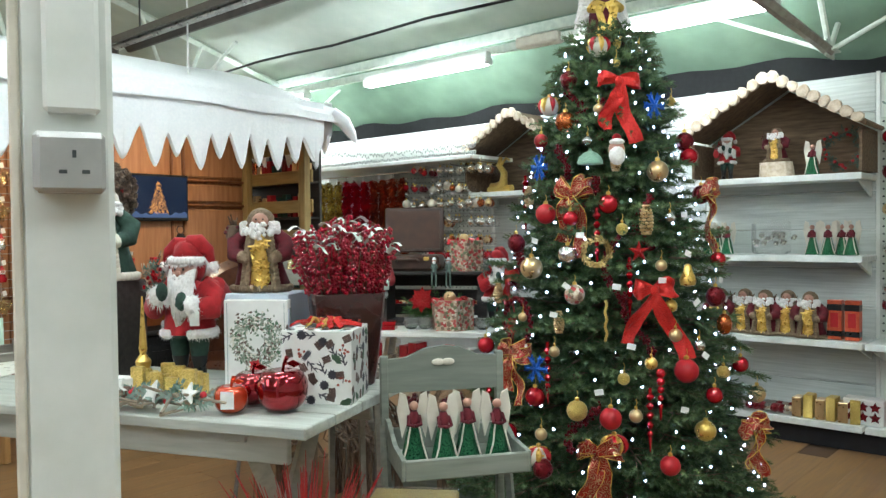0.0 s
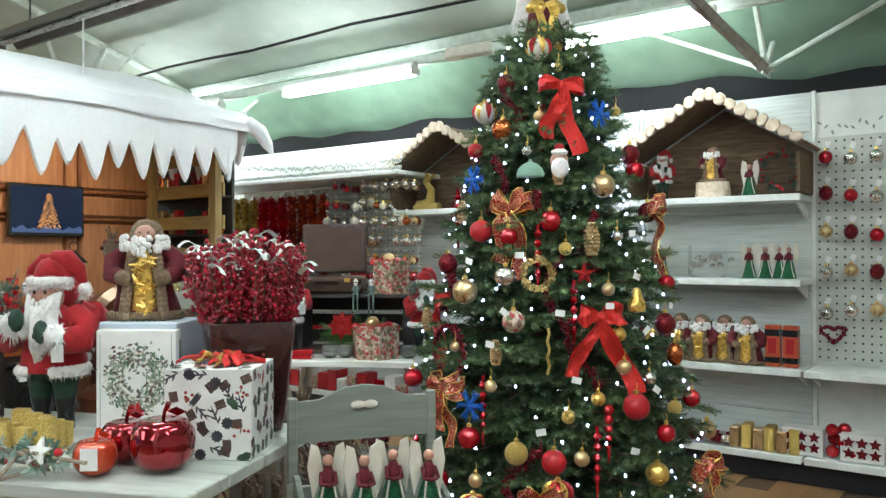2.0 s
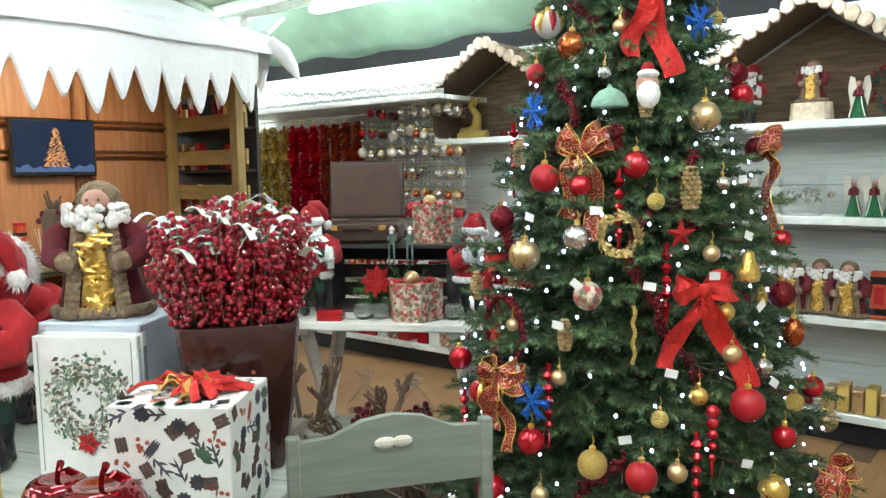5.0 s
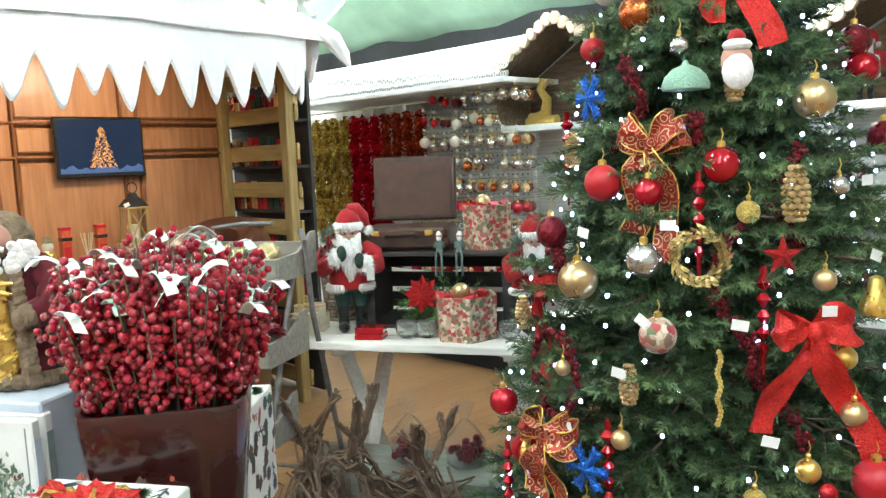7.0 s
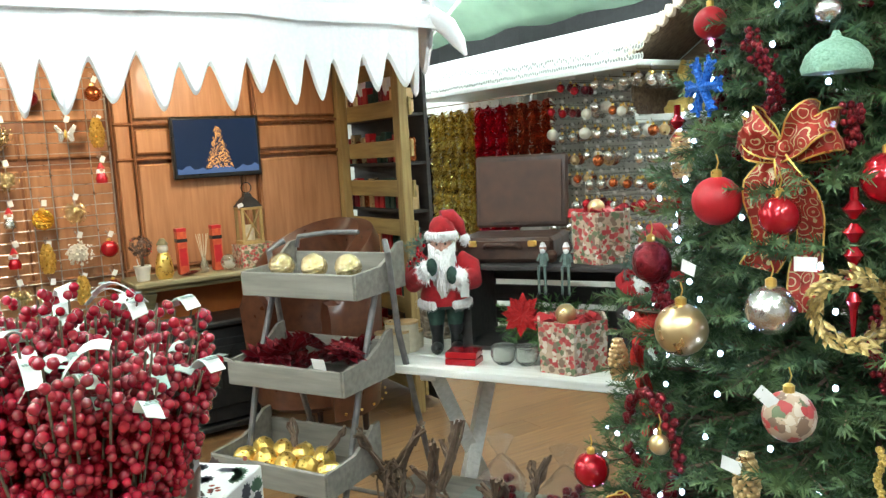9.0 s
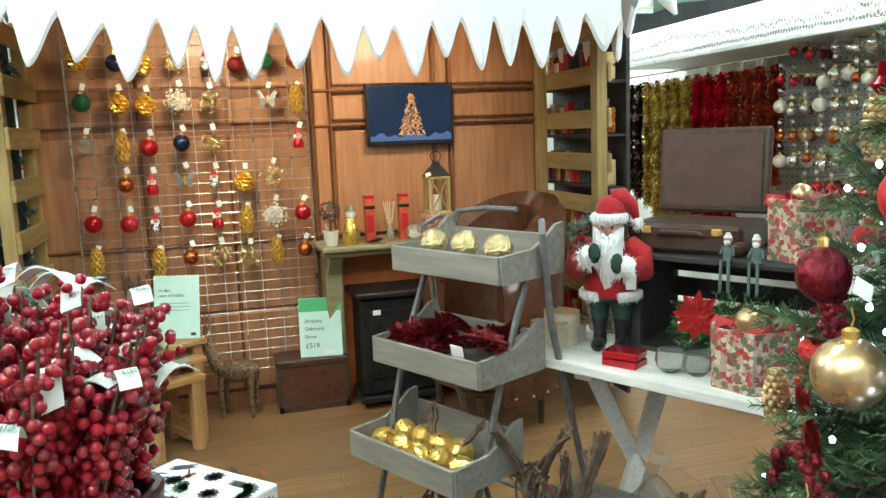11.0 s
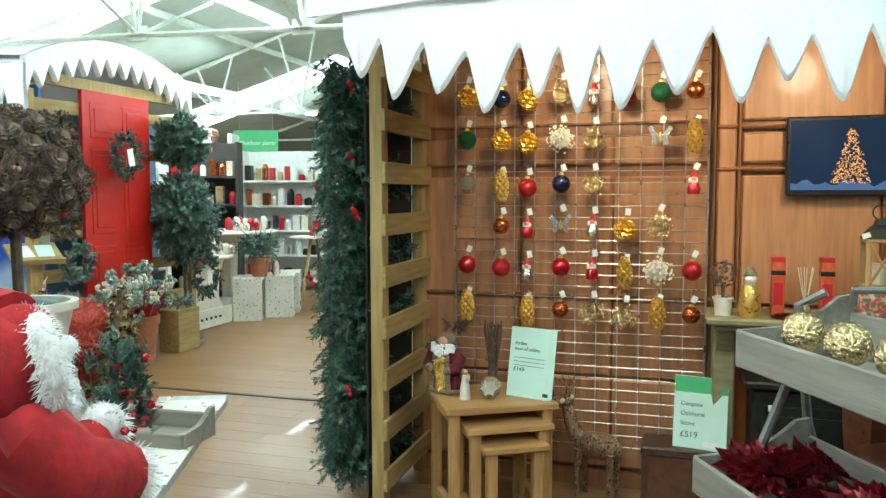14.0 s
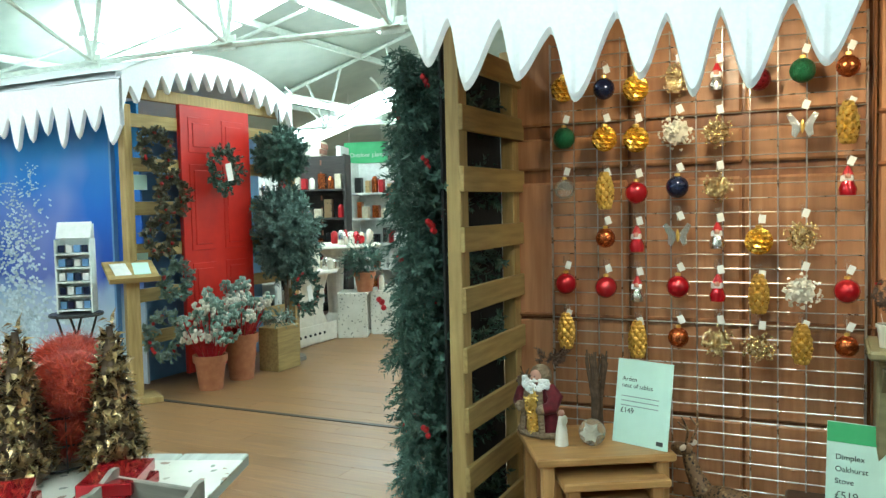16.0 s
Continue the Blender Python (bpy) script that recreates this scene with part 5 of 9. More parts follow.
# on the mantel
g = G()
for l in range(6):
    for k in range(9):
        a = 2 * math.pi * (k + l * .5) / 9
        q, z0 = .024 * (1 - .13 * l), .0048 * l
        c_, s_ = math.cos(a), math.sin(a)
        sd = Vector((-s_, c_, 0)) * q * .3
        b0, b1 = Vector((q * .3 * c_, q * .3 * s_, z0)), Vector((q * c_, q * s_, z0 + .006))
        g.add([b0 - sd * .4, b1 - sd, b1 + sd, b0 + sd * .4, b1 + Vector((0, 0, -.004))], [(0, 1, 2, 3), (1, 4, 2), (0, 4, 1), (3, 2, 4), (0, 3, 4)])
CONE = g.mesh("pine_cone", mat("open_cone_scales", (.26, .19, .14), (.08, .05, .035), .75, scale=90, bump=.2, island=.9))


def topiary(name, p, r, pot_r, pot_h, stem, label, n=120, mt=None):
    t = thing(name, label, "topiary", pose(*p))
    part("pot", G().lathe([(pot_r * .75, 0), (pot_r * .95, pot_h * .85), (pot_r * 1.05, pot_h * .86), (pot_r * 1.05, pot_h), (pot_r * .9, pot_h), (pot_r * .85, pot_h * .8), (.002, pot_h * .8)], 18), M_cream, t, smooth=True)
    part("moss", G().ball(0, 0, pot_h * .86, pot_r * .88, 14, 1, 1, .25, .2), M_needle2, t)
    part("stem", G().tube([(0, 0, pot_h * .7), (.003, 0, pot_h + stem)], .008, 7), M_twig, t)
    rr = random.Random(n)
    g = G()
    c = pot_h + stem + r * .8
    for k in range(n):
        d = Vector((rr.gauss(0, 1), rr.gauss(0, 1), rr.gauss(0, 1))).normalized()
        p0 = d * r * rr.uniform(.75, 1)
        s = r * .17
        for j in range(5):
            q = d.orthogonal()
            q.rotate(Matrix.Rotation(j * 1.256 + k, 3, d))
            w = d.cross(q) * s * .35
            a = p0 + Vector((0, 0, c))
            g.add([a - w + q * s * .2, a + w + q * s * .2, a + q * s + d * s * .5, a + d * s * .3], [(0, 1, 2), (0, 2, 3), (1, 3, 2)])
    if r > .07:
        part("core", G().ball(0, 0, c, r * .82, 16), M_cone, t)
        for k in range(84):
            zz = 1 - 2 * (k + .5) / 84
            a = k * 2.39996
            d = Vector((math.sqrt(1 - zz * zz) * math.cos(a), math.sqrt(1 - zz * zz) * math.sin(a), zz))
            part("pine_cone", CONE, None, t, m=Matrix.Translation(d * r * .84 + Vector((0, 0, c))) @ d.to_track_quat("Z", "Y").to_matrix().to_4x4() @ Matrix.Scale(rr.uniform(.75, 1.15), 4))
    else:
        part("cone_ball", g, mt or M_cone, t, "ball of open brown pine cones")
    for k in range(8):
        d = Vector((rr.gauss(0, 1), rr.gauss(0, 1), rr.gauss(0, 1))).normalized() * r
        part("berry", G().ball(d.x, d.y, d.z + c, r * .08, 8), M_redm, t, smooth=True)
    part("tag", G().box(pot_r * .5, -pot_r * .6, pot_h + stem * .4, .02, .001, .034, rx=10), M_paper, t)


topiary("topiary", (-4.2, 2.98, .843), .055, .04, .075, .05, "pine cone topiary ball in a cream pot", 90)
g = G().use(0).lathe([(.035, 0), (.045, .03), (.04, .09), (.025, .13)], 14).use(1).ball(0, 0, .15, .028, 10).use(2).lathe([(.03, .17), (.012, .2)], 10)
solid("gold_figure", g, [M_gold, M_cream, M_olive], "gold robed figure with a cream head", "figure", smooth=True, m=pose(-4.18, 3.08, .843))
for y in (3.19, 3.37):
    t = thing("candle_box", "tall red printed candle box on the mantel", "box", pose(-4.25, y, .843), "tall red boxes")
    part("body", G().box(0, 0, .11, .05, .05, .22, c=.003), M_orbox, t)
    part("band", G().box(.001, 0, .175, .052, .052, .018), M_boot, t, "black printed band")
    part("picture", G().box(.0255, 0, .09, .002, .036, .09), M_redm, t, "red printed picture")
    part("cap", G().box(0, 0, .228, .051, .051, .018, c=.002), M_redm, t)
t = thing("reed_diffuser", "glass reed diffuser with pale sticks", "diffuser", pose(-4.22, 3.29, .843))
part("bottle", G().lathe([(.02, 0), (.022, .05), (.01, .07), (.01, .09)], 12), M_glass, t, smooth=True)
for k in range(6):
    part("reed", G().tube([(0, 0, .03), (.02 * math.cos(k), .03 * math.sin(k * 1.1), .2)], .0018, 4), M_candle, t)
solid("red_rose", DARKFL, None, "dark red glitter fabric rose on the mantel", "flower", m=pose(-4.16, 3.2, .85, 10, 0, 0))
t = thing("snow_globe", "clear glass globe holding a white flower", "ornament", pose(-4.16, 3.4, .843))
part("globe", G().ball(0, 0, .045, .042, 16), M_glass, t, smooth=True)
part("flower", flower_mesh(.03, 6, M_cream, 5), None, t, "white petals", m=pose(0, 0, .03, 60, 0, 90))
carton("gift_carton", (-4.23, 3.57, .843), (.16, .2, .12), 0, M_giftp, "holly-print gift carton on the mantel")
t = thing("lantern", "wooden lantern with a black metal roof", "lantern", pose(-4.23, 3.55, .964))
part("base", G().box(0, 0, .01, .12, .12, .02, c=.003), M_pine, t)
part("top_frame", G().box(0, 0, .19, .12, .12, .015, c=.003), M_pine, t)
for sx in (-1, 1):
    for sy in (-1, 1):
        part("post", G().box(sx * .05, sy * .05, .1, .014, .014, .18), M_pine, t)
for s in (-1, 1):
    part("brace", G().tube([(.055, -.045, .02 if s > 0 else .18), (.055, .045, .18 if s > 0 else .02)], .005, 4), M_pine, t)
part("roof", G().lathe([(.085, .197), (.05, .235), (.03, .25), (.022, .27)], 4, m=pose(0, 0, 0, 0, 0, 45)), M_blackm, t, "dark metal roof")
part("ring", G().tube([(0, .028 * math.cos(k * .52), .298 + .028 * math.sin(k * .52)) for k in range(12)], .003, 5, True), M_blackm, t)
part("candle", G().lathe([(.025, .02), (.025, .1)], 12), M_candle, t)
part("tag", G().box(.06, -.06, .21, .002, .03, .02, rx=20), M_paper, t)

# --- signs, trunk and deer ---
def sign(name, p, rz, lean, w, h, band, lines, price, label):
    t = thing(name, label, "price sign", pose(*p, 0, 0, rz) @ pose(0, 0, 0, -lean, 0, 0))
    part("card", G().box(0, 0, h / 2, w, .004, h), M_mintc, t)
    if band:
        part("band", G().box(0, -.003, h - .035, w - .002, .002, .066), M_gcard, t, "green heading band")
    def text(s, x, z, size, mt):
        cu = bpy.data.curves.new("lettering", "FONT")
        cu.body, cu.size, cu.extrude = s, size, .0002
        tmp = new("lettering", cu)
        me = bpy.data.meshes.new_from_object(tmp.evaluated_get(bpy.context.evaluated_depsgraph_get()))
        bpy.data.objects.remove(tmp)
        me.materials.clear()
        me.materials.append(mt)
        ob = part("lettering", me, None, t, "dark printed words")
        ob.matrix_basis = pose(x, -.0035, z, 90, 0, 0)
    for s, x, z, size in lines:
        text(s, x, z, size, M_ink)
    text(price[0], price[1], price[2], price[3], M_ink)
    if not band:
        for k in range(3):
            part("small_print", G().box(-.01, -.003, h * .56 - k * .016, w * .68, .001, .003), M_inkg, t)
        part("mark", G().box(w * .36, -.003, .02, .024, .001, .014), M_ink, t)
    else:
        part("mark", G().box(w * .2, -.003, .022, .06, .001, .022), M_paper, t)


sign("price_sign", (-4.0, 2.22, .492), 72, 10, .21, .29, False, (("Arden", -.082, .215, .022), ("nest of tables", -.082, .192, .022)), ("\u00a3149", -.082, .105, .026), "mint green price sign for the nest of tables")
sign("price_sign", (-4.215, 2.9, .272), 80, 8, .215, .3, True, (("Dimplex", -.08, .175, .026), ("Oakhurst", -.08, .135, .026), ("Stove", -.08, .095, .026)), ("\u00a3519", -.08, .045, .036), "mint and green price sign for the stove")
t = thing("trunk", "dark red-brown wooden storage trunk", "trunk", pose(-4.3, 2.85, 0))
part("body", G().box(0, 0, .12, .2, .36, .23, c=.008), M_leather, t)
part("lid", G().box(.003, 0, .25, .21, .37, .04, c=.008), M_case, t)
for y in (-.17, .17):
    part("corner_strip", G().box(.1, y, .12, .012, .022, .24), M_case, t)
part("bottom_strip", G().box(.1, 0, .015, .012, .36, .03), M_case, t)
def small_deer():
    g = G()
    g.use(0).ball(0, 0, .26, .075, 14, 1.7, .8, .9).use(1).tube([(.1, 0, .28), (.15, 0, .36), (.17, 0, .43)], [.045, .032, .028], 10).use(0).ball(.2, 0, .445, .032, 10, 1.6, .9, .9)
    for x in (-.085, .085):
        for s in (-1, 1):
            g.use(1).tube([(x, s * .04, .24), (x + .005, s * .045, .12), (x, s * .042, 0)], [.022, .013, .012], 8)
    for s in (-1, 1):
        g.use(1).tube([(.17, s * .02, .47), (.15, s * .04, .54), (.165, s * .065, .6)], [.006, .005, .003], 6).tube([(.15, s * .04, .54), (.19, s * .05, .57)], [.005, .003], 6)
        g.use(2).ball(.17, s * .045, .465, .016, 8, .6, 1.5, .8)
    return g
solid("reindeer_figure", small_deer(), [M_leop, M_leop, M_cream], "brown spotted reindeer figure standing on the floor", "reindeer", smooth=True, m=pose(-4.26, 2.48, 0, 0, 0, 250) @ Matrix.Scale(.9, 4))

# --- on the nest of tables ---
place("father_christmas_figure", FATHER, (-4.02, 1.86, .491), 70, "father christmas figure in gold and burgundy robe", "figure", "", 1.02)
g = foliage(26, .06, random.Random(4), .016, .003, .03, .6)
solid("twig_wreath", g, M_cone, "wreath of brown pine cones and twigs", "wreath", m=pose(-4.12, 1.87, .75))
g = G()
rr = random.Random(21)
for k in range(40):
    a = rr.random() * 6.28
    g.tube([(.022 * math.cos(a), .022 * math.sin(a), 0), (.018 * math.cos(a + .5), .018 * math.sin(a + .5), .1), (.04 * math.cos(a), .04 * math.sin(a), .24 + rr.random() * .05)], .003, 4)
solid("twig_figure", g, M_twig, "upright bound bundle of brown twigs", "ornament", m=pose(-4.17, 2.03, .491))
g = G().use(0).lathe([(.024, 0), (.02, .05), (.01, .1)], 12).use(1).ball(0, 0, .112, .012, 8).use(0).ball(.0, .01, .085, .02, 8, 1.2, .5, 1)
solid("white_angel", g, [M_cream, M_skin], "slim white wooden angel figure", "figure", smooth=True, m=pose(-3.92, 1.97, .491))
t = thing("snow_globe", "clear glass globe holding a white flower", "ornament", pose(-3.95, 2.07, .491))
part("globe", G().ball(0, 0, .048, .047, 16), M_glass, t, smooth=True)
part("flower", flower_mesh(.034, 6, M_cream, 5), None, t, "white petals", m=pose(.01, 0, .045, 60, 0, 90))

# --- leather tub chair ---
t = thing("tub_chair", "brown leather buttoned tub chair", "armchair", pose(-3.72, 3.62, 0, 0, 0, 15))
v, f = [], []
n, hgt = 24, 7
for i in range(n + 1):
    a = math.pi * (-.12 + 1.24 * i / n)
    top = .74 + .35 * math.sin(min(1, max(0, (i / n - .05) / .9)) * math.pi) ** .4
    for k, (dr, zz) in enumerate(((.0, .18), (.03, .45), (.05, top - .07), (.02, top - .01), (-.05, top), (-.1, top - .06), (-.09, .42))):
        r = .335 + dr
        v.append((r * math.cos(a), r * math.sin(a) * 1.0, zz))
for i in range(n):
    for k in range(hgt):
        f.append((i * hgt + k, (i + 1) * hgt + k, (i + 1) * hgt + (k + 1) % hgt, i * hgt + (k + 1) % hgt))
f += [tuple(range(hgt)), tuple(n * hgt + k for k in range(hgt - 1, -1, -1))]
part("shell", G().add(v, f), M_leather, t, "curved buttoned leather back", smooth=True)
part("seat", G().lathe([(.2, .2), (.27, .24), (.28, .4), (.25, .44), (.1, .455), (.002, .456)], 24), M_leather, t, smooth=True)
for k in range(16):
    a = math.pi * (-.08 + 1.16 * k / 15)
    part("stud", G().ball(.365 * math.cos(a), .365 * math.sin(a), .22, .007, 6), M_gold, t)
for x, y in ((-.18, -.16), (.18, -.16), (-.18, .18), (.18, .18)):
    part("leg", G().tube([(x, y, 0), (x, y, .2)], [.014, .022], 8), M_case, t)

# ---------- the Christmas tree ----------
TX, TY = -.9, 3.53
def tree_r(z):
    return .6 * max(0, 1 - (z - .05) / 2.08) ** .8 + .03


t = thing("christmas_tree", "tall green artificial Christmas tree hung with ornaments", "christmas tree", pose(TX, TY, 0))
part("trunk", G().tube([(0, 0, .0), (0, 0, 1.0), (0, 0, 2.02)], [.03, .022, .008], 8), M_twig, t)
g = G()
for k in range(4):
    a = k * math.pi / 2 + .4
    g.tube([(0, 0, .12), (.3 * math.cos(a), .3 * math.sin(a), .012)], .012, 6)
part("stand", g, M_blackm, t)
rnd = random.Random(11)
g, gt, gl = G(), G(), G()


def spray(p, d, length, side, full):
    """One flat spray: a stem brush with shorter brushes to both sides."""
    d = d.normalized()
    gt.tube([p, p + d * length], [.003, .0015], 3)
    sprig(g, p, d, length * .72, 46 if full else 20, .023, rnd, .0016)
    sprig(gl, p + d * length * .62, d, length * .42, 40, .022, rnd, .0016)
    for s in (-1, 1):
        for f in (.3, .6):
            dd = d * .8 + side * s * .75 + Vector((0, 0, rnd.uniform(-.2, .2)))
            q = p + d * length * f
            sub_l = length * (.62 - .35 * f)
            sprig(g, q, dd, sub_l * .75, 22 if full else 10, .022, rnd, .0016)
            if full:
                sprig(gl, q + dd.normalized() * sub_l * .62, dd, sub_l * .45, 18, .02, rnd, .0016)


z = .14
while z < 2.0:
    R = tree_r(z)
    nb = max(6, int(9 + R * 19))
    for k in range(nb):
        a = 2 * math.pi * (k + rnd.random() * .8) / nb
        rr = R * rnd.uniform(.84, 1.1)
        zz = z + rnd.uniform(-.035, .035)
        out = Vector((math.cos(a), math.sin(a), 0))
        tip = out * rr + Vector((0, 0, zz + rnd.uniform(-.05, .04)))
        base = Vector((0, 0, zz - .03 + .02 * rnd.random())) + out * .02
        gt.tube([base, tip], [.006, .003], 4)
        side = Vector((-math.sin(a), math.cos(a), 0))
        m = max(2, int(rr / .11))
        for j in range(m + 1):
            f = .35 + .6 * j / m
            p = base.lerp(tip, f)
            if j == m:
                spray(p - out * .05, out + side * rnd.uniform(-.3, .3) + Vector((0, 0, rnd.uniform(-.35, .25))), rnd.uniform(.13, .17), side, True)
            else:
                for s in (-1, 1):
                    dd = out * rnd.uniform(.55, .95) + side * s * rnd.uniform(.6, 1) + Vector((0, 0, rnd.uniform(-.35, .3)))
                    spray(p, dd, rnd.uniform(.11, .15), dd.cross(Vector((0, 0, 1))).normalized(), j >= m - 1)
    z += .088 if z < 1.4 else .075
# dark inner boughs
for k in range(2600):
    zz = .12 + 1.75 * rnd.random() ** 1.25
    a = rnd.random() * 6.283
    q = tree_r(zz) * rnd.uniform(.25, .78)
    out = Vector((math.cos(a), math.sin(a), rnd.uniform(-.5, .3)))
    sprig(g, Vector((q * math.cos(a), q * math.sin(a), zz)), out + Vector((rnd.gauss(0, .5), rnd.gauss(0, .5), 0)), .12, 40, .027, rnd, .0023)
for k in range(12):
    a = k * .63
    spray(Vector((0, 0, 1.86)), Vector((math.cos(a) * .5, math.sin(a) * .5, 1)), .13, Vector((-math.sin(a), math.cos(a), 0)), True)
part("branch", gt, M_twig, t)
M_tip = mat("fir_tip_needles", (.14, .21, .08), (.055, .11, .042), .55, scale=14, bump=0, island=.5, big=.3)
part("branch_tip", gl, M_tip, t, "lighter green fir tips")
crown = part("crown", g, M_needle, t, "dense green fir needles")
g = G()
for i in range(420):
    zz = .15 + 1.85 * (i / 420) ** 1.15
    a = i * 2.399 + rnd.random() * .5
    r = tree_r(zz) * rnd.uniform(.8, 1.0) + .05
    g.ball(r * math.cos(a), r * math.sin(a), zz, .0038, 8, 1, 1, 1.25)
led = part("string_light", g, M_led, t, "lit cool-white fairy lights")
led["kind"] = "stuff"

M_leafgold = mat("gold_leaf_foil", (.6, .46, .2), (.35, .25, .08), .35, metal=.75, scale=60, bump=.1, island=.8)
RED = [(-0.94, 3.18, 1.29), (-0.73, 3.24, 1.32), (-0.84, 3.18, 1.27), (-1.03, 3.3, 1.58), (-0.51, 3.62, 1.11), (-0.98, 2.98, 0.5), (-0.47, 3.28, 0.74), (-0.41, 3.36, 0.65), (-0.4, 3.56, 0.73), (-0.47, 3.16, 0.44), (-1.19, 3.14, 0.78), (-0.62, 3.64, 1.51), (-0.63, 3.07, 0.59), (-0.88, 3.01, 0.64)]
GOLD = [(-0.97, 3.13, 1.09), (-0.63, 3.39, 1.44), (-0.73, 3.03, 0.61), (-0.41, 3.29, 0.54), (-0.4, 3.74, 0.59), (-0.57, 3.3, 1.1), (-0.68, 3.24, 1.23), (-0.55, 3.19, 0.77), (-0.56, 3.11, 0.6), (-0.84, 2.98, 0.52), (-0.41, 3.43, 0.72), (-0.79, 3.4, 1.86), (-0.83, 3.05, 0.8), (-0.51, 3.28, 0.86), (-0.61, 3.12, 0.72), (-0.53, 3.29, 0.96), (-0.98, 3.08, 0.91), (-0.81, 3.32, 1.68), (-0.66, 3.63, 1.73)]
SILVER = [(-0.83, 3.14, 1.14), (-0.79, 3.12, 1.0), (-0.83, 3.28, 1.56), (-0.58, 3.38, 1.27), (-0.76, 3.49, 1.92), (-0.46, 3.35, 0.82)]
BOWS = [(-0.77, 3.37, 1.77), (-0.58, 3.25, 1.01), (-1.15, 3.2, 1.06)]
PBOWS = [(-0.862, 3.255, 1.36), (-0.59, 3.64, 1.36), (-0.65, 3.03, 0.48), (-0.35, 3.48, 0.52), (-0.97, 3.05, 0.78)]
BLUE = [(-0.88, 3.03, 0.74), (-0.99, 3.25, 1.47), (-0.69, 3.45, 1.69)]
MISC = [(-0.74, 3.18, 1.15), (-0.63, 3.25, 1.15), (-0.63, 3.3, 1.26), (-0.8, 3.25, 1.48), (-0.74, 3.31, 1.52), (-0.92, 3.29, 1.64), (-0.69, 3.15, 0.98), (-0.53, 3.2, 0.74), (-0.92, 3.09, 0.94), (-0.52, 3.37, 1.06), (-0.44, 3.51, 0.88)]
DARK = [(-1.08, 3.19, 1.18), (-0.61, 3.65, 1.57), (-0.55, 3.67, 1.36), (-0.94, 3.35, 1.81), (-0.82, 2.96, 0.41), (-0.47, 3.5, 0.98)]
TAGS = [(-0.57, 3.42, 1.28), (-0.57, 3.28, 1.05), (-0.54, 3.39, 1.14), (-0.81, 3.12, 1.03), (-0.67, 3.18, 1.03), (-0.5, 3.37, 0.97), (-0.79, 3.17, 1.21), (-0.61, 3.16, 0.83), (-0.93, 3.05, 0.81), (-0.47, 3.23, 0.62), (-0.67, 3.07, 0.68), (-0.84, 3.09, 0.93), (-0.48, 3.51, 1.04), (-0.95, 3.16, 1.19), (-0.45, 3.34, 0.79)]

def seat(p):
    """Moves a hanging point in until it touches the branch tips."""
    d = Vector((p[0] - TX, p[1] - TY))
    r = min(d.length, tree_r(p[2]) + .03)
    d = d.normalized() * r if d.length > 1e-4 else d
    return (TX + d.x, TY + d.y, p[2])


RED, GOLD, SILVER, DARK, BLUE, MISC, TAGS, PBOWS = [[seat(p) for p in l] for l in (RED, GOLD, SILVER, DARK, BLUE, MISC, TAGS, PBOWS)]


def outward(p):
    d = Vector((p[0] - TX, p[1] - TY, 0))
    return d.normalized() if d.length > 1e-4 else Vector((0, -1, 0))


def bauble(name, p, r, mt, label, sz=1.0, wob=0.0, group="tree baubles", push=.03, cap=True):
    d = outward(p) * push if group == "tree baubles" else Vector((0, 0, 0))
    t = thing(name, label, "bauble", pose(p[0] + d.x, p[1] + d.y, p[2]), group)
    part("ball", G().ball(0, 0, 0, r, 20, 1, 1, sz, wob), mt, t, smooth=True)
    if cap:
        part("cap", G().lathe([(r * .22, r * sz * .95), (r * .22, r * sz + .008), (r * .1, r * sz + .011)], 10), M_gold, t)
        part("hook", G().tube([(0, 0, r * sz + .01), (.004, 0, r * sz + .022), (0, 0, r * sz + .034)], .0012, 5), M_gold, t)
    return t


rnd = random.Random(5)
for i, p in enumerate(RED):
    bauble("bauble", p, (.038, .036, .03, .028, .03, .04, .042, .03, .03, .034, .034, .036)[i % 12], (M_redm, M_red, M_red)[i % 3], "shiny red glass bauble hanging on the tree" if i % 3 else "matt red bauble hanging on the tree")
for i, p in enumerate(GOLD):
    r = (.042, .04, .036, .036, .034)[i] if i < 5 else rnd.uniform(.016, .024)
    bauble("bauble", p, r, (M_goldm, M_goldm, M_goldg, M_gold)[i % 4], "pale gold bauble hanging on the tree" if r > .03 else "tiny gold bauble hanging on the tree")
for i, p in enumerate(SILVER):
    bauble("bauble", p, (.036, .036, .02, .02, .022, .022)[i], (M_silver, M_giftp, M_silver, M_silver, M_silver, M_silver)[i], ("silver filigree bauble hanging on the tree", "red and green printed cloth bauble", "tiny silver bauble on the tree", "tiny silver bauble on the tree", "tiny silver bauble on the tree", "tiny silver bauble on the tree")[i])
for i, p in enumerate(DARK):
    bauble("bauble", p, .034, M_darkred, "dark red ribbed foil bauble", 1.1, .12)


def star_mesh(n, r1, r2, th):
    pts = [((r1 if i % 2 == 0 else r2) * math.sin(math.pi * i / n), (r1 if i % 2 == 0 else r2) * math.cos(math.pi * i / n)) for i in range(2 * n)]
    g = G()
    v = [(x, 0, z) for x, z in pts] + [(0, -th, 0), (0, th, 0)]
    m = 2 * n
    g.add(v, [(i, (i + 1) % m, m) for i in range(m)] + [((i + 1) % m, i, m + 1) for i in range(m)])
    return g


def facing(p, push=.02, tilt=0.0):
    d = outward(p)
    return pose(p[0] + d.x * push, p[1] + d.y * push, p[2], 0, tilt, math.degrees(math.atan2(d.y, d.x)) + 90)


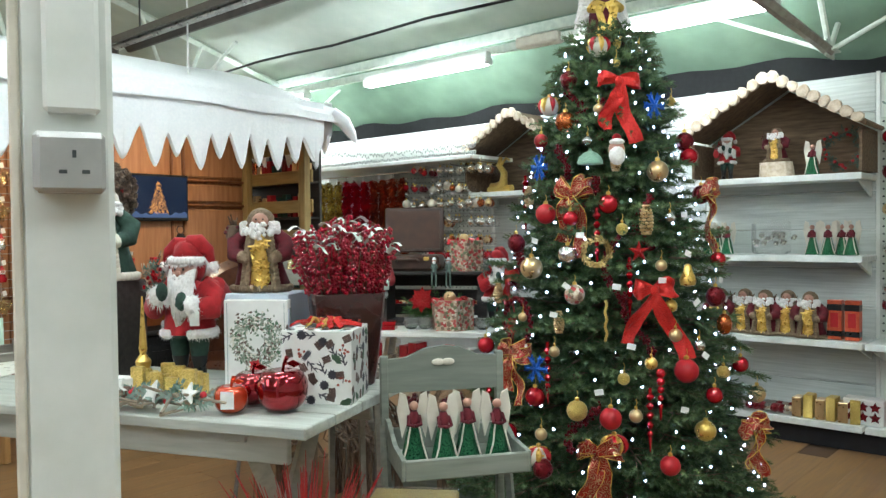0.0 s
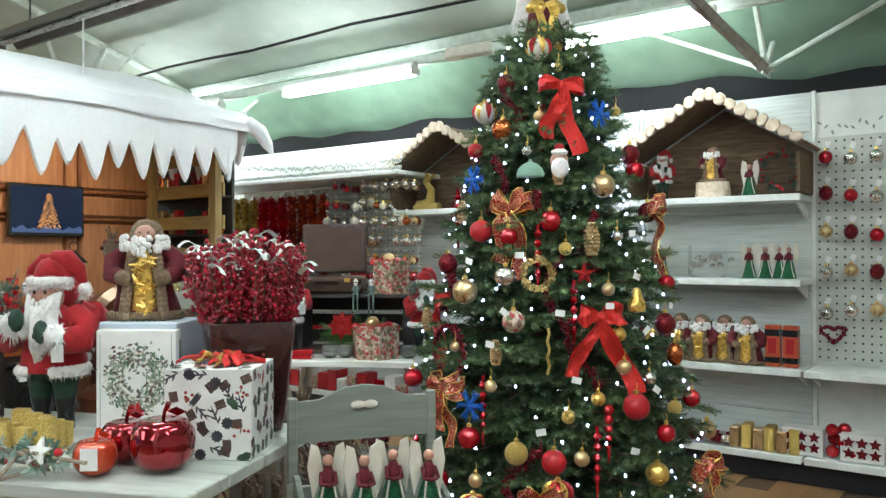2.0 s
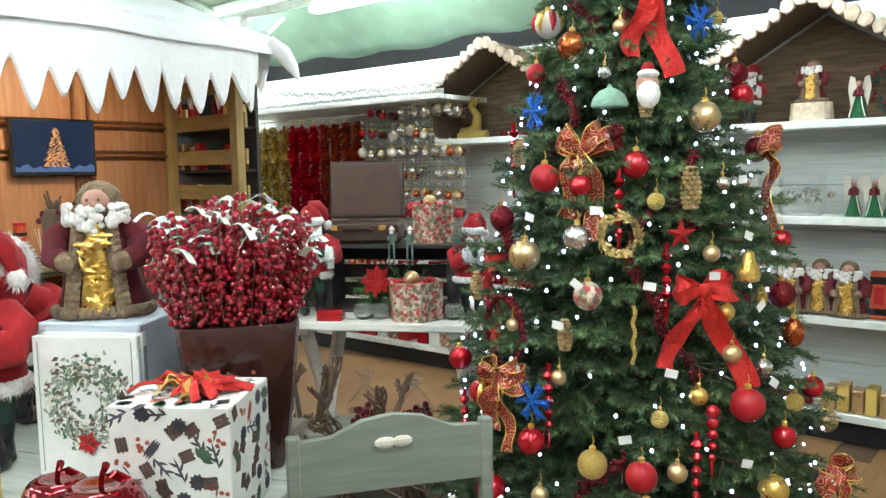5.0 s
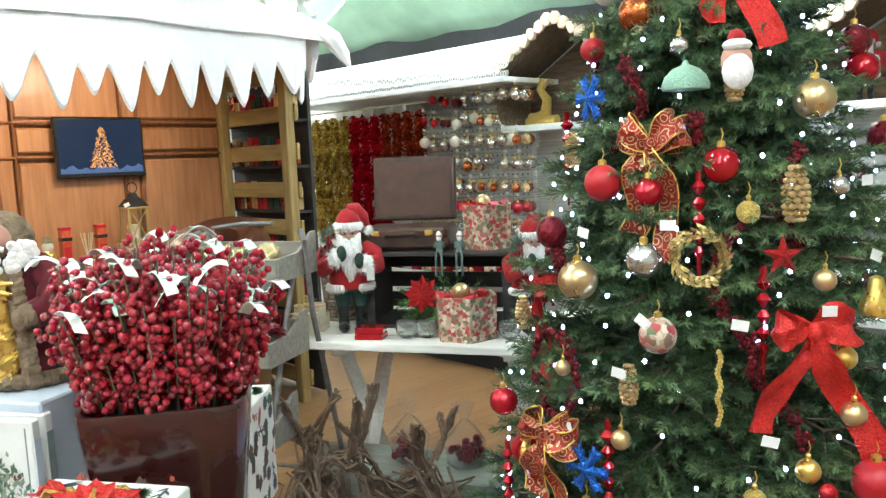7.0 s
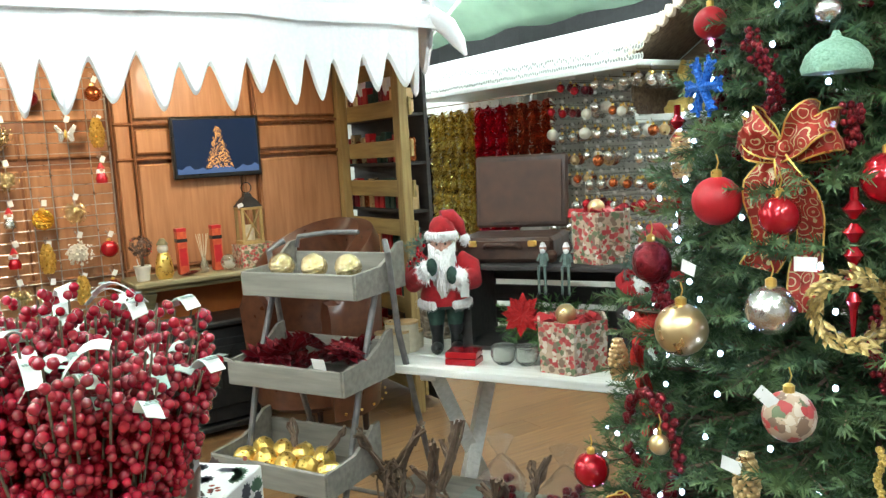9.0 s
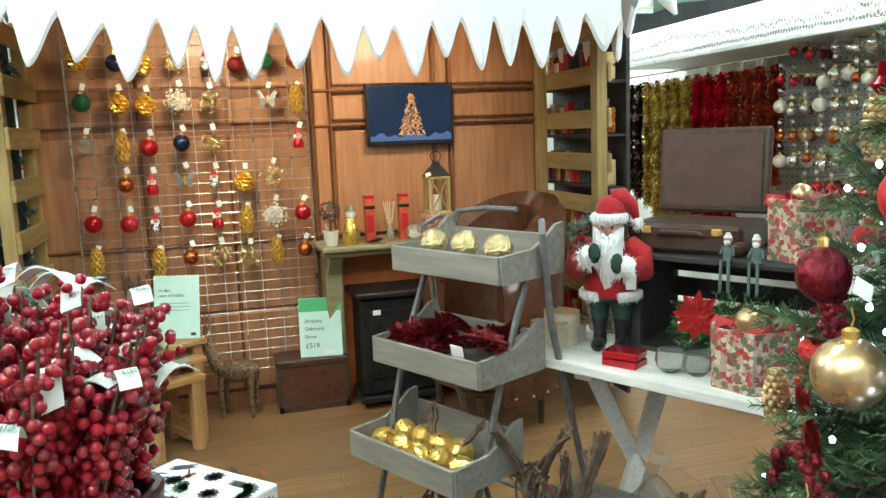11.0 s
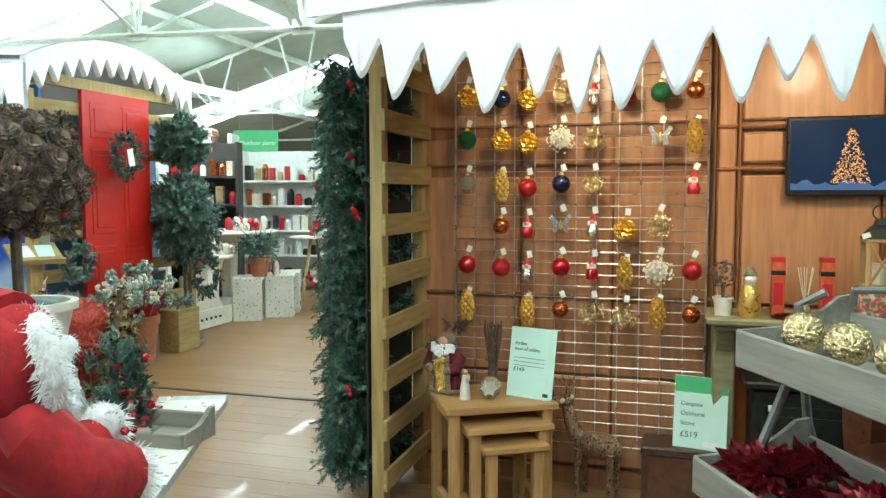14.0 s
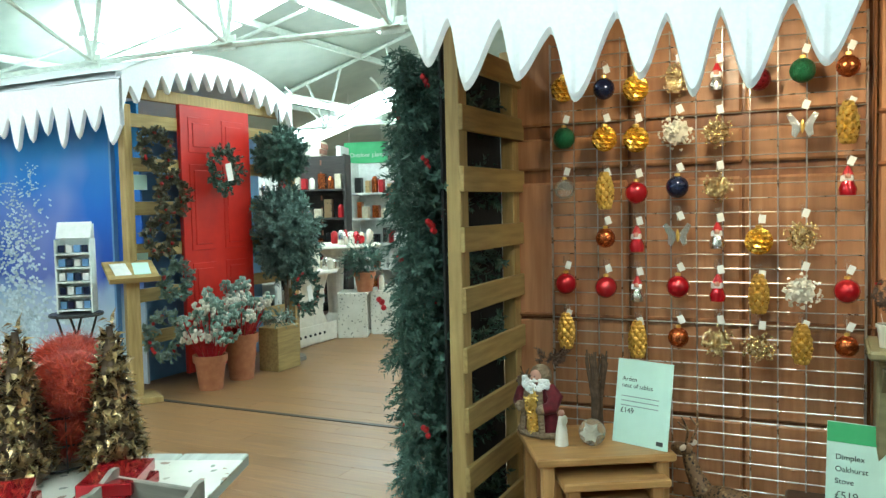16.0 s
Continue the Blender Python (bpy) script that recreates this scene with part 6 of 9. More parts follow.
for i, p in enumerate(BLUE):
    g = G()
    for k in range(6):
        a = k * math.pi / 3
        c, s = math.cos(a), math.sin(a)
        g.tube([(0, 0, 0), (.045 * c, 0, .045 * s)], [.009, .006], 6)
        for q in (.024, .036):
            for w in (-.7, .7):
                g.tube([(q * c, 0, q * s), (q * c + .018 * math.cos(a + w), 0, q * s + .018 * math.sin(a + w))], [.005, .003], 5)
    solid("snowflake_ornament", g, M_blue, "bright blue glitter snowflake ornament on the tree", "ornament", "snowflakes", m=facing(p, .05))
solid("star_ornament", star_mesh(5, .04, .016, .012), M_redg, "red glitter star ornament on the tree", "ornament", m=facing(MISC[1], .05))
g = G()
for k in range(60):
    a = 2 * math.pi * k / 60
    for j in range(4):
        b = a + rnd.uniform(-.1, .1)
        r = .045 + rnd.uniform(-.009, .009)
        q = Vector((r * math.cos(b), rnd.uniform(-.008, .008), r * math.sin(b)))
        lf = Vector((-math.sin(b + rnd.uniform(-.9, .9)), rnd.uniform(-.6, .1), math.cos(b + rnd.uniform(-.9, .9)))).normalized() * .017
        sd = lf.orthogonal().normalized() * .0045
        up = lf.cross(sd).normalized() * .0025
        g.add([q, q + lf * .5 + sd, q + lf, q + lf * .5 - sd, q + lf * .5 + up], [(0, 1, 4), (1, 2, 4), (2, 3, 4), (3, 0, 4)])
solid("wreath_ornament", g, M_leafgold, "small gold leaf wreath ornament on the tree", "ornament", m=facing(MISC[0], .05))
g = G()
for k in range(9):
    for j in range(8):
        a = j * math.pi / 4 + k * .4
        r = .017 * math.sin(math.pi * (k + 1) / 11) + .004
        g.ball(r * math.cos(a), r * math.sin(a), .05 - k * .012, .0075, 6, 1, 1, .8)
conem = g.mesh("pine_cone_ornament", M_goldm)
solid("cone_ornament", conem, None, "pale gold pine cone ornament on the tree", "ornament", "cones", m=facing(MISC[2], .045))
g = G().lathe([(.045, -.012), (.047, -.004), (.04, .014), (.026, .028), (.008, .036), (.004, .045)], 18)
solid("dome_ornament", g, M_mint, "mint green glitter dome ornament on the tree", "ornament", smooth=True, m=facing(MISC[3], .045))
g = G().use(0).ball(0, 0, 0, .03, 14, 1, .7, 1.15).use(1).ball(0, -.012, -.022, .03, 12, 1, .6, 1.2).use(1).ball(0, -.006, .028, .026, 12, 1.1, .8, .5).use(2).ball(0, 0, .04, .018, 10, 1, 1, 1.1)
solid("santa_face_ornament", g, [M_skin, M_fur, M_velvet], "white-bearded santa face ornament on the tree", "ornament", smooth=True, m=facing(MISC[4], .05))
bauble("bauble", MISC[5], .04, M_copper, "red and gold patterned glass bauble")
g = G()
for k in range(18):
    g.ball(.003 * math.sin(k), .003 * math.cos(k), -.008 * k, .0055, 6)
solid("icicle_ornament", g, M_goldg, "thin gold twisted icicle ornament on the tree", "ornament", m=facing(MISC[6], .05))
g = G()
for k in range(5):
    g.ball(0, 0, -.028 * k, .017 - .002 * k, 12)
g.tube([(0, 0, -.11), (0, 0, -.16)], [.007, .002], 8)
solid("finial_ornament", g, M_red, "red glass finial ornament on the tree", "ornament", smooth=True, m=facing(MISC[7], .05))
g = G()
for k in range(70):
    a = 2 * math.pi * k / 70
    g.ball((.075 + rnd.uniform(-.008, .008)) * math.cos(a), rnd.uniform(-.012, .012), .095 * math.sin(a), .008, 6)
solid("berry_wreath", g, M_darkred, "dark red beaded berry wreath on the tree", "ornament", m=facing((-1.02, 3.14, .88), .05))
g = G().lathe([(.004, .045), (.012, .04), (.016, .02), (.03, -.012), (.026, -.03), (.006, -.036)], 14)
solid("pear_ornament", g, M_gold, "gold glass pear ornament on the tree", "ornament", smooth=True, m=facing(MISC[9], .045))
bauble("bauble", MISC[10], .028, M_copper, "copper glass bauble hanging on the tree", 1.4)


def bow(name, p, mt, label, w=.042, size=.085, tail=.2, spread=.45, push=.05, edge=None, seed=1):
    """A crumpled ribbon bow with loops and hanging tails; edge adds a wired rim."""
    t = thing(name, label, "bow", facing(p, push), "ribbon bows")
    q = random.Random(seed)

    def band(kind, pts, wide, side):
        """Ribbon five strands wide, cupped and creased."""
        s = Vector(side).normalized()
        n = len(pts)
        pts = [Vector(c) for c in pts]
        ph = q.random() * 9
        g, rims = G(), ([], [])
        v, f = [], []
        for i, c in enumerate(pts):
            d = (pts[min(i + 1, n - 1)] - pts[max(i - 1, 0)]).normalized()
            nn = d.cross(s).normalized()
            pinch = .45 + .55 * min(1, i / 3) if kind == "tail" else .4 + .6 * math.sin(math.pi * i / (n - 1)) ** .6
            for k in range(5):
                u = k / 2 - 1
                bend = .006 * (u * u) + .005 * math.sin(u * 4 + i * .9 + ph)
                e = c + s * (u * wide / 2 * pinch) + nn * bend
                v.append(e)
                if k in (0, 4):
                    rims[k // 4].append(e)
        m = len(v)
        v += [c + Vector((0, .0015, .0006)) for c in v]
        for i in range(n - 1):
            for k in range(4):
                a = 5 * i + k
                f += [(a, a + 1, a + 6, a + 5), (m + a, m + a + 5, m + a + 6, m + a + 1)]
        ob = part(kind, g.add(v, f), mt, t, smooth=True)
        if edge:
            for r in rims:
                part("wired_edge", G().tube(r, .0016, 5), edge, ob)

    for s in (-1, 1):
        tilt = q.uniform(.1, .45)
        for layer in range(2 if edge else 1):
            pts = []
            up = tilt * .6 + .4 * layer
            reach = size * (1 - .22 * layer)
            for i in range(17):
                a = math.pi * i / 16
                x = reach * math.sin(a) ** .85
                pts.append((s * x, -.014 - .012 * layer - .024 * math.sin(2 * a) * (1 if i else 0), x * up + .006 + .008 * math.sin(a * 2 + seed)))
            band("loop", pts, w, (-s * up, .12 * s, 1))
        pts = []
        for i in range(13):
            u = i / 12
            pts.append((s * (.008 + tail * spread * u) + .012 * math.sin(u * 5 + s + seed), -.02 - .012 * math.sin(u * 7 + s), -.005 - tail * u * (1 + .14 * s)))
        band("tail", pts, w * .9, (1, -.3 * s, .25 * s))
    part("knot", G().ball(0, -.024, .006, w * .26, 12, 1, .8, 1.2, .15), mt, t, smooth=True)
    return t


M_pribbon = mat("printed_ribbon", (.46, .04, .022), (.28, .018, .012), .35, scale=60, bump=.1, metal=.2, alpha=.86)
nt = M_pribbon.node_tree
tc = nt.nodes.new("ShaderNodeTexCoord")
vo = nt.nodes.new("ShaderNodeTexVoronoi")
vo.inputs["Scale"].default_value = 42
wv = nt.nodes.new("ShaderNodeMath")
wv.operation = "MULTIPLY"
wv.inputs[1].default_value = 22
sn = nt.nodes.new("ShaderNodeMath")
sn.operation = "SINE"
gt_ = nt.nodes.new("ShaderNodeMath")
gt_.operation = "GREATER_THAN"
gt_.inputs[1].default_value = .8
mx = nt.nodes.new("ShaderNodeMix")
mx.data_type = "RGBA"
mx.inputs["B"].default_value = (.62, .48, .26, 1)
nt.links.new(tc.outputs["Object"], vo.inputs[0])
nt.links.new(vo.outputs["Distance"], wv.inputs[0])
nt.links.new(wv.outputs[0], sn.inputs[0])
nt.links.new(sn.outputs[0], gt_.inputs[0])
nt.links.new(gt_.outputs[0], mx.inputs["Factor"])
bs = nt.nodes["Principled BSDF"]
nt.links.new(bs.inputs["Base Color"].links[0].from_socket, mx.inputs["A"])
nt.links.new(mx.outputs["Result"], bs.inputs["Base Color"])
M_sparkle = mat("red_sparkle_ribbon", (.72, .04, .03), (.45, .014, .014), .32, metal=.35, scale=260, bump=.5, detail=3, big=.3)
bow("ribbon_bow", BOWS[0], M_sparkle, "large bright red glitter ribbon bow", .06, .075, .19, .22, seed=2)
bow("ribbon_bow", BOWS[1], M_sparkle, "large bright red glitter ribbon bow with splayed tails", .062, .07, .2, .5, .04, seed=3)
bow("ribbon_bow", (-1.13, 3.26, 1.04), M_sparkle, "red glitter ribbon bow with long tails", .045, .06, .26, .15, .03, seed=4)
for i, p in enumerate(PBOWS):
    bow("ribbon_bow", p, M_pribbon, "sheer red and gold printed ribbon bow", .06, .07, .2 if i < 3 else .15, .2, .045, M_gold, 5 + i)
g = G()
for i, p in enumerate(TAGS):
    solid("price_tag", G().box(0, 0, 0, .03, .0015, .02, c=.0005), M_paper, "small white price tag", "tag", "tree price tags", m=facing(p, .06, rnd.uniform(-40, 40)))
# beaded berry strands, petal balls, cones and finials among the branches
def strand(p, n, sway, drop, seed):
    q = random.Random(seed)
    d = outward(p)
    sd = Vector((-d.y, d.x, 0))
    g = G()
    for k in range(n):
        u = k / n
        c = Vector(p) + d * (.03 + .012 * math.sin(u * 9)) + sd * sway * math.sin(u * 4 + seed) + Vector((0, 0, -drop * u))
        for j in range(3):
            g.ball(c.x + q.gauss(0, .007), c.y + q.gauss(0, .007), c.z + q.gauss(0, .005), q.uniform(.004, .0065), 7)
    ob = solid("bead_strand", g, M_darkred, "strand of dark red berry beads in the branches", "garland", "bead strands", smooth=True)
    ob["kind"] = "stuff"


for i, (a, zt, sw, dr) in enumerate(((-.2, 1.55, .04, .2), (.25, 1.42, .05, .18), (-.75, 1.6, .03, .22), (.6, 1.2, .04, .24), (.75, 1.0, .05, .22), (-.1, 1.78, .03, .14), (.45, 1.72, .03, .15), (-.55, 1.15, .04, .14), (.35, .62, .05, .16), (.95, 1.35, .04, .2))):
    q = tree_r(zt)
    strand((TX + q * math.sin(a), TY - q * math.cos(a), zt), 46, sw, dr, i)
for i, (a, zt) in enumerate(((-.62, 1.72), (-.3, .72), (.1, .44), (.55, .5), (.35, 1.93))):
    q = tree_r(zt) + .02
    p = (TX + q * math.sin(a), TY - q * math.cos(a), zt)
    t = thing("bauble", "red and white glass bauble with gold petals", "bauble", facing(p, .03), "tree baubles")
    part("ball", G().ball(0, 0, 0, .038, 20), M_red if i % 2 else M_cream, t, smooth=True)
    for k in range(6):
        b = k * math.pi / 3
        pts = [(.0385 * math.sin(u) * math.cos(b), .0385 * math.sin(u) * math.sin(b), .0385 * math.cos(u)) for u in [.2 + .28 * j for j in range(8)]]
        part("petal", G().tube(pts, [.002, .005, .009, .011, .011, .009, .005, .002], 6), M_gold if k % 2 else M_redm, t)
    part("cap", G().lathe([(.009, .036), (.009, .047), (.004, .051)], 10), M_gold, t)
for i, (a, zt) in enumerate(((-.5, 1.36), (-.72, .98), (.15, .9), (.62, 1.48))):
    q = tree_r(zt) + .02
    p = (TX + q * math.sin(a), TY - q * math.cos(a), zt)
    solid("cone_ornament", conem, None, "pale gold pine cone ornament on the tree", "ornament", "cones", m=facing(p, .03) @ Matrix.Scale(.75, 4))
fin = G()
for k in range(5):
    fin.lathe([(.005, -.032 * k + .012), (.016 - .0012 * k, -.032 * k), (.005, -.032 * k - .014)], 14)
fin.tube([(0, 0, -.13), (0, 0, -.19)], [.007, .002], 8).tube([(0, 0, .01), (0, 0, .03)], .006, 8)
fin = fin.mesh("finial_ornament", M_red, True)
for i, (a, zt) in enumerate(((.42, 1.28), (.08, .8), (-.5, .68), (.78, .66), (-.78, 1.42), (.7, 1.1))):
    q = tree_r(zt) + .02
    p = (TX + q * math.sin(a), TY - q * math.cos(a), zt)
    solid("finial_ornament", fin, None, "red glass finial ornament on the tree", "ornament", "finials", m=facing(p, .03))
# tree topper angel
g = G().use(0).lathe([(.0, 0), (.085, .0), (.07, .06), (.045, .14), (.034, .18), (.012, .2)], 22, wob=.25).use(1).ball(0, -.005, .225, .03, 14)
rr = random.Random(17)
for k in range(60):
    a, b = rr.uniform(-2.2, 2.2), rr.uniform(-.3, 1.4)
    g.use(2).ball(.032 * math.sin(a) * math.cos(b), .006 + .03 * math.cos(a) * math.cos(b), .228 + .03 * math.sin(b), .01, 6)
for s in (-1, 1):
    g.use(3).ribbon([(s * .01, -.05, .17), (s * .03, -.07, .13), (s * .015, -.085, .07), (s * .04, -.09, .01), (s * .025, -.095, -.04)], .035, (1, -.3 * s, .3 * s), .0015)
    g.use(3).tube([(s * .03, -.02, .175), (s * .055, -.045, .145), (s * .015, -.065, .135)], [.018, .02, .013], 10)
    for k in range(9):
        u = k / 8
        g.use(4).tube([(s * .02, .03, .15 + .01 * k), (s * (.07 + .035 * u), .035, .13 + .15 * u), (s * (.1 + .012 * math.sin(k)), .03, .06 + .19 * u)], [.012, .014, .005], 7)
solid("tree_topper", g, [M_burg, M_skin, M_cream, M_gold, M_fur], "angel tree topper in burgundy and gold with white wings", "tree topper", smooth=True, m=pose(TX + .0, TY - .02, 1.96, 0, 0, 40))

# ---------- display table goods ----------
TB = 22.0
M_pgreen = mat("print_green", (.1, .18, .11), (.06, .12, .07), .6, scale=60, bump=0)
M_pbrown = mat("print_brown", (.16, .1, .08), (.09, .06, .05), .6, scale=80, bump=0)
M_pgrey = mat("print_charcoal", (.09, .09, .11), (.05, .05, .06), .6, scale=60, bump=0)
M_pred = mat("print_cinnamon", (.42, .1, .06), (.3, .06, .04), .6, scale=60, bump=0)
PRINTS = [M_pgreen, M_pbrown, M_pgrey, M_pred]


def botanical(w, h, seed):
    """Printed cones, sticks, sprigs, stars and berries on an upright face."""
    q = random.Random(seed)
    g = G()
    nx, nz = max(4, round(w / .031)), max(4, round(h / .031))

    def leaf(x, z, a, l, wd, slot):
        l, wd = l * 1.25, wd * 1.35
        c, s_ = math.cos(a), math.sin(a)
        p = [(0, 0), (l * .3, wd), (l * .7, wd * .8), (l, 0), (l * .7, -wd * .8), (l * .3, -wd)]
        g.use(slot).add([(x + u * c - v * s_, 0, z + u * s_ + v * c) for u, v in p], [tuple(range(6))])
    for i in range(nx):
        for j in range(nz):
            x = -w / 2 + w * (i + .5 + q.uniform(-.18, .18)) / nx
            z = h * (j + .5 + q.uniform(-.3, .3)) / nz
            a = q.uniform(0, 6.28)
            kind = q.choice((0, 1, 2, 2, 3, 3, 4, 5))
            if kind == 0:
                for k in range(10):
                    leaf(x, z, k * .628, .011, .003, 2)
            elif kind == 1:
                for k in range(-1, 2):
                    leaf(x + k * .004 * math.sin(a), z - k * .004 * math.cos(a), a, .03, .0022, 3 if j % 2 else 2)
            elif kind == 2:
                for k in range(7):
                    leaf(x, z, a + (k - 3) * .38, .016, .0032, 0)
            elif kind == 3:
                for k in range(5):
                    for m_ in (-1, 0, 1):
                        leaf(x + .004 * k * math.cos(a) - .004 * m_ * math.sin(a), z + .004 * k * math.sin(a) + .004 * m_ * math.cos(a), a + m_ * .5, .007, .0026, 1)
            elif kind == 4:
                leaf(x - .015 * math.cos(a), z - .015 * math.sin(a), a, .036, .0016, 2)
                for k in range(4):
                    leaf(x + (.008 * k - .012) * math.cos(a), z + (.008 * k - .012) * math.sin(a), a + (.7 if k % 2 else -.7), .013, .0016, 2)
            else:
                for k in range(6):
                    leaf(x + q.gauss(0, .007), z + q.gauss(0, .007), a, .006, .003, 3)
                leaf(x, z, a, .018, .001, 1)
    return g


def botanical_box(p, rz, w, d, h, label):
    t = thing("gift_carton", label, "gift box", pose(*p, 0, 0, rz), "printed gift boxes")
    body = part("body", G().box(0, 0, h / 2, w, d, h, c=.002), M_paper, t)
    for k, (wd, off) in enumerate(((w, d), (d, w), (w, d), (d, w))):
        part("print", botanical(wd - .012, h - .01, 3 + k).mesh("print", PRINTS), None, body, "printed cones, twigs and leaves", m=pose(0, 0, 0, 0, 0, 90 * k) @ pose(0, -off / 2 - .0006, .005))["kind"] = "stuff"
    part("print", botanical(w - .012, d - .01, 9).mesh("print", PRINTS), None, body, "printed cones, twigs and leaves", m=pose(0, -d / 2, h + .0006, -90, 0, 0))["kind"] = "stuff"
    return t


t = botanical_box((-.9, 2.05, .79), 33, .185, .17, .19, "white gift box printed with cones and leaves")
rnd = random.Random(14)
rb_ = part("bow", flower_mesh(.055, 6, M_sparkle, 7, 2), None, t, "red glitter fabric flower bow", m=pose(.03, -.01, .198, 8, 10, 0))
part("centre", G().ball(.03, -.01, .206, .009, 10), M_gold, t)
for k in range(16):
    a = k * 2.4 + .3
    r1 = rnd.uniform(.05, .1)
    pts = [(r1 * u * math.cos(a), r1 * .75 * u * math.sin(a), .193 + rnd.uniform(.006, .022) * math.sin(u * 3.0)) for u in (0, .2, .4, .6, .8, 1)]
    part("ribbon", G().ribbon(pts, .014, (-math.sin(a), math.cos(a), .5)), M_goldg if k % 3 == 0 else M_sparkle, t, "gold and red ribbon")
botanical_box((-1.174, 2.355, .79), 43, .17, .16, .19, "white printed gift box standing behind the pot")
t = thing("small_stool", "grey wooden stool behind the display table", "stool", pose(-1.174, 2.355, 0, 0, 0, 22))
part("top", G().box(0, 0, .778, .2, .15, .024, c=.004), M_grey, t)
for sx in (-.08, .08):
    for sy in (-.055, .055):
        part("leg", G().tube([(sx, sy, .77), (sx * 1.15, sy * 1.15, 0)], .012, 4), M_grey, t)


M_apple = mat("red_mirror_glass", (.34, .004, .014), (.26, .003, .01), .05, metal=.85, scale=4, bump=0, coat=1.0, big=.1)


def apple(p, r, label, mt=M_apple):
    t = thing("glass_apple", label, "ornament", pose(*p), "glass fruit")
    prof = [(r * (.03 + .97 * math.sin(u) ** .8), r * (.9 - .92 * math.cos(u)) - r * .14 * math.exp(-((u - 3.1416) / .45) ** 2) * 1.6 + r * .1 * math.exp(-(u / .4) ** 2)) for u in [.02 + 3.1 * i / 22 for i in range(23)]]
    part("fruit", G().lathe(prof, 32), mt, t, smooth=True)
    part("stalk", G().tube([(0, 0, r * 1.5), (r * .1, 0, r * 1.9), (r * .3, 0, r * 2.15)], [.004, .004, .006], 6), mt, t)
    part("leaf", G().prism([(0, 0), (r * .35, r * .16), (r * .7, 0), (r * .35, -r * .16)], .003, pose(r * .2, 0, r * 1.9, 20, 0, 20)), mt, t)
    return t


apple((-.865, 1.88, .79), .063, "shiny red glass apple ornament")
apple((-.985, 1.875, .79), .052, "shiny red glass apple ornament behind the pear")
t = apple((-.945, 1.785, .79), .042, "amber and red glass pear with a price tag", mat("amber_red_glass", (.62, .1, .02), (.5, .03, .015), .07, metal=.5, scale=3, bump=0, coat=.6, big=.3))
part("tag", G().box(.028, -.03, .04, .032, .002, .042, rz=40), M_paper, t)
# boxed wreath pictures with a figure on top
M_palebox = mat("pale_blue_print_card", (.62, .68, .74), (.5, .57, .66), .5, scale=6, bump=0)
carton("boxed_set", (-1.24, 2.11, .79), (.2, .17, .265), TB + 8, M_palebox, "tall white and pale blue boxed ornament set", .003)
for k in range(5):
    t = thing("gift_book", "white boxed picture set with a wreath" if k == 0 else "thin white boxed picture set", "box", pose(-1.20 - .02 * k + .03, 2.02 + .022 * k, .79, 0, 0, TB + 12), "picture boxes")
    body = part("carton", G().box(0, 0, .125, .19, .016, .25, c=.002), M_paper, t)
    part("edge_band", G().box(.0955, 0, .125, .0012, .012, .2), M_inkg if k % 2 else M_palebox, body)
    if k:
        continue
    rr = random.Random(31)
    g = G()
    for j in range(1100):
        a = rr.random() * 6.28
        q = rr.gauss(.057, .013)
        l, wd, b = rr.uniform(.008, .016), rr.uniform(.0022, .004), a + 1.57 + rr.gauss(0, .8)
        c = Vector((q * math.cos(a), -.0088 - .0004 * rr.random(), .135 + q * math.sin(a)))
        e, f_ = Vector((math.cos(b), 0, math.sin(b))) * l, Vector((-math.sin(b), 0, math.cos(b))) * wd
        g.use(rr.choice((0, 0, 0, 1, 2, 3, 4))).add([c, c + e * .4 + f_, c + e, c + e * .4 - f_], [(0, 1, 2, 3)])
    part("wreath_print", g, [mat("print_sage", (.3, .34, .27), (.18, .22, .17), .6, bump=0), M_pgreen, M_pbrown, M_cream, M_paper], body, "printed frosted green wreath")["kind"] = "stuff"
    part("bow_print", flower_mesh(.024, 5, M_redm, 4, 2), None, body, "red bow under the wreath", m=pose(0, -.009, .062, 90, 0, 0))
    for sx in (-1, 1):
        part("border_line", G().box(sx * .085, -.0086, .125, .0015, .001, .232), M_inkg, body)
place("father_christmas_figure", FATHER, (-1.255, 2.1, 1.056), TB + 28, "father christmas figure in burgundy robe with gold front", "figure", "", 1.0)
place("santa_doll", SANTA, (-1.36, 1.92, .79), TB + 10, "large santa doll in red coat with white fur trim", "santa doll", "santa dolls", 1.02)
rr = random.Random(31)
g = G()
for i in range(60):
    c = Vector((-.02 + rr.gauss(0, .016), -.115 + rr.gauss(0, .016), .26 + rr.uniform(-.04, .09)))
    sprig(g, c, Vector((rr.gauss(0, .6), rr.gauss(0, .6), 1)), .03, 16, .016, rr, .0022)
for i in range(10):
    g.use(1).ball(-.03 + rr.gauss(0, .02), -.12 + rr.gauss(0, .02), .23 + .012 * i, .006, 8)
g.use(2).ball(-.055, -.105, .2, .036, 12, wob=.2)
fluff(g, (-.055, -.105, .2), .036, 700, rr, 2)
g.use(3).tube([(-.07, .0, .26), (-.1, -.04, .22), (-.06, -.1, .2)], [.052, .05, .042], 12)
g.use(3).ball(0, .012, .338, .06, 20, .95, 1, 1.12, .03)
g.use(3).tube([(0, .04, .385), (.01, .085, .37), (.015, .1, .32)], [.04, .028, .012], 12)
for i in range(40):
    a = 2 * math.pi * i / 40
    c = (.05 * math.cos(a), -.03 + .012 * math.sin(a), .332 + .06 * math.sin(a))
    g.use(2).ball(*c, .017, 7, wob=.2)
    fluff(g, c, .022, 90, rr, 2)
me = SANTA.copy()
full = G()
kept = [p for p in me.polygons if p.material_index < 5]
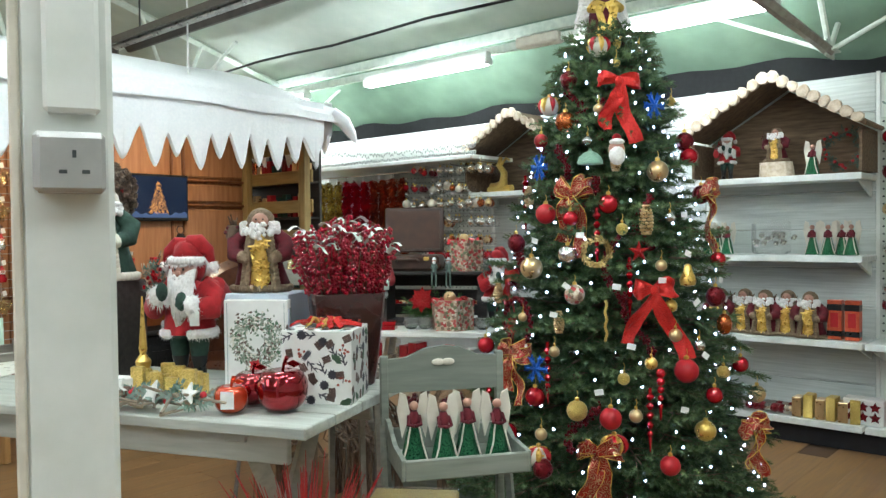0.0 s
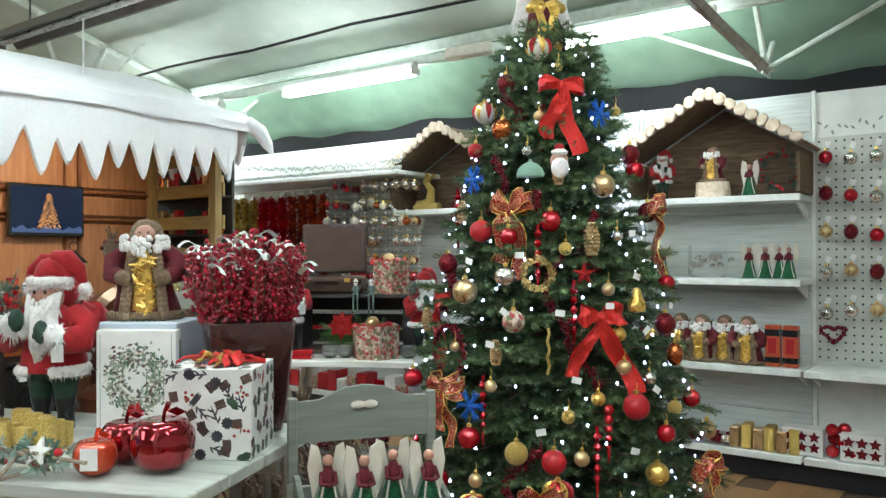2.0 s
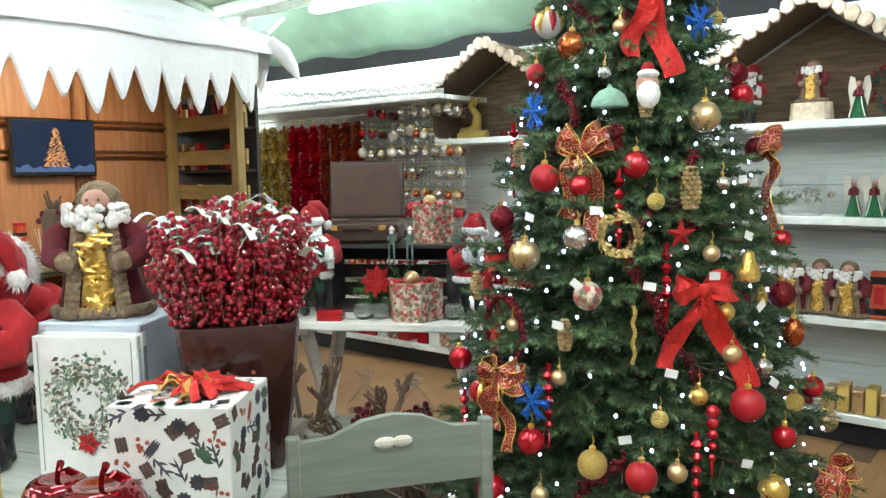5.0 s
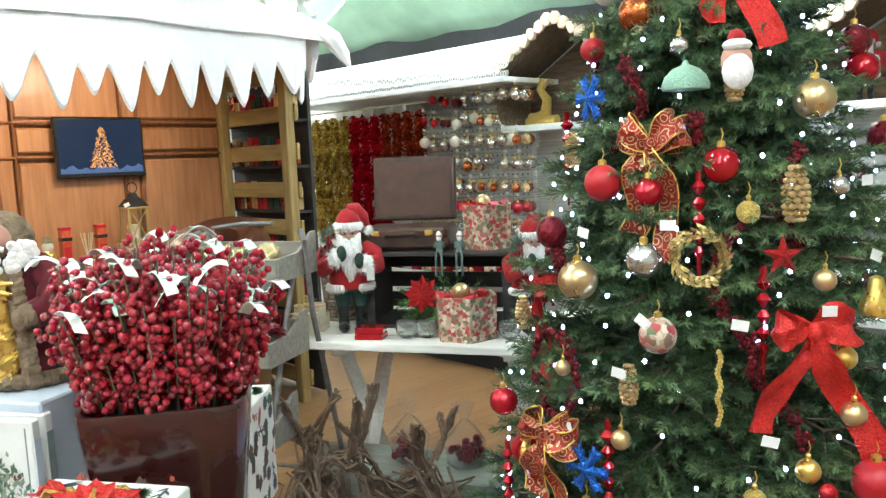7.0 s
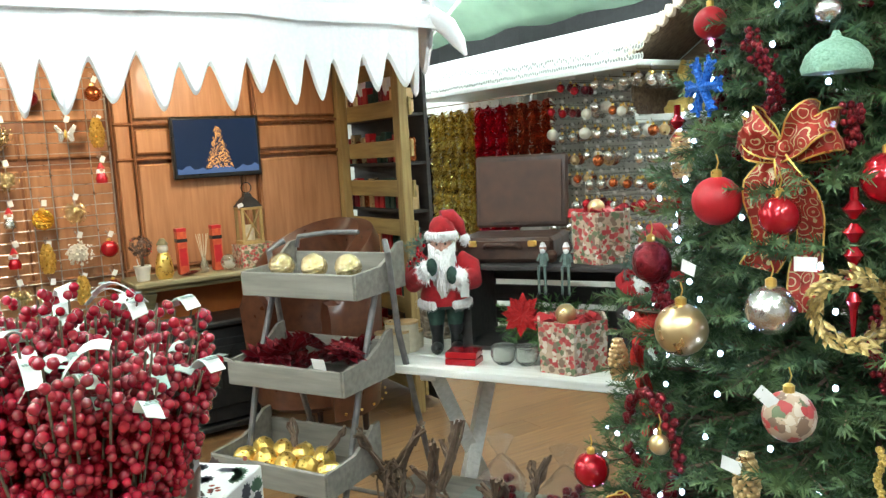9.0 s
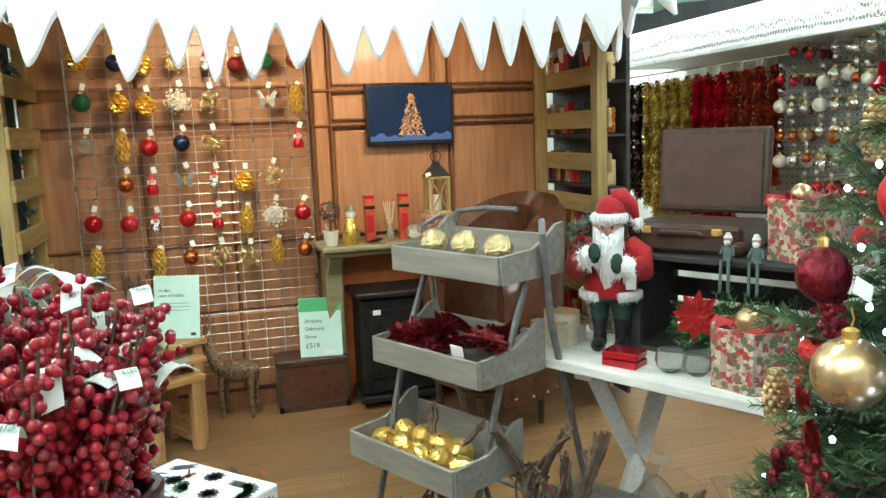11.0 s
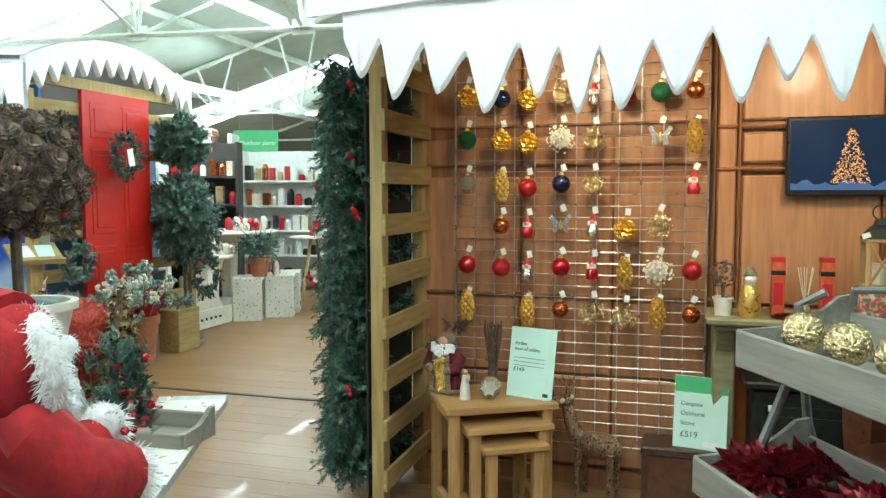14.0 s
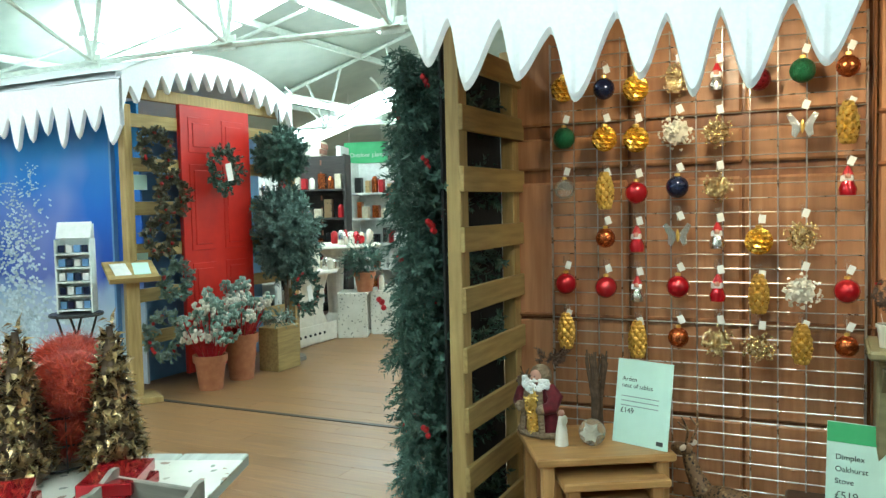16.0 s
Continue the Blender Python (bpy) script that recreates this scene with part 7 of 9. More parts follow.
full.v, full.f, full.m = [tuple(v.co) for v in me.vertices], [tuple(p.vertices) for p in kept], [p.material_index for p in kept]
off = len(full.v)
full.v += [tuple(v) for v in g.v]
full.f += [tuple(i + off for i in q) for q in g.f]
full.m += [(5, 6, 1, 0)[i] for i in g.m]
SANTA_SPRIG = full.mesh("santa_doll", [M_velvet, M_fur, M_skin, M_boot, M_dgreen, M_needle2, M_red], True)
place("santa_doll", SANTA_SPRIG, (-1.578, 2.045, .79), 235, "santa doll in red coat hugging a small fir sprig", "santa doll", "santa dolls", 1.0)
carton("black_display_box", (-1.745, 1.82, .79), (.27, .16, .3), TB, M_crate, "black wooden display box on the table", .006, "crate")
FATHER2 = father_mesh(.25, M_dgreen, M_cream)
FATHER2.materials[3] = M_olive
place("father_christmas_figure", FATHER2, (-1.68, 1.82, 1.091), TB + 25, "father christmas figure in dark green robe", "figure", "", 1.15)
topiary("topiary", (-1.765, 1.865, 1.091), .088, .078, .085, .12, "large pine cone topiary ball in a white pot", 190)
t = thing("gold_finial", "tall gold glass tree-top spire", "ornament", pose(-1.35, 1.77, .79))
part("spire", G().lathe([(.012, 0), (.014, .03), (.01, .05), (.02, .075), (.022, .09), (.008, .11), (.012, .125), (.01, .14), (.002, .27)], 14), M_gold, t, smooth=True)
for k in range(12):
    carton("gold_packet", (-1.20 - .05 * (k % 4) + .02 * (k // 4), 1.83 - .022 * (k % 4) - .03 * (k // 4) + .03, .79), (.035, .02, .06 + .012 * (k % 3)), TB + 6 * (k % 3), M_goldg, "small gold glitter packet", .002, "packet", "gold packets")
# frosted twig table garland
g, gl = G(), G()
for k in range(60):
    u = rr.random()
    p = Vector((-.98 - .42 * u, 1.735 - .17 * u + rr.gauss(0, .018), .805 + rr.random() * .03))
    g.tube([p, p + Vector((rr.gauss(0, .06), rr.gauss(0, .03), rr.gauss(0, .015)))], .004, 5)
    sprig(gl, p, Vector((rr.gauss(0, 1), rr.gauss(0, 1), .4)), .05, 12, .02, rr, .004)
t = thing("table_garland", "frosted twig and berry table garland", "garland")
part("twig", g, M_wicker, t)["kind"] = "stuff"
part("leaves", gl, M_frost, t, "frosted green leaves")
for k in range(14):
    u = k / 14
    part("berry", G().ball(-.98 - .42 * u, 1.73 - .17 * u + .02 * math.sin(k * 4), .83 + .01 * math.cos(k * 3), .009, 8), M_redm, t, smooth=True)
for k in range(5):
    u = k / 5 + .1
    part("cone", G().ball(-.98 - .42 * u, 1.725 - .17 * u, .835, .016, 8, wob=.3), M_cone, t)
for k in range(4):
    part("wooden_star", G().prism([(.03 * math.sin(math.pi * i / 5) * (1 if i % 2 == 0 else .42), .03 * math.cos(math.pi * i / 5) * (1 if i % 2 == 0 else .42)) for i in range(10)], .006, pose(-1.0 - .1 * k, 1.7 - .04 * k, .845, -25, 10 * k, 20)), M_paper, t, "white wooden star")
carton("candle_pack", (-1.36, 1.68, .79), (.13, .09, .03), TB, M_redm, "red and white boxed candles", .003)
carton("candle_pack", (-1.36, 1.68, .8205), (.12, .085, .025), TB + 4, M_paper, "white boxed candles on a red pack", .003)
# printed stocking card standing further along
carton("printed_panel", (-1.66, 1.62, .79), (.13, .05, .24), TB + 12, M_floralc, "white printed standing gift bag", .004, "gift bag")

# tall maroon pot with berry stems
t = thing("berry_pot", "dark maroon glazed pot of red berry stems with tags", "plant pot", pose(-1.02, 2.225, .79))
v, f = [], []
prof = [(.068, 0), (.076, .006), (.084, .05), (.1, .2), (.106, .262), (.105, .267), (.1, .267), (.096, .262), (.092, .22), (.001, .215)]
n = 40
for r, z in prof:
    for k in range(n):
        a = 2 * math.pi * k / n
        c, s_ = math.cos(a), math.sin(a)
        e = (abs(c) ** 7 + abs(s_) ** 7) ** (-1 / 7)
        v.append((r * e * c, r * e * s_, z))
for i in range(len(prof) - 1):
    for k in range(n):
        f.append((i * n + k, i * n + (k + 1) % n, (i + 1) * n + (k + 1) % n, (i + 1) * n + k))
f.append(tuple(range(n))[::-1])
part("pot", G().add(v, f), M_pot, t, smooth=True, m=pose(0, 0, 0, 0, 0, -34))
rr = random.Random(77)
g, gb, tagp = G(), G(), []
for s in range(185):
    a = rr.random() * 6.28
    q = math.sqrt(rr.random())
    base = Vector((.088 * q * math.cos(a), .088 * q * math.sin(a), .215))
    tip = Vector((.152 * q * math.cos(a), .152 * q * math.sin(a), .4 + .09 * rr.random() - .04 * q))
    g.tube([base, base.lerp(tip, .5) + Vector((0, 0, .01)), tip], .0012, 4)
    for k in range(28):
        u = .28 + .72 * k / 27
        p = base.lerp(tip, u)
        d = Vector((rr.gauss(0, 1), rr.gauss(0, 1), rr.gauss(0, .6))).normalized() * .013
        gb.ball(p.x + d.x, p.y + d.y, p.z + d.z, rr.uniform(.0046, .0059), 10)
    if s % 3 == 0 and q > .3:
        tagp.append(tip)
part("stem", g, M_twig, t)
bb = part("berry", gb, M_berry, t, "glossy red berries", smooth=True)
bb["kind"] = "stuff"
for k, p in enumerate(tagp):
    c, d = math.cos(k * 2.1), math.sin(k * 2.1)
    up = .01 * math.sin(k * 1.7)
    v = [p + Vector((c * u * .042, d * u * .042, .004 + up * u * 1.6 + .01 * math.sin(u * 3.0) - .012 * u * u)) for u in (0, .12, .25, .4, .55, .7, .85, 1)]
    part("tag", G().ribbon(v, .017, (-d, c, .35 * math.sin(k * 3)), .0005), M_paper, t, "curled white barcode label")
    q = v[5]
    for j in range(5):
        part("barcode_bar", G().box(q.x - d * (j - 2) * .003, q.y + c * (j - 2) * .003, q.z + .0022, .0012 * (1 + j % 2), .011, .0006, rz=math.degrees(math.atan2(d, c)) + 90), M_inkg, t)

# angels in the chair stand
for i in range(4):
    a = radians(CA)
    lx, ly = -.105 + .07 * i, -.12 - .03 * (i % 2)
    place("angel_figure", ANGEL, (-.69 + lx * math.cos(a) - ly * math.sin(a), 2.28 + lx * math.sin(a) + ly * math.cos(a), .655), CA + 10 * (i % 2) - 5, "green and burgundy angel figure with white wings", "angel figure", "angels", 1.0)
for i in range(4):
    a = radians(CA)
    lx, ly = -.105 + .07 * i, -.2
    place("angel_figure", ANGEL, (-.69 + lx * math.cos(a) - ly * math.sin(a), 2.28 + lx * math.sin(a) + ly * math.cos(a), .376), CA, "green angel figure in the lower tray", "angel figure", "angels", 1.0)
t = thing("gold_tray_pack", "clear-topped tray of gold ornaments", "box", pose(-.52, 1.98, .58, 0, 0, CA - 20))
part("tray", G().box(0, 0, .02, .2, .14, .04, c=.004), M_goldg, t)
part("lid", G().box(0, 0, .043, .2, .14, .004), M_film, t, "clear plastic lid")
t2 = thing("small_stool", "grey wooden stool under the gold tray", "stool", pose(-.52, 1.98, 0, 0, 0, CA - 20))
part("top", G().box(0, 0, .567, .22, .16, .024, c=.004), M_grey, t2)
for sx in (-.09, .09):
    for sy in (-.06, .06):
        part("leg", G().tube([(sx, sy, .556), (sx * 1.2, sy * 1.2, 0)], .012, 4), M_grey, t2)
# red tinsel spray low beside the column
g = G()
for k in range(110):
    a = rr.random() * 6.28
    q = rr.random()
    tip = Vector((.16 * q * math.cos(a), .16 * q * math.sin(a), .26 + .1 * rr.random()))
    g.tube([(0, 0, 0), tip * .6 + Vector((0, 0, .03)), tip], [.002, .002, .0008], 3)
solid("tinsel_spray", g, M_redg, "spiky red glitter spray", "spray", m=pose(-.45, 1.62, .44))
solid("spray_vase", G().lathe([(.05, 0), (.06, .3), (.045, .44), (.05, .46)], 14), M_pot, "tall dark vase holding the red spray", "vase", smooth=True, m=pose(-.45, 1.62, 0))

# left end of the display table, seen later on
def leaf_tree(p, h, r, label):
    t = thing("leaf_tree", label, "ornament tree", pose(*p), "gold leaf trees")
    rr = random.Random(int(h * 500))
    g = G()
    for k in range(900):
        u = 1 - math.sqrt(rr.random())
        a = rr.random() * 6.28
        q = r * (1 - u) * rr.uniform(.8, 1.05) + .006
        c = Vector((q * math.cos(a), q * math.sin(a), .03 + h * u))
        d = Vector((math.cos(a) * .8, math.sin(a) * .8, rr.uniform(-1, 1))) * rr.uniform(.014, .024)
        w = Vector((-math.sin(a), math.cos(a), rr.uniform(-.8, .8))) * .008
        up = d.cross(w).normalized() * rr.uniform(-.008, .008)
        g.add([c - w, c + d * .5 + up, c + d + up * 2, c + w, c - d * .4], [(0, 1, 3, 4), (1, 2, 3)])
    part("leaves", g, M_bronze, t, "curled gold and bronze leaves")
    part("core", G().lathe([(r * .85, .02), (.006, h)], 12), M_twig, t)
    part("base", G().lathe([(r * .6, 0), (r * .55, .025)], 14), M_twig, t)


leaf_tree((-2.345, 1.345, .79), .31, .062, "cone tree of curled gold and bronze leaves")
leaf_tree((-2.46, 1.475, .79), .31, .058, "slim cone tree of curled gold and bronze leaves")
leaf_tree((-2.0, 1.25, .79), .28, .065, "cone tree of curled gold leaves")
M_orred = mat("orange_red_feather", (.62, .1, .045), (.4, .03, .02), .8, scale=60, bump=.3, sheen=.08, island=.5)
for k, (x, y, z, r) in enumerate(((-2.5, 1.31, .9, .115), (-2.43, 1.21, .94, .1), (-2.46, 1.37, .975, .08), (-2.54, 1.26, .985, .085), (-2.38, 1.23, .89, .095))):
    g = G()
    rr = random.Random(k)
    for j in range(5200):
        d = Vector((rr.gauss(0, 1), rr.gauss(0, 1), rr.gauss(0, 1))).normalized()
        s = d.orthogonal().normalized() * .0022
        e = (d + Vector((rr.gauss(0, .12), rr.gauss(0, .12), rr.gauss(0, .12)))) * r * rr.uniform(.9, 1.02)
        g.add([d * r * .84 - s, d * r * .84 + s, e], [(0, 1, 2)])
    g.ball(0, 0, 0, r * .86, 22)
    solid("feather_ball", g, M_orred, "fluffy orange-red feather ball in the basket", "ornament", "feather balls", m=pose(x, y, z))
t = thing("wire_basket", "black wire basket holding red feather balls", "basket", pose(-2.49, 1.29, .79))
for z in (.01, .06, .12):
    part("hoop", G().tube([(.13 * math.cos(k * .4), .1 * math.sin(k * .4), z) for k in range(16)], .003, 5, True), M_blackm, t)
for k in range(12):
    part("rib", G().tube([(.13 * math.cos(k * .524), .1 * math.sin(k * .524), .0), (.13 * math.cos(k * .524), .1 * math.sin(k * .524), .13)], .002, 4), M_blackm, t)
part("handle", G().tube([(-.1, .04, .12), (-.06, .05, .19), (.0, .05, .21), (.06, .05, .19), (.1, .04, .12)], .004, 5), M_blackm, t)
for k in range(4):
    carton("candle_box", (-2.38 + .17 * (k // 2), 1.57 - .1 * (k // 2), .79 + .024 * (k % 2)), (.15, .1, .024), TB + 8 * k, M_red, "flat red shiny boxed candle set", .002, "box", "red boxes")
tr = thing("grey_tray", "grey wooden tray of small goods", "tray", pose(-2.3, 1.7, .79, 0, 0, TB + 70))
tray(tr, 0, 0, 0, .2, .12, .035, M_grey)
for k, (x, y) in enumerate(((-1.86, 1.82), (-1.74, 1.84), (-1.92, 1.9))):
    t = thing("pillar_candle", "ivory birch-bark pillar candle", "candle", pose(x, y, .79), "pillar candles")
    part("wax", G().lathe([(.036, 0), (.037, .07), (.033, .075), (.02, .07), (.002, .069)], 18), M_candle, t, smooth=True)
    part("wick", G().tube([(0, 0, .068), (.002, 0, .082)], .0015, 4), M_ink, t)
solid("table_paper", G().box(0, 0, 0, .62, .56, .003), M_floralc, "floral paper sheet on the table end", "paper", m=pose(-2.24, 1.52, .792, 0, 0, 22.0))

# ---------- goods on the north wall ----------
def tinsel(x, z1, z0, mt, label, seed):
    """A hanging strand of fine foil strips round a cord, twisting as it hangs."""
    rr = random.Random(seed)
    g = G()
    n = int((z1 - z0) / .0036)
    for k in range(n):
        z = z1 - (z1 - z0) * k / n
        fat = 1.1 + .12 * math.sin(z * 38 + seed * 2.1)
        for j in range(8):
            a = rr.random() * 6.28
            d = Vector((math.cos(a), math.sin(a), rr.uniform(-1.2, .2))) * rr.uniform(.024, .042) * fat
            w = Vector((-math.sin(a), math.cos(a), rr.uniform(-1, 1))) * .0034
            c = Vector((.006 * math.sin(z * 20 + seed), 0, z))
            g.add([c - w, c + w, d + c + w, d + c - w], [(0, 1, 2, 3)])
    t = thing("tinsel_garland", label, "tinsel", pose(x, 5.25 + .03 * (seed % 2), 0), "tinsel strands")
    part("foil", g, mt, t)
    part("hook", G().tube([(0, .0, z1 - .02), (.004, 0, z1 + .03), (0, 0, z1 + .05)], .0015, 5), M_chrome, t)
    if seed % 3 == 0:
        part("card", G().box(0, -.03, z1 + .02, .02, .003, .035), M_paper, t, "white hanging card")


M_tgold = mat("gold_foil", (.95, .78, .32), (.55, .4, .1), .2, metal=.85, bump=0, island=.9)
M_tred = mat("red_foil", (.8, .012, .05), (.45, .005, .025), .2, metal=.75, bump=0, island=.9)
M_tcop = mat("copper_foil", (.7, .2, .09), (.35, .06, .03), .2, metal=.8, bump=0, island=.9)
M_tdark = mat("brown_foil", (.12, .06, .04), (.06, .03, .02), .25, metal=.7, bump=0, island=.6)
for i in range(27):
    x = -5.2 + i * .056
    mt, lab = ((M_tdark, "dark brown tinsel garland"), (M_tgold, "gold tinsel garland"), (M_tred, "bright red tinsel garland"), (M_tcop, "copper red tinsel garland"))[0 if i < 3 else 1 if i < 13 else 2 if i < 20 else 3]
    tinsel(x, 1.66 + .015 * math.sin(i * 3), (.95 if i < 3 else .82 if i < 13 else .8 if i < 20 else 1.1) + .05 * math.sin(i * 5), mt, lab + " hanging from the canopy", i)
solid("tinsel_rail", G().tube([(-5.25, 5.25, 1.71), (-3.6, 5.25, 1.71)], .006, 6), M_chrome, "chrome hanging rail for tinsel", "rail")
def ball_pack(x, y, z, mts, r=.034):
    """Row of baubles hanging on one long peg."""
    t = thing("bauble_pack", "pack of shiny baubles hanging on a peg", "bauble pack", pose(x, y, z), "bauble packs")
    part("peg", G().tube([(0, .3, r + .02), (0, -.1, r + .02), (0, -.105, r + .035)], .003, 5), M_chrome, t)
    for k, mt in enumerate(mts):
        part("ball", G().ball((k % 2) * .02 - .01, -.08 + .06 * k, 0, r, 12), mt, t, smooth=True)
        part("cap", G().lathe([(.008, r * .95), (.006, r + .012)], 6, ((k % 2) * .02 - .01, -.08 + .06 * k, 0)), M_gold, t)
    part("tag", G().box(.01, -.1, r + .045, .022, .002, .014, ry=15), M_paper, t)
    part("blister", G().box(0, .0, -.005, r * 2.3, .17, r * 2.3, c=.008), M_film, t, "clear plastic blister")


rr = random.Random(40)
for r_ in range(7):
    for c in range(9):
        x = -3.7 + c * .095 + rr.uniform(-.02, .02)
        z = 1.70 - r_ * .13 + rr.uniform(-.02, .015)
        if rr.random() < .12:
            continue
        if r_ < 2 and c < 3:
            mts = (M_red, M_darkred, M_darkred)
        elif r_ == 5:
            mts = rr.choice(((M_red, M_red, M_darkred), (M_red, M_red, M_red), (M_silver, M_cream, M_silver)))
        else:
            mts = rr.choice(((M_silver, M_silver, M_goldm), (M_silver, M_silver, M_silver), (M_silver, M_cream, M_silver), (M_cream, M_silver, M_silver), (M_copper, M_goldm, M_copper), (M_silver, M_silver, M_copper)))
        ball_pack(x, 5.33, z, mts, rr.choice((.026, .03, .034)))
# in the small gable
g = G()
g.use(0).tube([(-.08, 0, .04), (-.03, .01, .03), (.04, 0, .06), (.05, 0, .14), (.0, 0, .2), (.02, 0, .26)], [.03, .04, .035, .026, .022, .014], 10).tube([(.02, 0, .2), (.07, 0, .25), (.1, 0, .23)], [.012, .01, .006], 8)
g.tube([(-.1, 0, .02), (.12, 0, .02)], [.02, .03], 10, False)
solid("gold_reindeer", g, M_goldg, "gold glitter lying reindeer figure", "figure", smooth=True, m=pose(-2.9, 5.42, 1.522))
carton("dark_frame", (-2.48, 5.5, 1.522), (.24, .04, .16), 0, M_case, "dark brown framed box in the gable", .004, "box")
for k in range(3):
    carton("red_packet", (-2.62 + .07 * k, 5.4, 1.522), (.06, .05, .03), 8 * k, M_darkred, "dark red glitter packet", .003, "packet", "red packets")
# in the large gable
place("santa_doll", SANTA, (-1.16, 5.42, 1.522), 20, "santa doll in the gable house", "santa doll", "santa dolls", .68)
solid("log_stump", G().lathe([(.1, 0), (.095, .06), (.09, .085), (.002, .086)], 16, sy=.7, wob=.06), M_log, "cut log stump base", "log", m=pose(-.87, 5.42, 1.522))
place("father_christmas_figure", FATHER, (-.87, 5.42, 1.609), 0, "slim dark figure standing on a log", "figure", "", .8)
place("angel_figure", ANGEL, (-.66, 5.38, 1.522), 0, "green angel figure with white wings", "angel figure", "angels", 1.15)
t = thing("berry_wreath_large", "green wreath with red berries leaning in the gable", "wreath", pose(-.53, 5.52, 1.66, -12, 0, 0))
g = G()
for k in range(60):
    a = 2 * math.pi * k / 60
    sprig(g, Vector((.1 * math.cos(a), 0, .1 * math.sin(a))), Vector((rr.gauss(0, 1), -.4, rr.gauss(0, 1))), .045, 14, .02, rr, .003)
part("greenery", g, M_needle2, t)
for k in range(26):
    a = 2 * math.pi * k / 26
    part("berry", G().ball(.1 * math.cos(a) + rr.gauss(0, .015), -.03, .1 * math.sin(a) + rr.gauss(0, .015), .009, 8), M_redm, t)
# shelf of angels
for i, x in enumerate((-1.28, -1.22, -1.16, -.68, -.59, -.52, -.47)):
    place("angel_figure", ANGEL, (x, 5.42 + .02 * (i % 2), 1.072), (i * 37) % 30 - 15, "green angel figure with white wings on the shelf", "angel figure", "angels", 1.15)
t = thing("clear_bag", "clear plastic bag of silver ornaments", "bag", pose(-.9, 5.42, 1.072))
part("bag", G().box(0, 0, .1, .2, .12, .2, c=.02), M_film, t)
for k in range(16):
    part("ornament", G().ball(rr.gauss(0, .05), rr.gauss(0, .02), .05 + rr.random() * .07, .018, 8, wob=.3), M_silver, t)
# shelf of father christmas figures
for i, x in enumerate((-1.2, -1.06, -.93, -.81, -.68)):
    place("father_christmas_figure", FATHER, (x, 5.4 + .03 * (i % 2), .602), (i * 23) % 20 - 10, "father christmas figure with gold front on the shelf", "figure", "shelf figures", 1.05)
for x in (-.55, -.46):
    t = thing("candle_box", "tall orange-red printed candle box", "box", pose(x, 5.42, .602), "tall red boxes")
    part("body", G().box(0, 0, .11, .075, .06, .22, c=.003), M_orbox, t)
    part("band", G().box(0, -.001, .035, .076, .061, .03), M_boot, t)
    part("band", G().box(0, -.001, .18, .076, .061, .035), M_boot, t)
    part("window", G().box(0, -.031, .11, .04, .002, .08), M_redm, t)
basket((-1.31, 5.42, .602), .05, .07, "small woven basket of dark red goods")
for k in range(12):
    solid("dried_flower", DARKFL, None, "dark red dried flower head", "flower", "dried flowers", m=pose(-1.31 + rr.gauss(0, .02), 5.42 + rr.gauss(0, .02), .67 + .01 * k * .3) @ Matrix.Scale(.6, 4))
# bottom shelves
for k in range(30):
    solid("silver_packet", G().ball(0, 0, .03, .03, 8, 1.2, 1, .9, .3), rr.choice((M_silver, M_darkred, M_silver)), "bag of silver and red trinkets", "packet", "trinket bags", m=pose(-1.3 + (k % 15) * .036, 5.38 + .08 * (k // 15), .152))
for k in range(6):
    carton("gold_pack", (-.74 + .06 * k, 5.4, .152), (.05, .1, .11 + .02 * (k % 2)), 3 * (k % 3), M_goldg if k % 2 else M_goldm, "gold boxed ornament pack", .003, "packet", "gold packs")
for bx, n in ((-.28, 1), (.0, 1), (.3, 1), (.75, 1), (1.1, 1)):
    t = thing("star_box", "white box of red felt star ornaments", "box", pose(bx - .12, 5.42, .152), "star boxes")
    part("tray", G().box(0, 0, .07, .2, .1, .14, c=.003), M_paper, t)
    for k in range(6):
        part("star", G().prism([(.03 * math.sin(math.pi * i / 5) * (1 if i % 2 == 0 else .5), .03 * math.cos(math.pi * i / 5) * (1 if i % 2 == 0 else .5)) for i in range(10)], .006, pose(-.06 + .06 * (k % 3), -.058, .045 + .055 * (k // 3))), M_darkred, t)
    t = thing("ball_net", "clear pack of glossy red baubles", "bauble pack", pose(bx + .07, 5.42, .152), "red bauble boxes")
    for k in range(8):
        part("ball", G().ball(-.05 + .05 * (k % 3), -.02 + .05 * (k % 2), .035 + .055 * (k // 3), .034, 12), M_red, t, smooth=True)
# boxes on the lower shelves behind the trestle table
for bay in range(3):
    for k in range(9):
        x = -4.28 + bay * .99 + k * .102
        mt = (M_redm, M_paper, M_goldm, M_darkred, M_red)[(k * 3 + bay) % 5]
        t = thing("ornament_box", "small boxed set of ornaments on the shelf", "box", pose(x, 5.42, .602), "ornament boxes")
        part("carton", G().box(0, 0, .055, .092, .12, .1 + .02 * (k % 2), c=.003), mt, t)
        for j in range(4):
            part("bauble", G().ball(-.022 + .044 * (j % 2), -.062, .034 + .045 * (j // 2), .017, 10), (M_goldm, M_red, M_silver)[(k + j) % 3], t)
        carton("gift_pack", (x, 5.42, .152), (.09, .14, .1 + .03 * ((k + bay) % 3)), 0, (M_redm, M_red, M_paper, M_giftp)[(k + bay) % 4], "red and white gift pack on the bottom shelf", .003, "box", "gift packs")
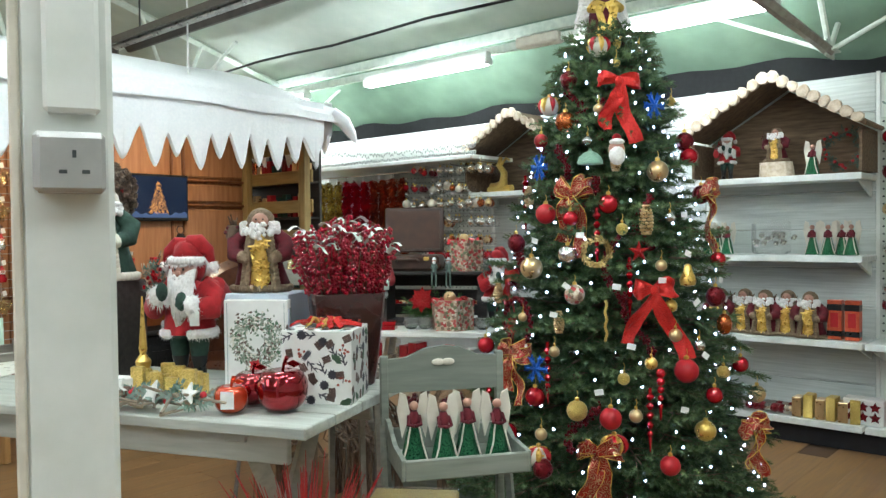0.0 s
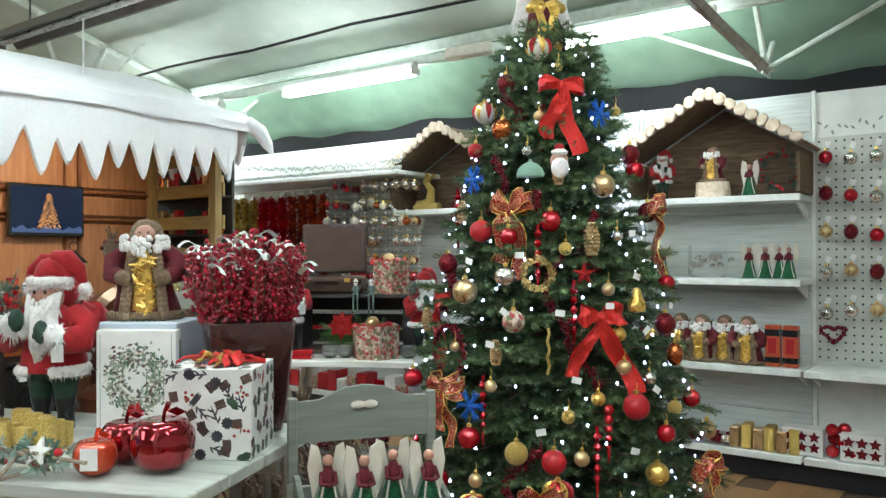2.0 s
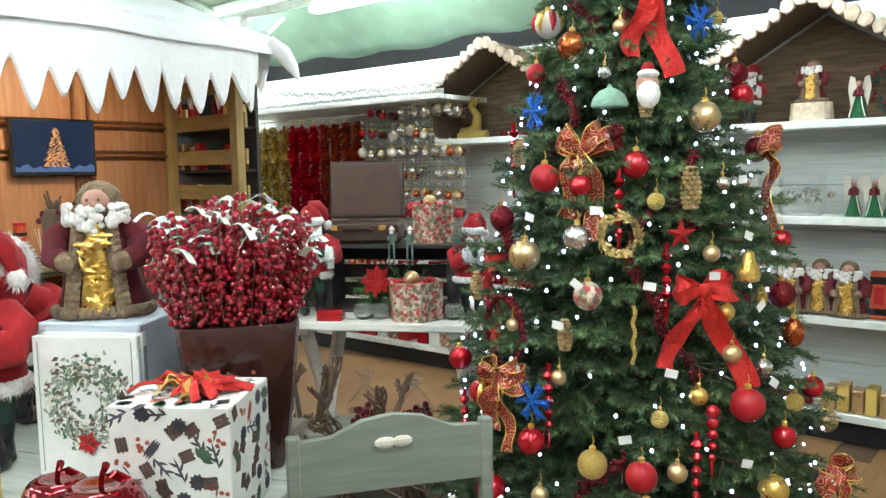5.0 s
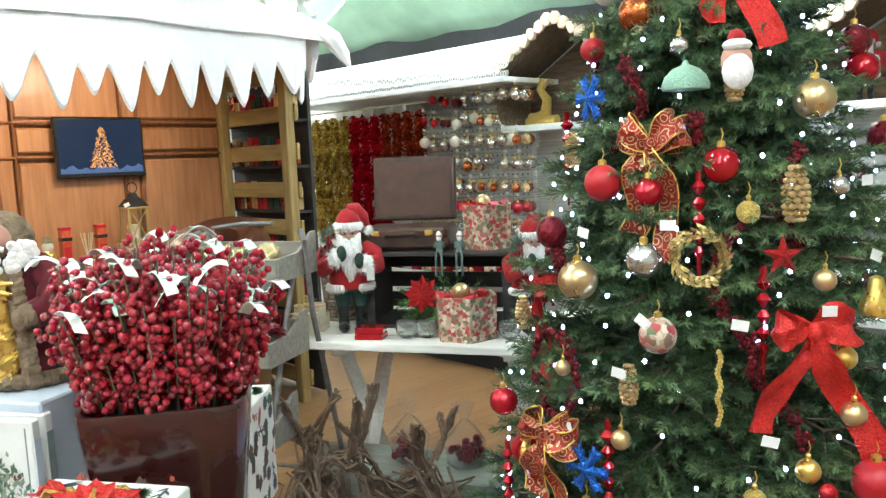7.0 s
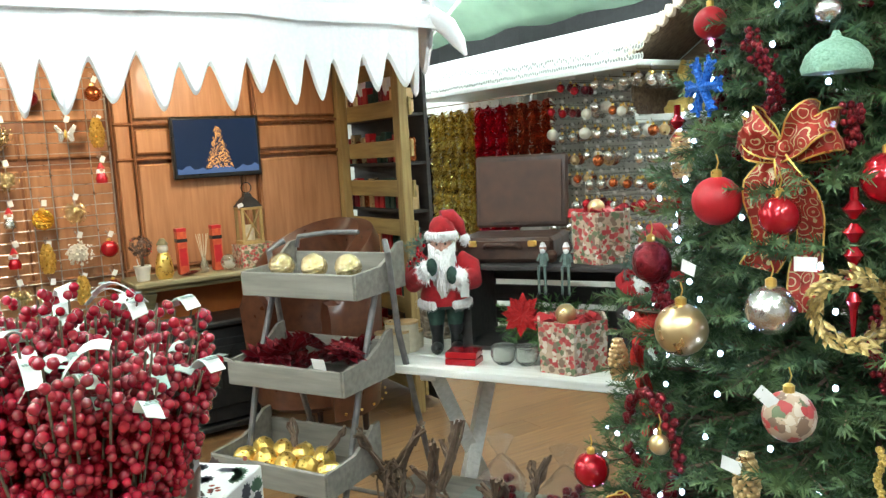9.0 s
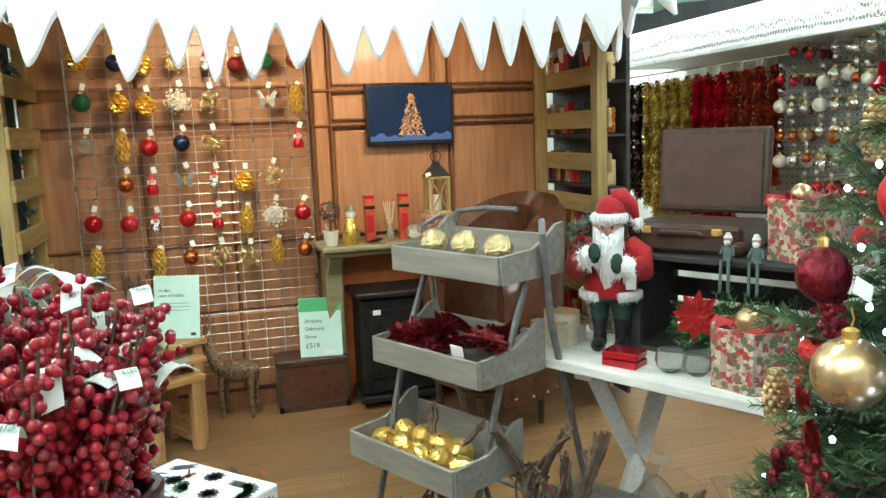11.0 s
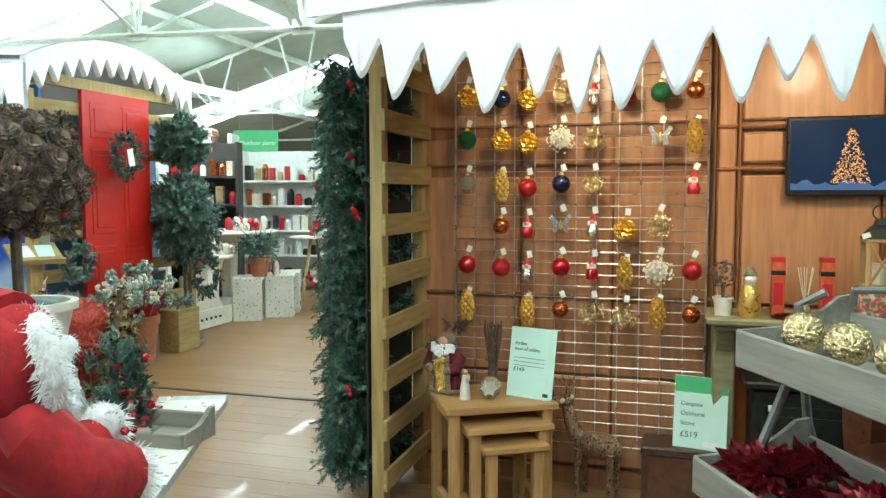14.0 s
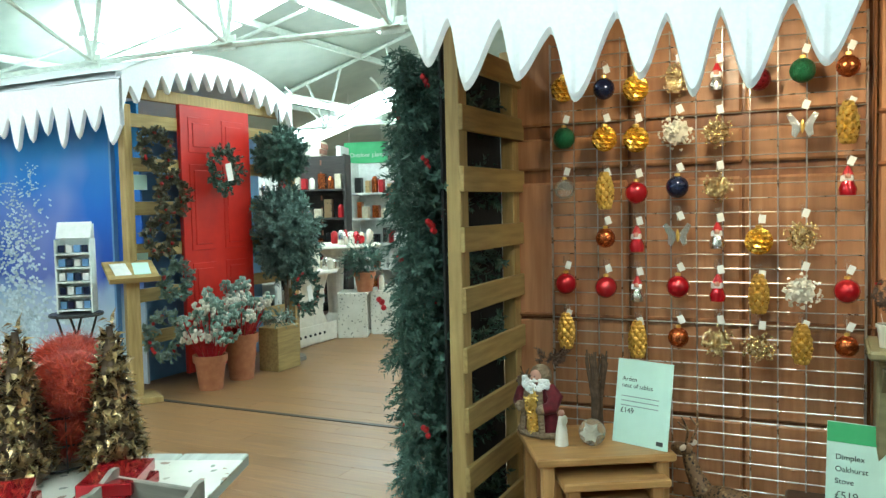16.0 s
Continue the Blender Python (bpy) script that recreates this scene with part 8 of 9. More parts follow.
# pegboard ornaments
for r_ in range(5):
    for c in range(9):
        x = -.31 + c * .12
        if x > .55 and c < 8:
            x += .08
        z = 1.72 - r_ * .205 + .015 * math.sin(c * 5 + r_)
        kind = (c * 2 + r_ * 3) % 5
        mt = (M_red, M_goldm, M_silver, M_darkred, M_silver)[kind]
        t = thing("peg_bauble", ("glossy red", "pale gold", "silver glass", "dark red", "small silver")[kind] + " bauble hanging on the pegboard", "bauble", pose(x, 5.54, z), "pegboard baubles")
        part("ball", G().ball(0, 0, 0, .036, 14, 1, 1, 1.15 if kind == 3 else 1), mt, t, smooth=True)
        part("cap", G().lathe([(.009, .034), (.007, .046)], 8), M_gold, t)
        part("peg", G().tube([(0, .1, .06), (0, -.03, .055)], .003, 5), M_chrome, t)
        part("tag", G().box(.012, -.02, .066, .026, .002, .034, ry=20), M_paper, t)
for x in (-.28, .08):
    g = G()
    for k in range(40):
        a = 2 * math.pi * k / 40
        hx, hz = .055 * math.sin(a) ** 3, .05 * (.8 * math.cos(a) - .3 * math.cos(2 * a) - .1 * math.cos(3 * a))
        g.ball(hx + rr.gauss(0, .004), rr.gauss(0, .004), hz, .011, 6)
    solid("heart_wreath", g, M_darkred, "dark red beaded heart wreath on the pegboard", "wreath", "heart wreaths", m=pose(x, 5.56, .78))

# ---------- hanging fir garlands beside the hut ----------
rr = random.Random(51)
t = thing("fir_garland", "dense hanging fir garlands with red berries and frosted tips", "garland", pose(0, 0, 0))
for s in range(8):
    g = G()
    x0, y0 = -4.36 + s * .072, 1.46 - .055 * (s % 3)
    z = 1.93
    while z > .12 + .06 * (s % 2):
        z -= .021
        for j in range(4):
            a = rr.random() * 6.28
            d = Vector((math.cos(a), math.sin(a), rr.uniform(-1.3, -.2)))
            p = Vector((x0 + .02 * math.sin(z * 9 + s), y0 + .015 * math.cos(z * 11 + s), z + rr.uniform(-.01, .01)))
            sprig(g, p, d, rr.uniform(.07, .11), 26, .027, rr, .0034)
    part("strand", g, M_needle2, t)
g = G()
for k in range(60):
    sprig(g, Vector((-4.1 + rr.gauss(0, .16), 1.4 + rr.gauss(0, .07), rr.uniform(.2, 1.85))), Vector((rr.gauss(0, 1), rr.gauss(0, 1), -.3)), .07, 14, .026, rr, .004)
part("frosted_tip", g, M_frost, t, "frosted grey-green tips")
for k in range(46):
    x, y, z = -4.1 + rr.gauss(0, .16), 1.4 + rr.choice((-1, 1)) * rr.uniform(.05, .11), rr.uniform(.2, 1.85)
    part("berry", G().ball(x, y, z, .012, 8).ball(x + .02, y, z + .012, .011, 8).ball(x + .005, y + .01, z - .02, .011, 8), M_redm, t, "cluster of red berries")
part("label", G().box(-4.15, 1.36, .1, .05, .003, .07, ry=10), M_paper, t, "white label")
for k in range(30):
    solid("fir_wreath", foliage(60, .09, random.Random(k), .03, .006, .07), M_needle2, "small dark fir bunch behind the slats", "greenery", "fir bunches", m=pose(-4.34 + .1 * (k % 5), 1.49, .2 + .3 * (k // 5)))

# thin black sheet that fills the gaps between the slats
solid("backing_cloth", G().box(-4.13, 1.565, .98, .56, .008, 1.86), M_black, "flat black sheet behind the slatted side", "fabric")
# rolls and packets behind the right pallet side
t = thing("ribbon_rack", "dark rack of red, green and gold gift wrap packets", "rack", pose(-4.19, 4.345, 0))
part("back", G().box(0, .06, .97, .86, .02, 1.9), M_crate, t)
for r_ in range(6):
    z = .3 + r_ * .26
    part("shelf", G().box(0, 0, z, .84, .1, .015), M_crate, t)
    for k in range(13):
        mt = (M_redm, M_redm, M_dgreen, M_dgreen, M_darkred, M_redm, M_goldm, M_copper, M_goldm)[(k + r_) % 9]
        part("packet", G().box(-.375 + k * .0625, -.015, z + .075 + .01 * (k % 3), .05, .05, .13 + .02 * (k % 3), c=.004), mt, t)

# ---------- second hut ----------
def gradient(name, stops):
    """Printed sheet whose colour changes with height."""
    mt = bpy.data.materials.new(name)
    mt.use_nodes = True
    nt = mt.node_tree
    b = nt.nodes["Principled BSDF"]
    tc = nt.nodes.new("ShaderNodeTexCoord")
    sp = nt.nodes.new("ShaderNodeSeparateXYZ")
    nz = nt.nodes.new("ShaderNodeTexNoise")
    nz.inputs["Scale"].default_value = 3.5
    ad = nt.nodes.new("ShaderNodeMath")
    ad.operation = "MULTIPLY_ADD"
    ad.inputs[1].default_value = .35
    rp = nt.nodes.new("ShaderNodeValToRGB")
    mr = nt.nodes.new("ShaderNodeMapRange")
    mr.inputs["From Min"].default_value, mr.inputs["From Max"].default_value = .2, 2.4
    nt.links.new(tc.outputs["Object"], sp.inputs[0])
    nt.links.new(tc.outputs["Object"], nz.inputs[0])
    nt.links.new(nz.outputs[0], ad.inputs[0])
    nt.links.new(sp.outputs["Z"], ad.inputs[2])
    nt.links.new(ad.outputs[0], mr.inputs[0])
    nt.links.new(mr.outputs[0], rp.inputs[0])
    e = rp.color_ramp.elements
    e[0].position, e[0].color = stops[0][0], (*stops[0][1], 1)
    e[1].position, e[1].color = stops[-1][0], (*stops[-1][1], 1)
    for p, c in stops[1:-1]:
        q = e.new(p)
        q.color = (*c, 1)
    cl = nt.nodes.new("ShaderNodeTexNoise")
    cl.inputs["Scale"].default_value = 1.3
    nt.links.new(tc.outputs["Object"], cl.inputs[0])
    mc = nt.nodes.new("ShaderNodeMapRange")
    mc.inputs["From Min"].default_value, mc.inputs["From Max"].default_value, mc.inputs["To Max"].default_value = .5, .7, .55
    nt.links.new(cl.outputs[0], mc.inputs[0])
    mx = nt.nodes.new("ShaderNodeMix")
    mx.data_type = "RGBA"
    mx.inputs["B"].default_value = (.34, .36, .62, 1)
    nt.links.new(mc.outputs[0], mx.inputs["Factor"])
    nt.links.new(rp.outputs[0], mx.inputs["A"])
    nt.links.new(mx.outputs["Result"], b.inputs["Base Color"])
    b.inputs["Roughness"].default_value = .45
    return mt


M_mural = gradient("winter_mural", ((0, (.5, .58, .62)), (.22, (.45, .55, .62)), (.3, (.3, .42, .58)), (.36, (.02, .06, .35)), (.6, (.02, .12, .5)), (1, (.04, .3, .65))))
mural = solid("wall_mural", G().box(-5.6, -3.6, 1.1, .02, 3.7, 2.1), M_mural, "printed winter mural of blue sky and snow", "mural", kind="structure")
g = G()
for k in range(1300):
    c = rr.choice((0, 1, 1, 2, 3))
    y = (-2.95, -3.2, -2.55, -3.9)[c] + rr.gauss(0, .085 if c != 2 else .14)
    top = (1.75, 1.6, .75, 1.4)[c]
    z = .15 + (top - .15) * rr.random() ** 1.2
    w = .05 * (1.2 - z / 2)
    g.box(-5.588 + .006 * rr.random(), y, z, .002, w * rr.uniform(.6, 1.5), w * .5, 0, 0, rr.uniform(-30, 30))
ms = part("printed_snow_tree", g, mat("mural_snow", (.6, .68, .72), (.35, .45, .5), .5, scale=30, bump=0, island=.4), mural, "printed snow-laden trees")
ms["kind"] = "stuff"
wall2 = thing("wall_hut_2", "pine slatted side wall of the second hut", "", kind="structure")
part("post", G().box(-5.41, -1.68, 1.05, .07, .07, 2.1, c=.005), M_pine, wall2)
for z in (.4, .72, 1.05, 1.36, 1.68, 2.0):
    part("slat", G().box(-5.7, -1.72, z, .56, .02, .1, c=.003), M_pineh, wall2)
    part("slat", G().box(-7.05, -1.74, z, .6, .02, .1, c=.003), M_pineh, wall2)
part("post", G().box(-7.35, -1.7, 1.05, .07, .07, 2.1, c=.005), M_pine, wall2)
part("lintel", G().box(-6.3, -1.71, 2.2, 1.9, .05, .09, c=.004), M_pine, wall2)
part("backing", G().box(-6.4, -2.0, 1.0, 1.7, .02, 2.0), M_bluec, wall2)
# red panelled door
door = thing("door_1", "bright red six-panel door", "door", pose(-6.355, -1.7, .06), kind="structure")
part("leaf", G().box(0, 0, 1.05, .81, .04, 2.1, c=.004), M_reddoor, door)
for x in (-.19, .19):
    for z, h in ((1.87, .28), (1.3, .68), (.5, .72)):
        p = part("panel", G().box(x, .021, z, .27, .01, h, c=.004), M_reddoor, door)
        part("raised_field", G().box(x, .028, z, .19, .012, h - .09, c=.005), M_reddoor, p)


M_wleaf = mat("bronze_green_leaf", (.17, .15, .09), (.05, .06, .035), .5, scale=12, bump=0, island=.7)


def wreath(p, r, rz, mt, label, berries=10, tag=True):
    t = thing("wreath", label, "wreath", pose(*p, 0, 0, rz), "wreaths")
    g = G()
    q = random.Random(int(p[0] * 97 + p[2] * 31))
    for k in range(84):
        a = 2 * math.pi * k / 84
        sprig(g, Vector((r * .72 * math.cos(a), q.uniform(-.05, 0), r * .72 * math.sin(a))), Vector((q.gauss(0, 1), -.6, q.gauss(0, 1))), r * .4, 20, .03, q, .009)
    part("greenery", g, mt, t)
    for k in range(berries):
        a = q.random() * 6.28
        part("berry", G().ball(r * .75 * math.cos(a), -.05, r * .75 * math.sin(a), .014, 8), M_redm, t)
    if tag:
        part("label", G().box(r * .1, -.07, -r * .1, .07, .003, .14, ry=-12), M_paper, t, "white price label")


wreath((-6.3, -1.6, 1.66), .2, 180, M_needle2, "dark green wreath hung on the red door", 6)
for x, z, r, mt in ((-5.6, 1.78, .17, M_wleaf), (-5.74, 1.46, .18, M_wleaf), (-5.6, 1.15, .16, M_wleaf), (-5.74, .82, .17, M_frost), (-5.6, .42, .2, M_frost)):
    wreath((x, -1.62, z), r, 180, mt, "leafy wreath hung on the pine slats", 12, False)
for x, z in ((-5.52, 1.55), (-5.5, .98)):
    solid("info_card", G().box(0, 0, 0, .17, .004, .11), M_mintc, "pale information card on the slats", "card", "info cards", m=pose(x, -1.69, z))

# snow roof of the second hut
t = thing("snow_roof_2", "white fleece snow roof with icicles on the second hut", "snow roof")
tips2 = [(-5.0 + i * .165, 1.86 + .06 * math.sin(i * 2.1)) for i in range(21)]
peaks2 = [(-5.0 + i * .165 + .083, 2.08 + .02 * math.sin(i * 1.3)) for i in range(20)]
part("icicle_fringe", snow_front(-5.34, .035, tips2, peaks2, -5.08, -1.6, 2.26), None, t)
def rake(u):
    return 2.2 + .3 * math.sin(math.pi * min(1, max(0, u))) ** .8
n = 200
v, f = [], []
for i in range(n + 1):
    u = i / n
    x = -5.33 - 1.95 * u
    top = rake(u * .92 + .04) + .06
    ph = (u * 13) % 1
    low = top - .14 - .15 * abs(2 * ph - 1) ** 1.2
    for y, z in ((-1.6, top), (-1.6, low + .01), (-1.62, low), (-1.65, low + .01), (-1.65, top)):
        v.append((x, y, z))
for i in range(n):
    for k in range(5):
        f.append((5 * i + k, 5 * i + (k + 1) % 5, 5 * i + 5 + (k + 1) % 5, 5 * i + 5 + k))
part("gable_fringe", G().add(v, f), M_snow, t, smooth=True)
v, f = [], []
nu, nv = 16, 16
for i in range(nu + 1):
    for k in range(nv + 1):
        u, w = i / nu, k / nv
        x, y = -5.31 - 1.98 * u, -1.6 - 3.5 * w
        v.append((x, y, rake(u * .92 + .04) + .06 + .02 * noise.noise((x * 3, y * 3, 2))))
for i in range(nu):
    for k in range(nv):
        a = i * (nv + 1) + k
        f.append((a, a + 1, a + nv + 2, a + nv + 1))
n = len(v)
v += [(x, y, z - .05) for x, y, z in v]
f += [tuple(j + n for j in q[::-1]) for q in f]
part("snow_sheet", G().add(v, f), M_snow, t, smooth=True)

# bistro table with a display rack, lectern with leaflets
t = thing("bistro_table", "small black metal bistro table", "table", pose(-5.02, -1.78, 0))
part("top", G().lathe([(.17, .64), (.175, .65), (.17, .66), (.002, .66)], 24), M_blackm, t)
for k in range(4):
    a = k * math.pi / 2 + .6
    part("leg", G().tube([(.13 * math.cos(a), .13 * math.sin(a), .64), (.06 * math.cos(a + 1), .06 * math.sin(a + 1), .35), (.15 * math.cos(a), .15 * math.sin(a), 0)], .008, 6), M_blackm, t)
t = thing("battery_rack", "pale grey counter rack of blue packets", "display rack", pose(-5.05, -1.80, .66, 0, 0, 125))
part("back_panel", G().box(0, .06, .3, .22, .012, .6), M_shelf, t)
for s in (-1, 1):
    part("side_panel", G().box(s * .11, 0, .25, .01, .13, .5), M_shelf, t)
for k in range(5):
    sh = part("shelf", G().box(0, 0, .02 + .095 * k, .21, .13, .01), M_shelf, t)
    for j in range(4):
        part("packet", G().box(-.075 + .05 * j, -.03, .056 + .095 * k, .04, .04, .05), (M_bluec, M_navy, M_paper)[(j + k) % 3], t)
part("header", G().box(0, -.01, .56, .22, .012, .12, rx=-25), M_paper, t)
t = thing("lectern", "pine lectern with leaflets on a sloping top", "lectern", pose(-5.32, -1.58, 0, 0, 0, 150))
part("post", G().box(0, 0, .44, .09, .09, .88, c=.004), M_pine, t)
part("top", G().box(0, 0, .92, .34, .28, .025, rx=25, c=.004), M_pineh, t)
part("ledge", G().box(0, -.125, .87, .34, .02, .04, rx=25), M_pineh, t)
part("leaflet", G().box(-.07, 0, .937, .11, .17, .003, rx=25, rz=4), M_paper, t, "white leaflet")
part("leaflet", G().box(.07, 0, .937, .11, .17, .003, rx=25, rz=-6), M_mintc, t, "teal leaflet")
part("base", G().box(0, 0, .02, .3, .3, .04, c=.005), M_pine, t)

# plants and pots by the door
def pot_plant(p, r, h, kind, label):
    t = thing("potted_plant", label, "plant", pose(*p), "pots by the door")
    part("pot", G().lathe([(r * .72, 0), (r * .95, h * .8), (r * 1.06, h * .8), (r * 1.08, h), (r * .95, h), (r * .9, h * .85), (.003, h * .84)], 20), M_terra, t, smooth=True)
    q = random.Random(int(r * 1000))
    if kind == "flowers":
        for k in range(60):
            a, rr_ = q.random() * 6.28, q.random()
            x, y = r * 2.0 * rr_ * math.cos(a), r * 2.0 * rr_ * math.sin(a)
            z = h + .1 + q.random() * .34 * (1.1 - .6 * rr_)
            part("stem", G().tube([(x * .3, y * .3, h * .8), (x, y, z)], .005, 4), M_redm, t)
            g = G()
            for j in range(12):
                d = Vector((q.gauss(0, 1), q.gauss(0, 1), q.gauss(0, 1))).normalized() * .04
                g.ball(x + d.x, y + d.y, z + d.z, .016, 5)
            part("flower_head", g, (M_frost, M_cream, M_frost)[k % 3], t)
    else:
        part("foliage", foliage(240, r * 2.0, q, .03, .004, .09, .9), M_needle2, t, m=pose(0, 0, h + r * 1.2))


pot_plant((-5.81, -1.34, 0), .12, .26, "flowers", "terracotta pot of frosted flower sticks")
pot_plant((-6.18, -1.36, 0), .13, .36, "flowers", "tall terracotta pot of frosted flower bundles")
solid("holly_ball", foliage(700, .2, random.Random(61), .036, .011, .09), M_needle2, "dark green hanging holly ball", "plant", m=pose(-6.95, -1.5, 1.81))
solid("hanging_chain", G().tube([(-6.95, -1.5, 1.98), (-6.95, -1.5, 2.2)], .005, 5), M_blackm, "short chain over the holly ball", "chain")
M_bluefir = mat("blue_grey_needles", (.13, .2, .17), (.06, .11, .09), .6, scale=14, bump=0, island=.5)
t = thing("fir_bush", "blue-grey bushy fir on a stand", "plant", pose(-6.95, -1.48, 0))
part("foliage", foliage(1000, .27, random.Random(62), .045, .009, .12, 1.4), M_bluefir, t, m=pose(0, 0, 1.12))
part("stem", G().tube([(0, 0, 0), (0, 0, 1.0)], .02, 8), M_twig, t)
part("foot", G().lathe([(.16, 0), (.15, .03)], 16), M_grey, t)
wreath((-6.9, -1.28, .62), .22, 180, M_needle2, "large leafy wreath with red berries", 22)
solid("wreath_hook", G().tube([(-6.9, -1.3, .8), (-6.9, -1.42, .84), (-6.93, -1.46, .86)], .006, 5), M_blackm, "iron hook holding the large wreath", "hook")
solid("berry_spray", foliage(60, .14, random.Random(64), .02, .004, .08, .6), M_frost, "frosted berry spray in a planter", "plant", m=pose(-6.6, -1.3, .42))
carton("planter_box", (-6.62, -1.32, 0), (.3, .2, .36), 0, M_pineh, "low pine planter box", .005, "planter")

# white scalloped console with goods
t = thing("console_table", "white painted two-tier console with iron scroll decoration", "console table", pose(-7.6, -1.75, 0))
part("base_panel", G().prism([(-.4, 0), (.4, 0), (.34, .12), (.22, .3), (.24, .5), (.34, .7), (-.34, .7), (-.24, .5), (-.22, .3), (-.34, .12)], .03, pose(0, .02, 0)), M_cream, t)
part("top", G().lathe([(.42, .7), (.43, .715), (.42, .73), (.002, .73)], 28, sy=.62), M_cream, t)
part("back_board", G().prism([(-.32, .73), (.32, .73), (.3, .93), (.2, .96), (.1, .935), (0, .97), (-.1, .935), (-.2, .96), (-.3, .93)], .02, pose(0, -.05, 0)), M_cream, t)
for k in range(5):
    part("scroll", G().tube([(-.16 + .08 * k + .03 * math.cos(j * .6), -.03 + .005, .83 + .03 * math.sin(j * .6)) for j in range(7)], .006, 5), M_blackm, t, "black iron scroll")
part("base_rail", G().box(0, .06, .1, .86, .02, .18, c=.004), M_cream, t)
for k in range(6):
    part("stud", G().ball(-.2 + .08 * k, .075, .1, .014, 8), M_blackm, t)
def low_goods(table, cx, cy, z, n, w, d, seed):
    q = random.Random(seed)
    for k in range(n):
        x, y = cx + q.uniform(-w, w), cy + q.uniform(-d, d)
        r, h = q.uniform(.025, .05), q.uniform(.06, .16)
        mt, lab = q.choice(((M_redm, "red boxed candle"), (M_candle, "ivory pillar candle"), (M_red, "shiny red jar"), (M_cream, "cream ceramic pot"), (M_silver, "silver ornament jar")))
        solid("shop_item", G().lathe([(r * .8, 0), (r, h * .1), (r, h * .8), (r * .6, h * .95), (r * .5, h)], 10), mt, lab + " on a display table", "shop goods", "display goods", smooth=True, m=pose(x, y, z))


low_goods(None, -7.6, -1.62, .731, 7, .3, .08, 3)
t = thing("round_table", "white round display table", "table", pose(-8.5, -2.0, 0))
part("top", G().lathe([(.5, .9), (.52, .92), (.5, .94), (.002, .94)], 28), M_cream, t)
part("pedestal", G().lathe([(.25, 0), (.22, .05), (.08, .2), (.1, .8), (.2, .9)], 18), M_cream, t)
low_goods(None, -8.45, -1.95, .941, 22, .38, .3, 5)
for x, y in ((-8.28, -1.62), (-8.6, -1.42), (-8.9, -1.5)):
    t = thing("damask_cube", "grey and silver damask display cube", "display cube", pose(x, y, 0, 0, 0, 25), "damask cubes")
    for s in (-1, 1):
        part("side", G().box(s * .18, 0, .22, .03, .3, .44, c=.004), M_floralc, t)
    part("top", G().box(0, 0, .445, .39, .31, .03, c=.004), M_floralc, t)
    part("bottom", G().box(0, 0, .02, .34, .3, .03), M_floralc, t)
    for k in range(5):
        part("silver_ball", G().ball(rr.gauss(0, .06), .06 + rr.gauss(0, .03), .09 + .05 * (k % 3), .05, 12), M_silver, t, smooth=True)
pot_plant((-8.3, -1.5, .461), .11, .2, "fir", "terracotta pot of green foliage on a display cube")
low_goods(None, -8.5, -1.42, .461, 3, .1, .06, 9)

# ---------- far end of the hall ----------
def shelf_unit(x, y, rz, w, h, n, mt, seed, label):
    t = thing("shelf_unit", label, "shelf unit", pose(x, y, 0, 0, 0, rz), "far shelf units")
    q = random.Random(seed)
    part("back_panel", G().box(0, .16, h / 2, w, .02, h), mt, t)
    for s in (-1, 1):
        part("side_panel", G().box(s * w / 2, 0, h / 2, .03, .34, h), mt, t)
    for k in range(n):
        z = .12 + k * (h - .2) / n
        part("shelf_board", G().box(0, 0, z, w - .03, .33, .025), mt, t)
        xx = -w / 2 + .07
        while xx < w / 2 - .07:
            r, hh = q.uniform(.03, .06), q.uniform(.08, .24)
            m_ = q.choice((M_redm, M_redm, M_paper, M_cream, M_silver, M_boot, M_candle, M_copper, M_paper, M_goldm))
            if q.random() < .5:
                part("packet", G().box(xx, q.uniform(-.08, .04), z + .013 + hh / 2, r * 1.7, .1, hh), m_, t)
            else:
                part("jar", G().lathe([(r, 0), (r, hh * .75), (r * .5, hh)], 10, (xx, q.uniform(-.08, .02), z + .013)), m_, t)
            xx += r * 2.1 + q.uniform(0, .04)


shelf_unit(-10.9, -2.5, 102, 1.3, 1.95, 5, M_shelf, 1, "white shop shelf stocked with red candles and jars")
shelf_unit(-9.6, -3.15, 110, 1.1, 2.0, 5, M_crate, 2, "dark shop shelf stocked with candles and bottles")
shelf_unit(-11.4, -1.1, 95, 1.3, 1.7, 5, M_shelf, 3, "white shop shelf stocked with boxes")
shelf_unit(-12.6, .3, 90, 1.4, 1.8, 5, M_shelf, 4, "white shop shelf stocked with pale goods")
shelf_unit(-12.0, 1.8, 85, 1.4, 1.7, 4, M_pineh, 5, "pine shop shelf stocked with assorted goods")
shelf_unit(-11.2, 3.4, 80, 1.5, 1.8, 5, M_shelf, 6, "white shop shelf stocked with ornaments")
shelf_unit(-8.6, -3.6, 120, 1.2, 1.9, 5, M_shelf, 7, "white shop shelf stocked with candles")
carton("white_partition", (-10.35, -3.05, 0), (.5, .06, 2.15), 20, M_white, "tall white display partition", .004, "partition")
t = thing("brick_column", "narrow red-brown brick column", "column", pose(-9.95, -3.2, 0, 0, 0, 20), kind="structure")
M_brick = mat("brick_red", (.26, .11, .07), (.17, .07, .045), .85, scale=20, bump=.4, rand=.3)
part("mortar", G().box(0, 0, 1.1, .34, .2, 2.2), M_cream, t)
bm_ = G().box(0, 0, 0, .165, .02, .065, c=.003).mesh("brick", M_brick)
for k in range(29):
    for j in range(2):
        part("brick", bm_, None, t, m=pose(-.085 + .17 * j + (.04 if k % 2 else -.02) * (1 if j else 1), .105, .04 + k * .075))
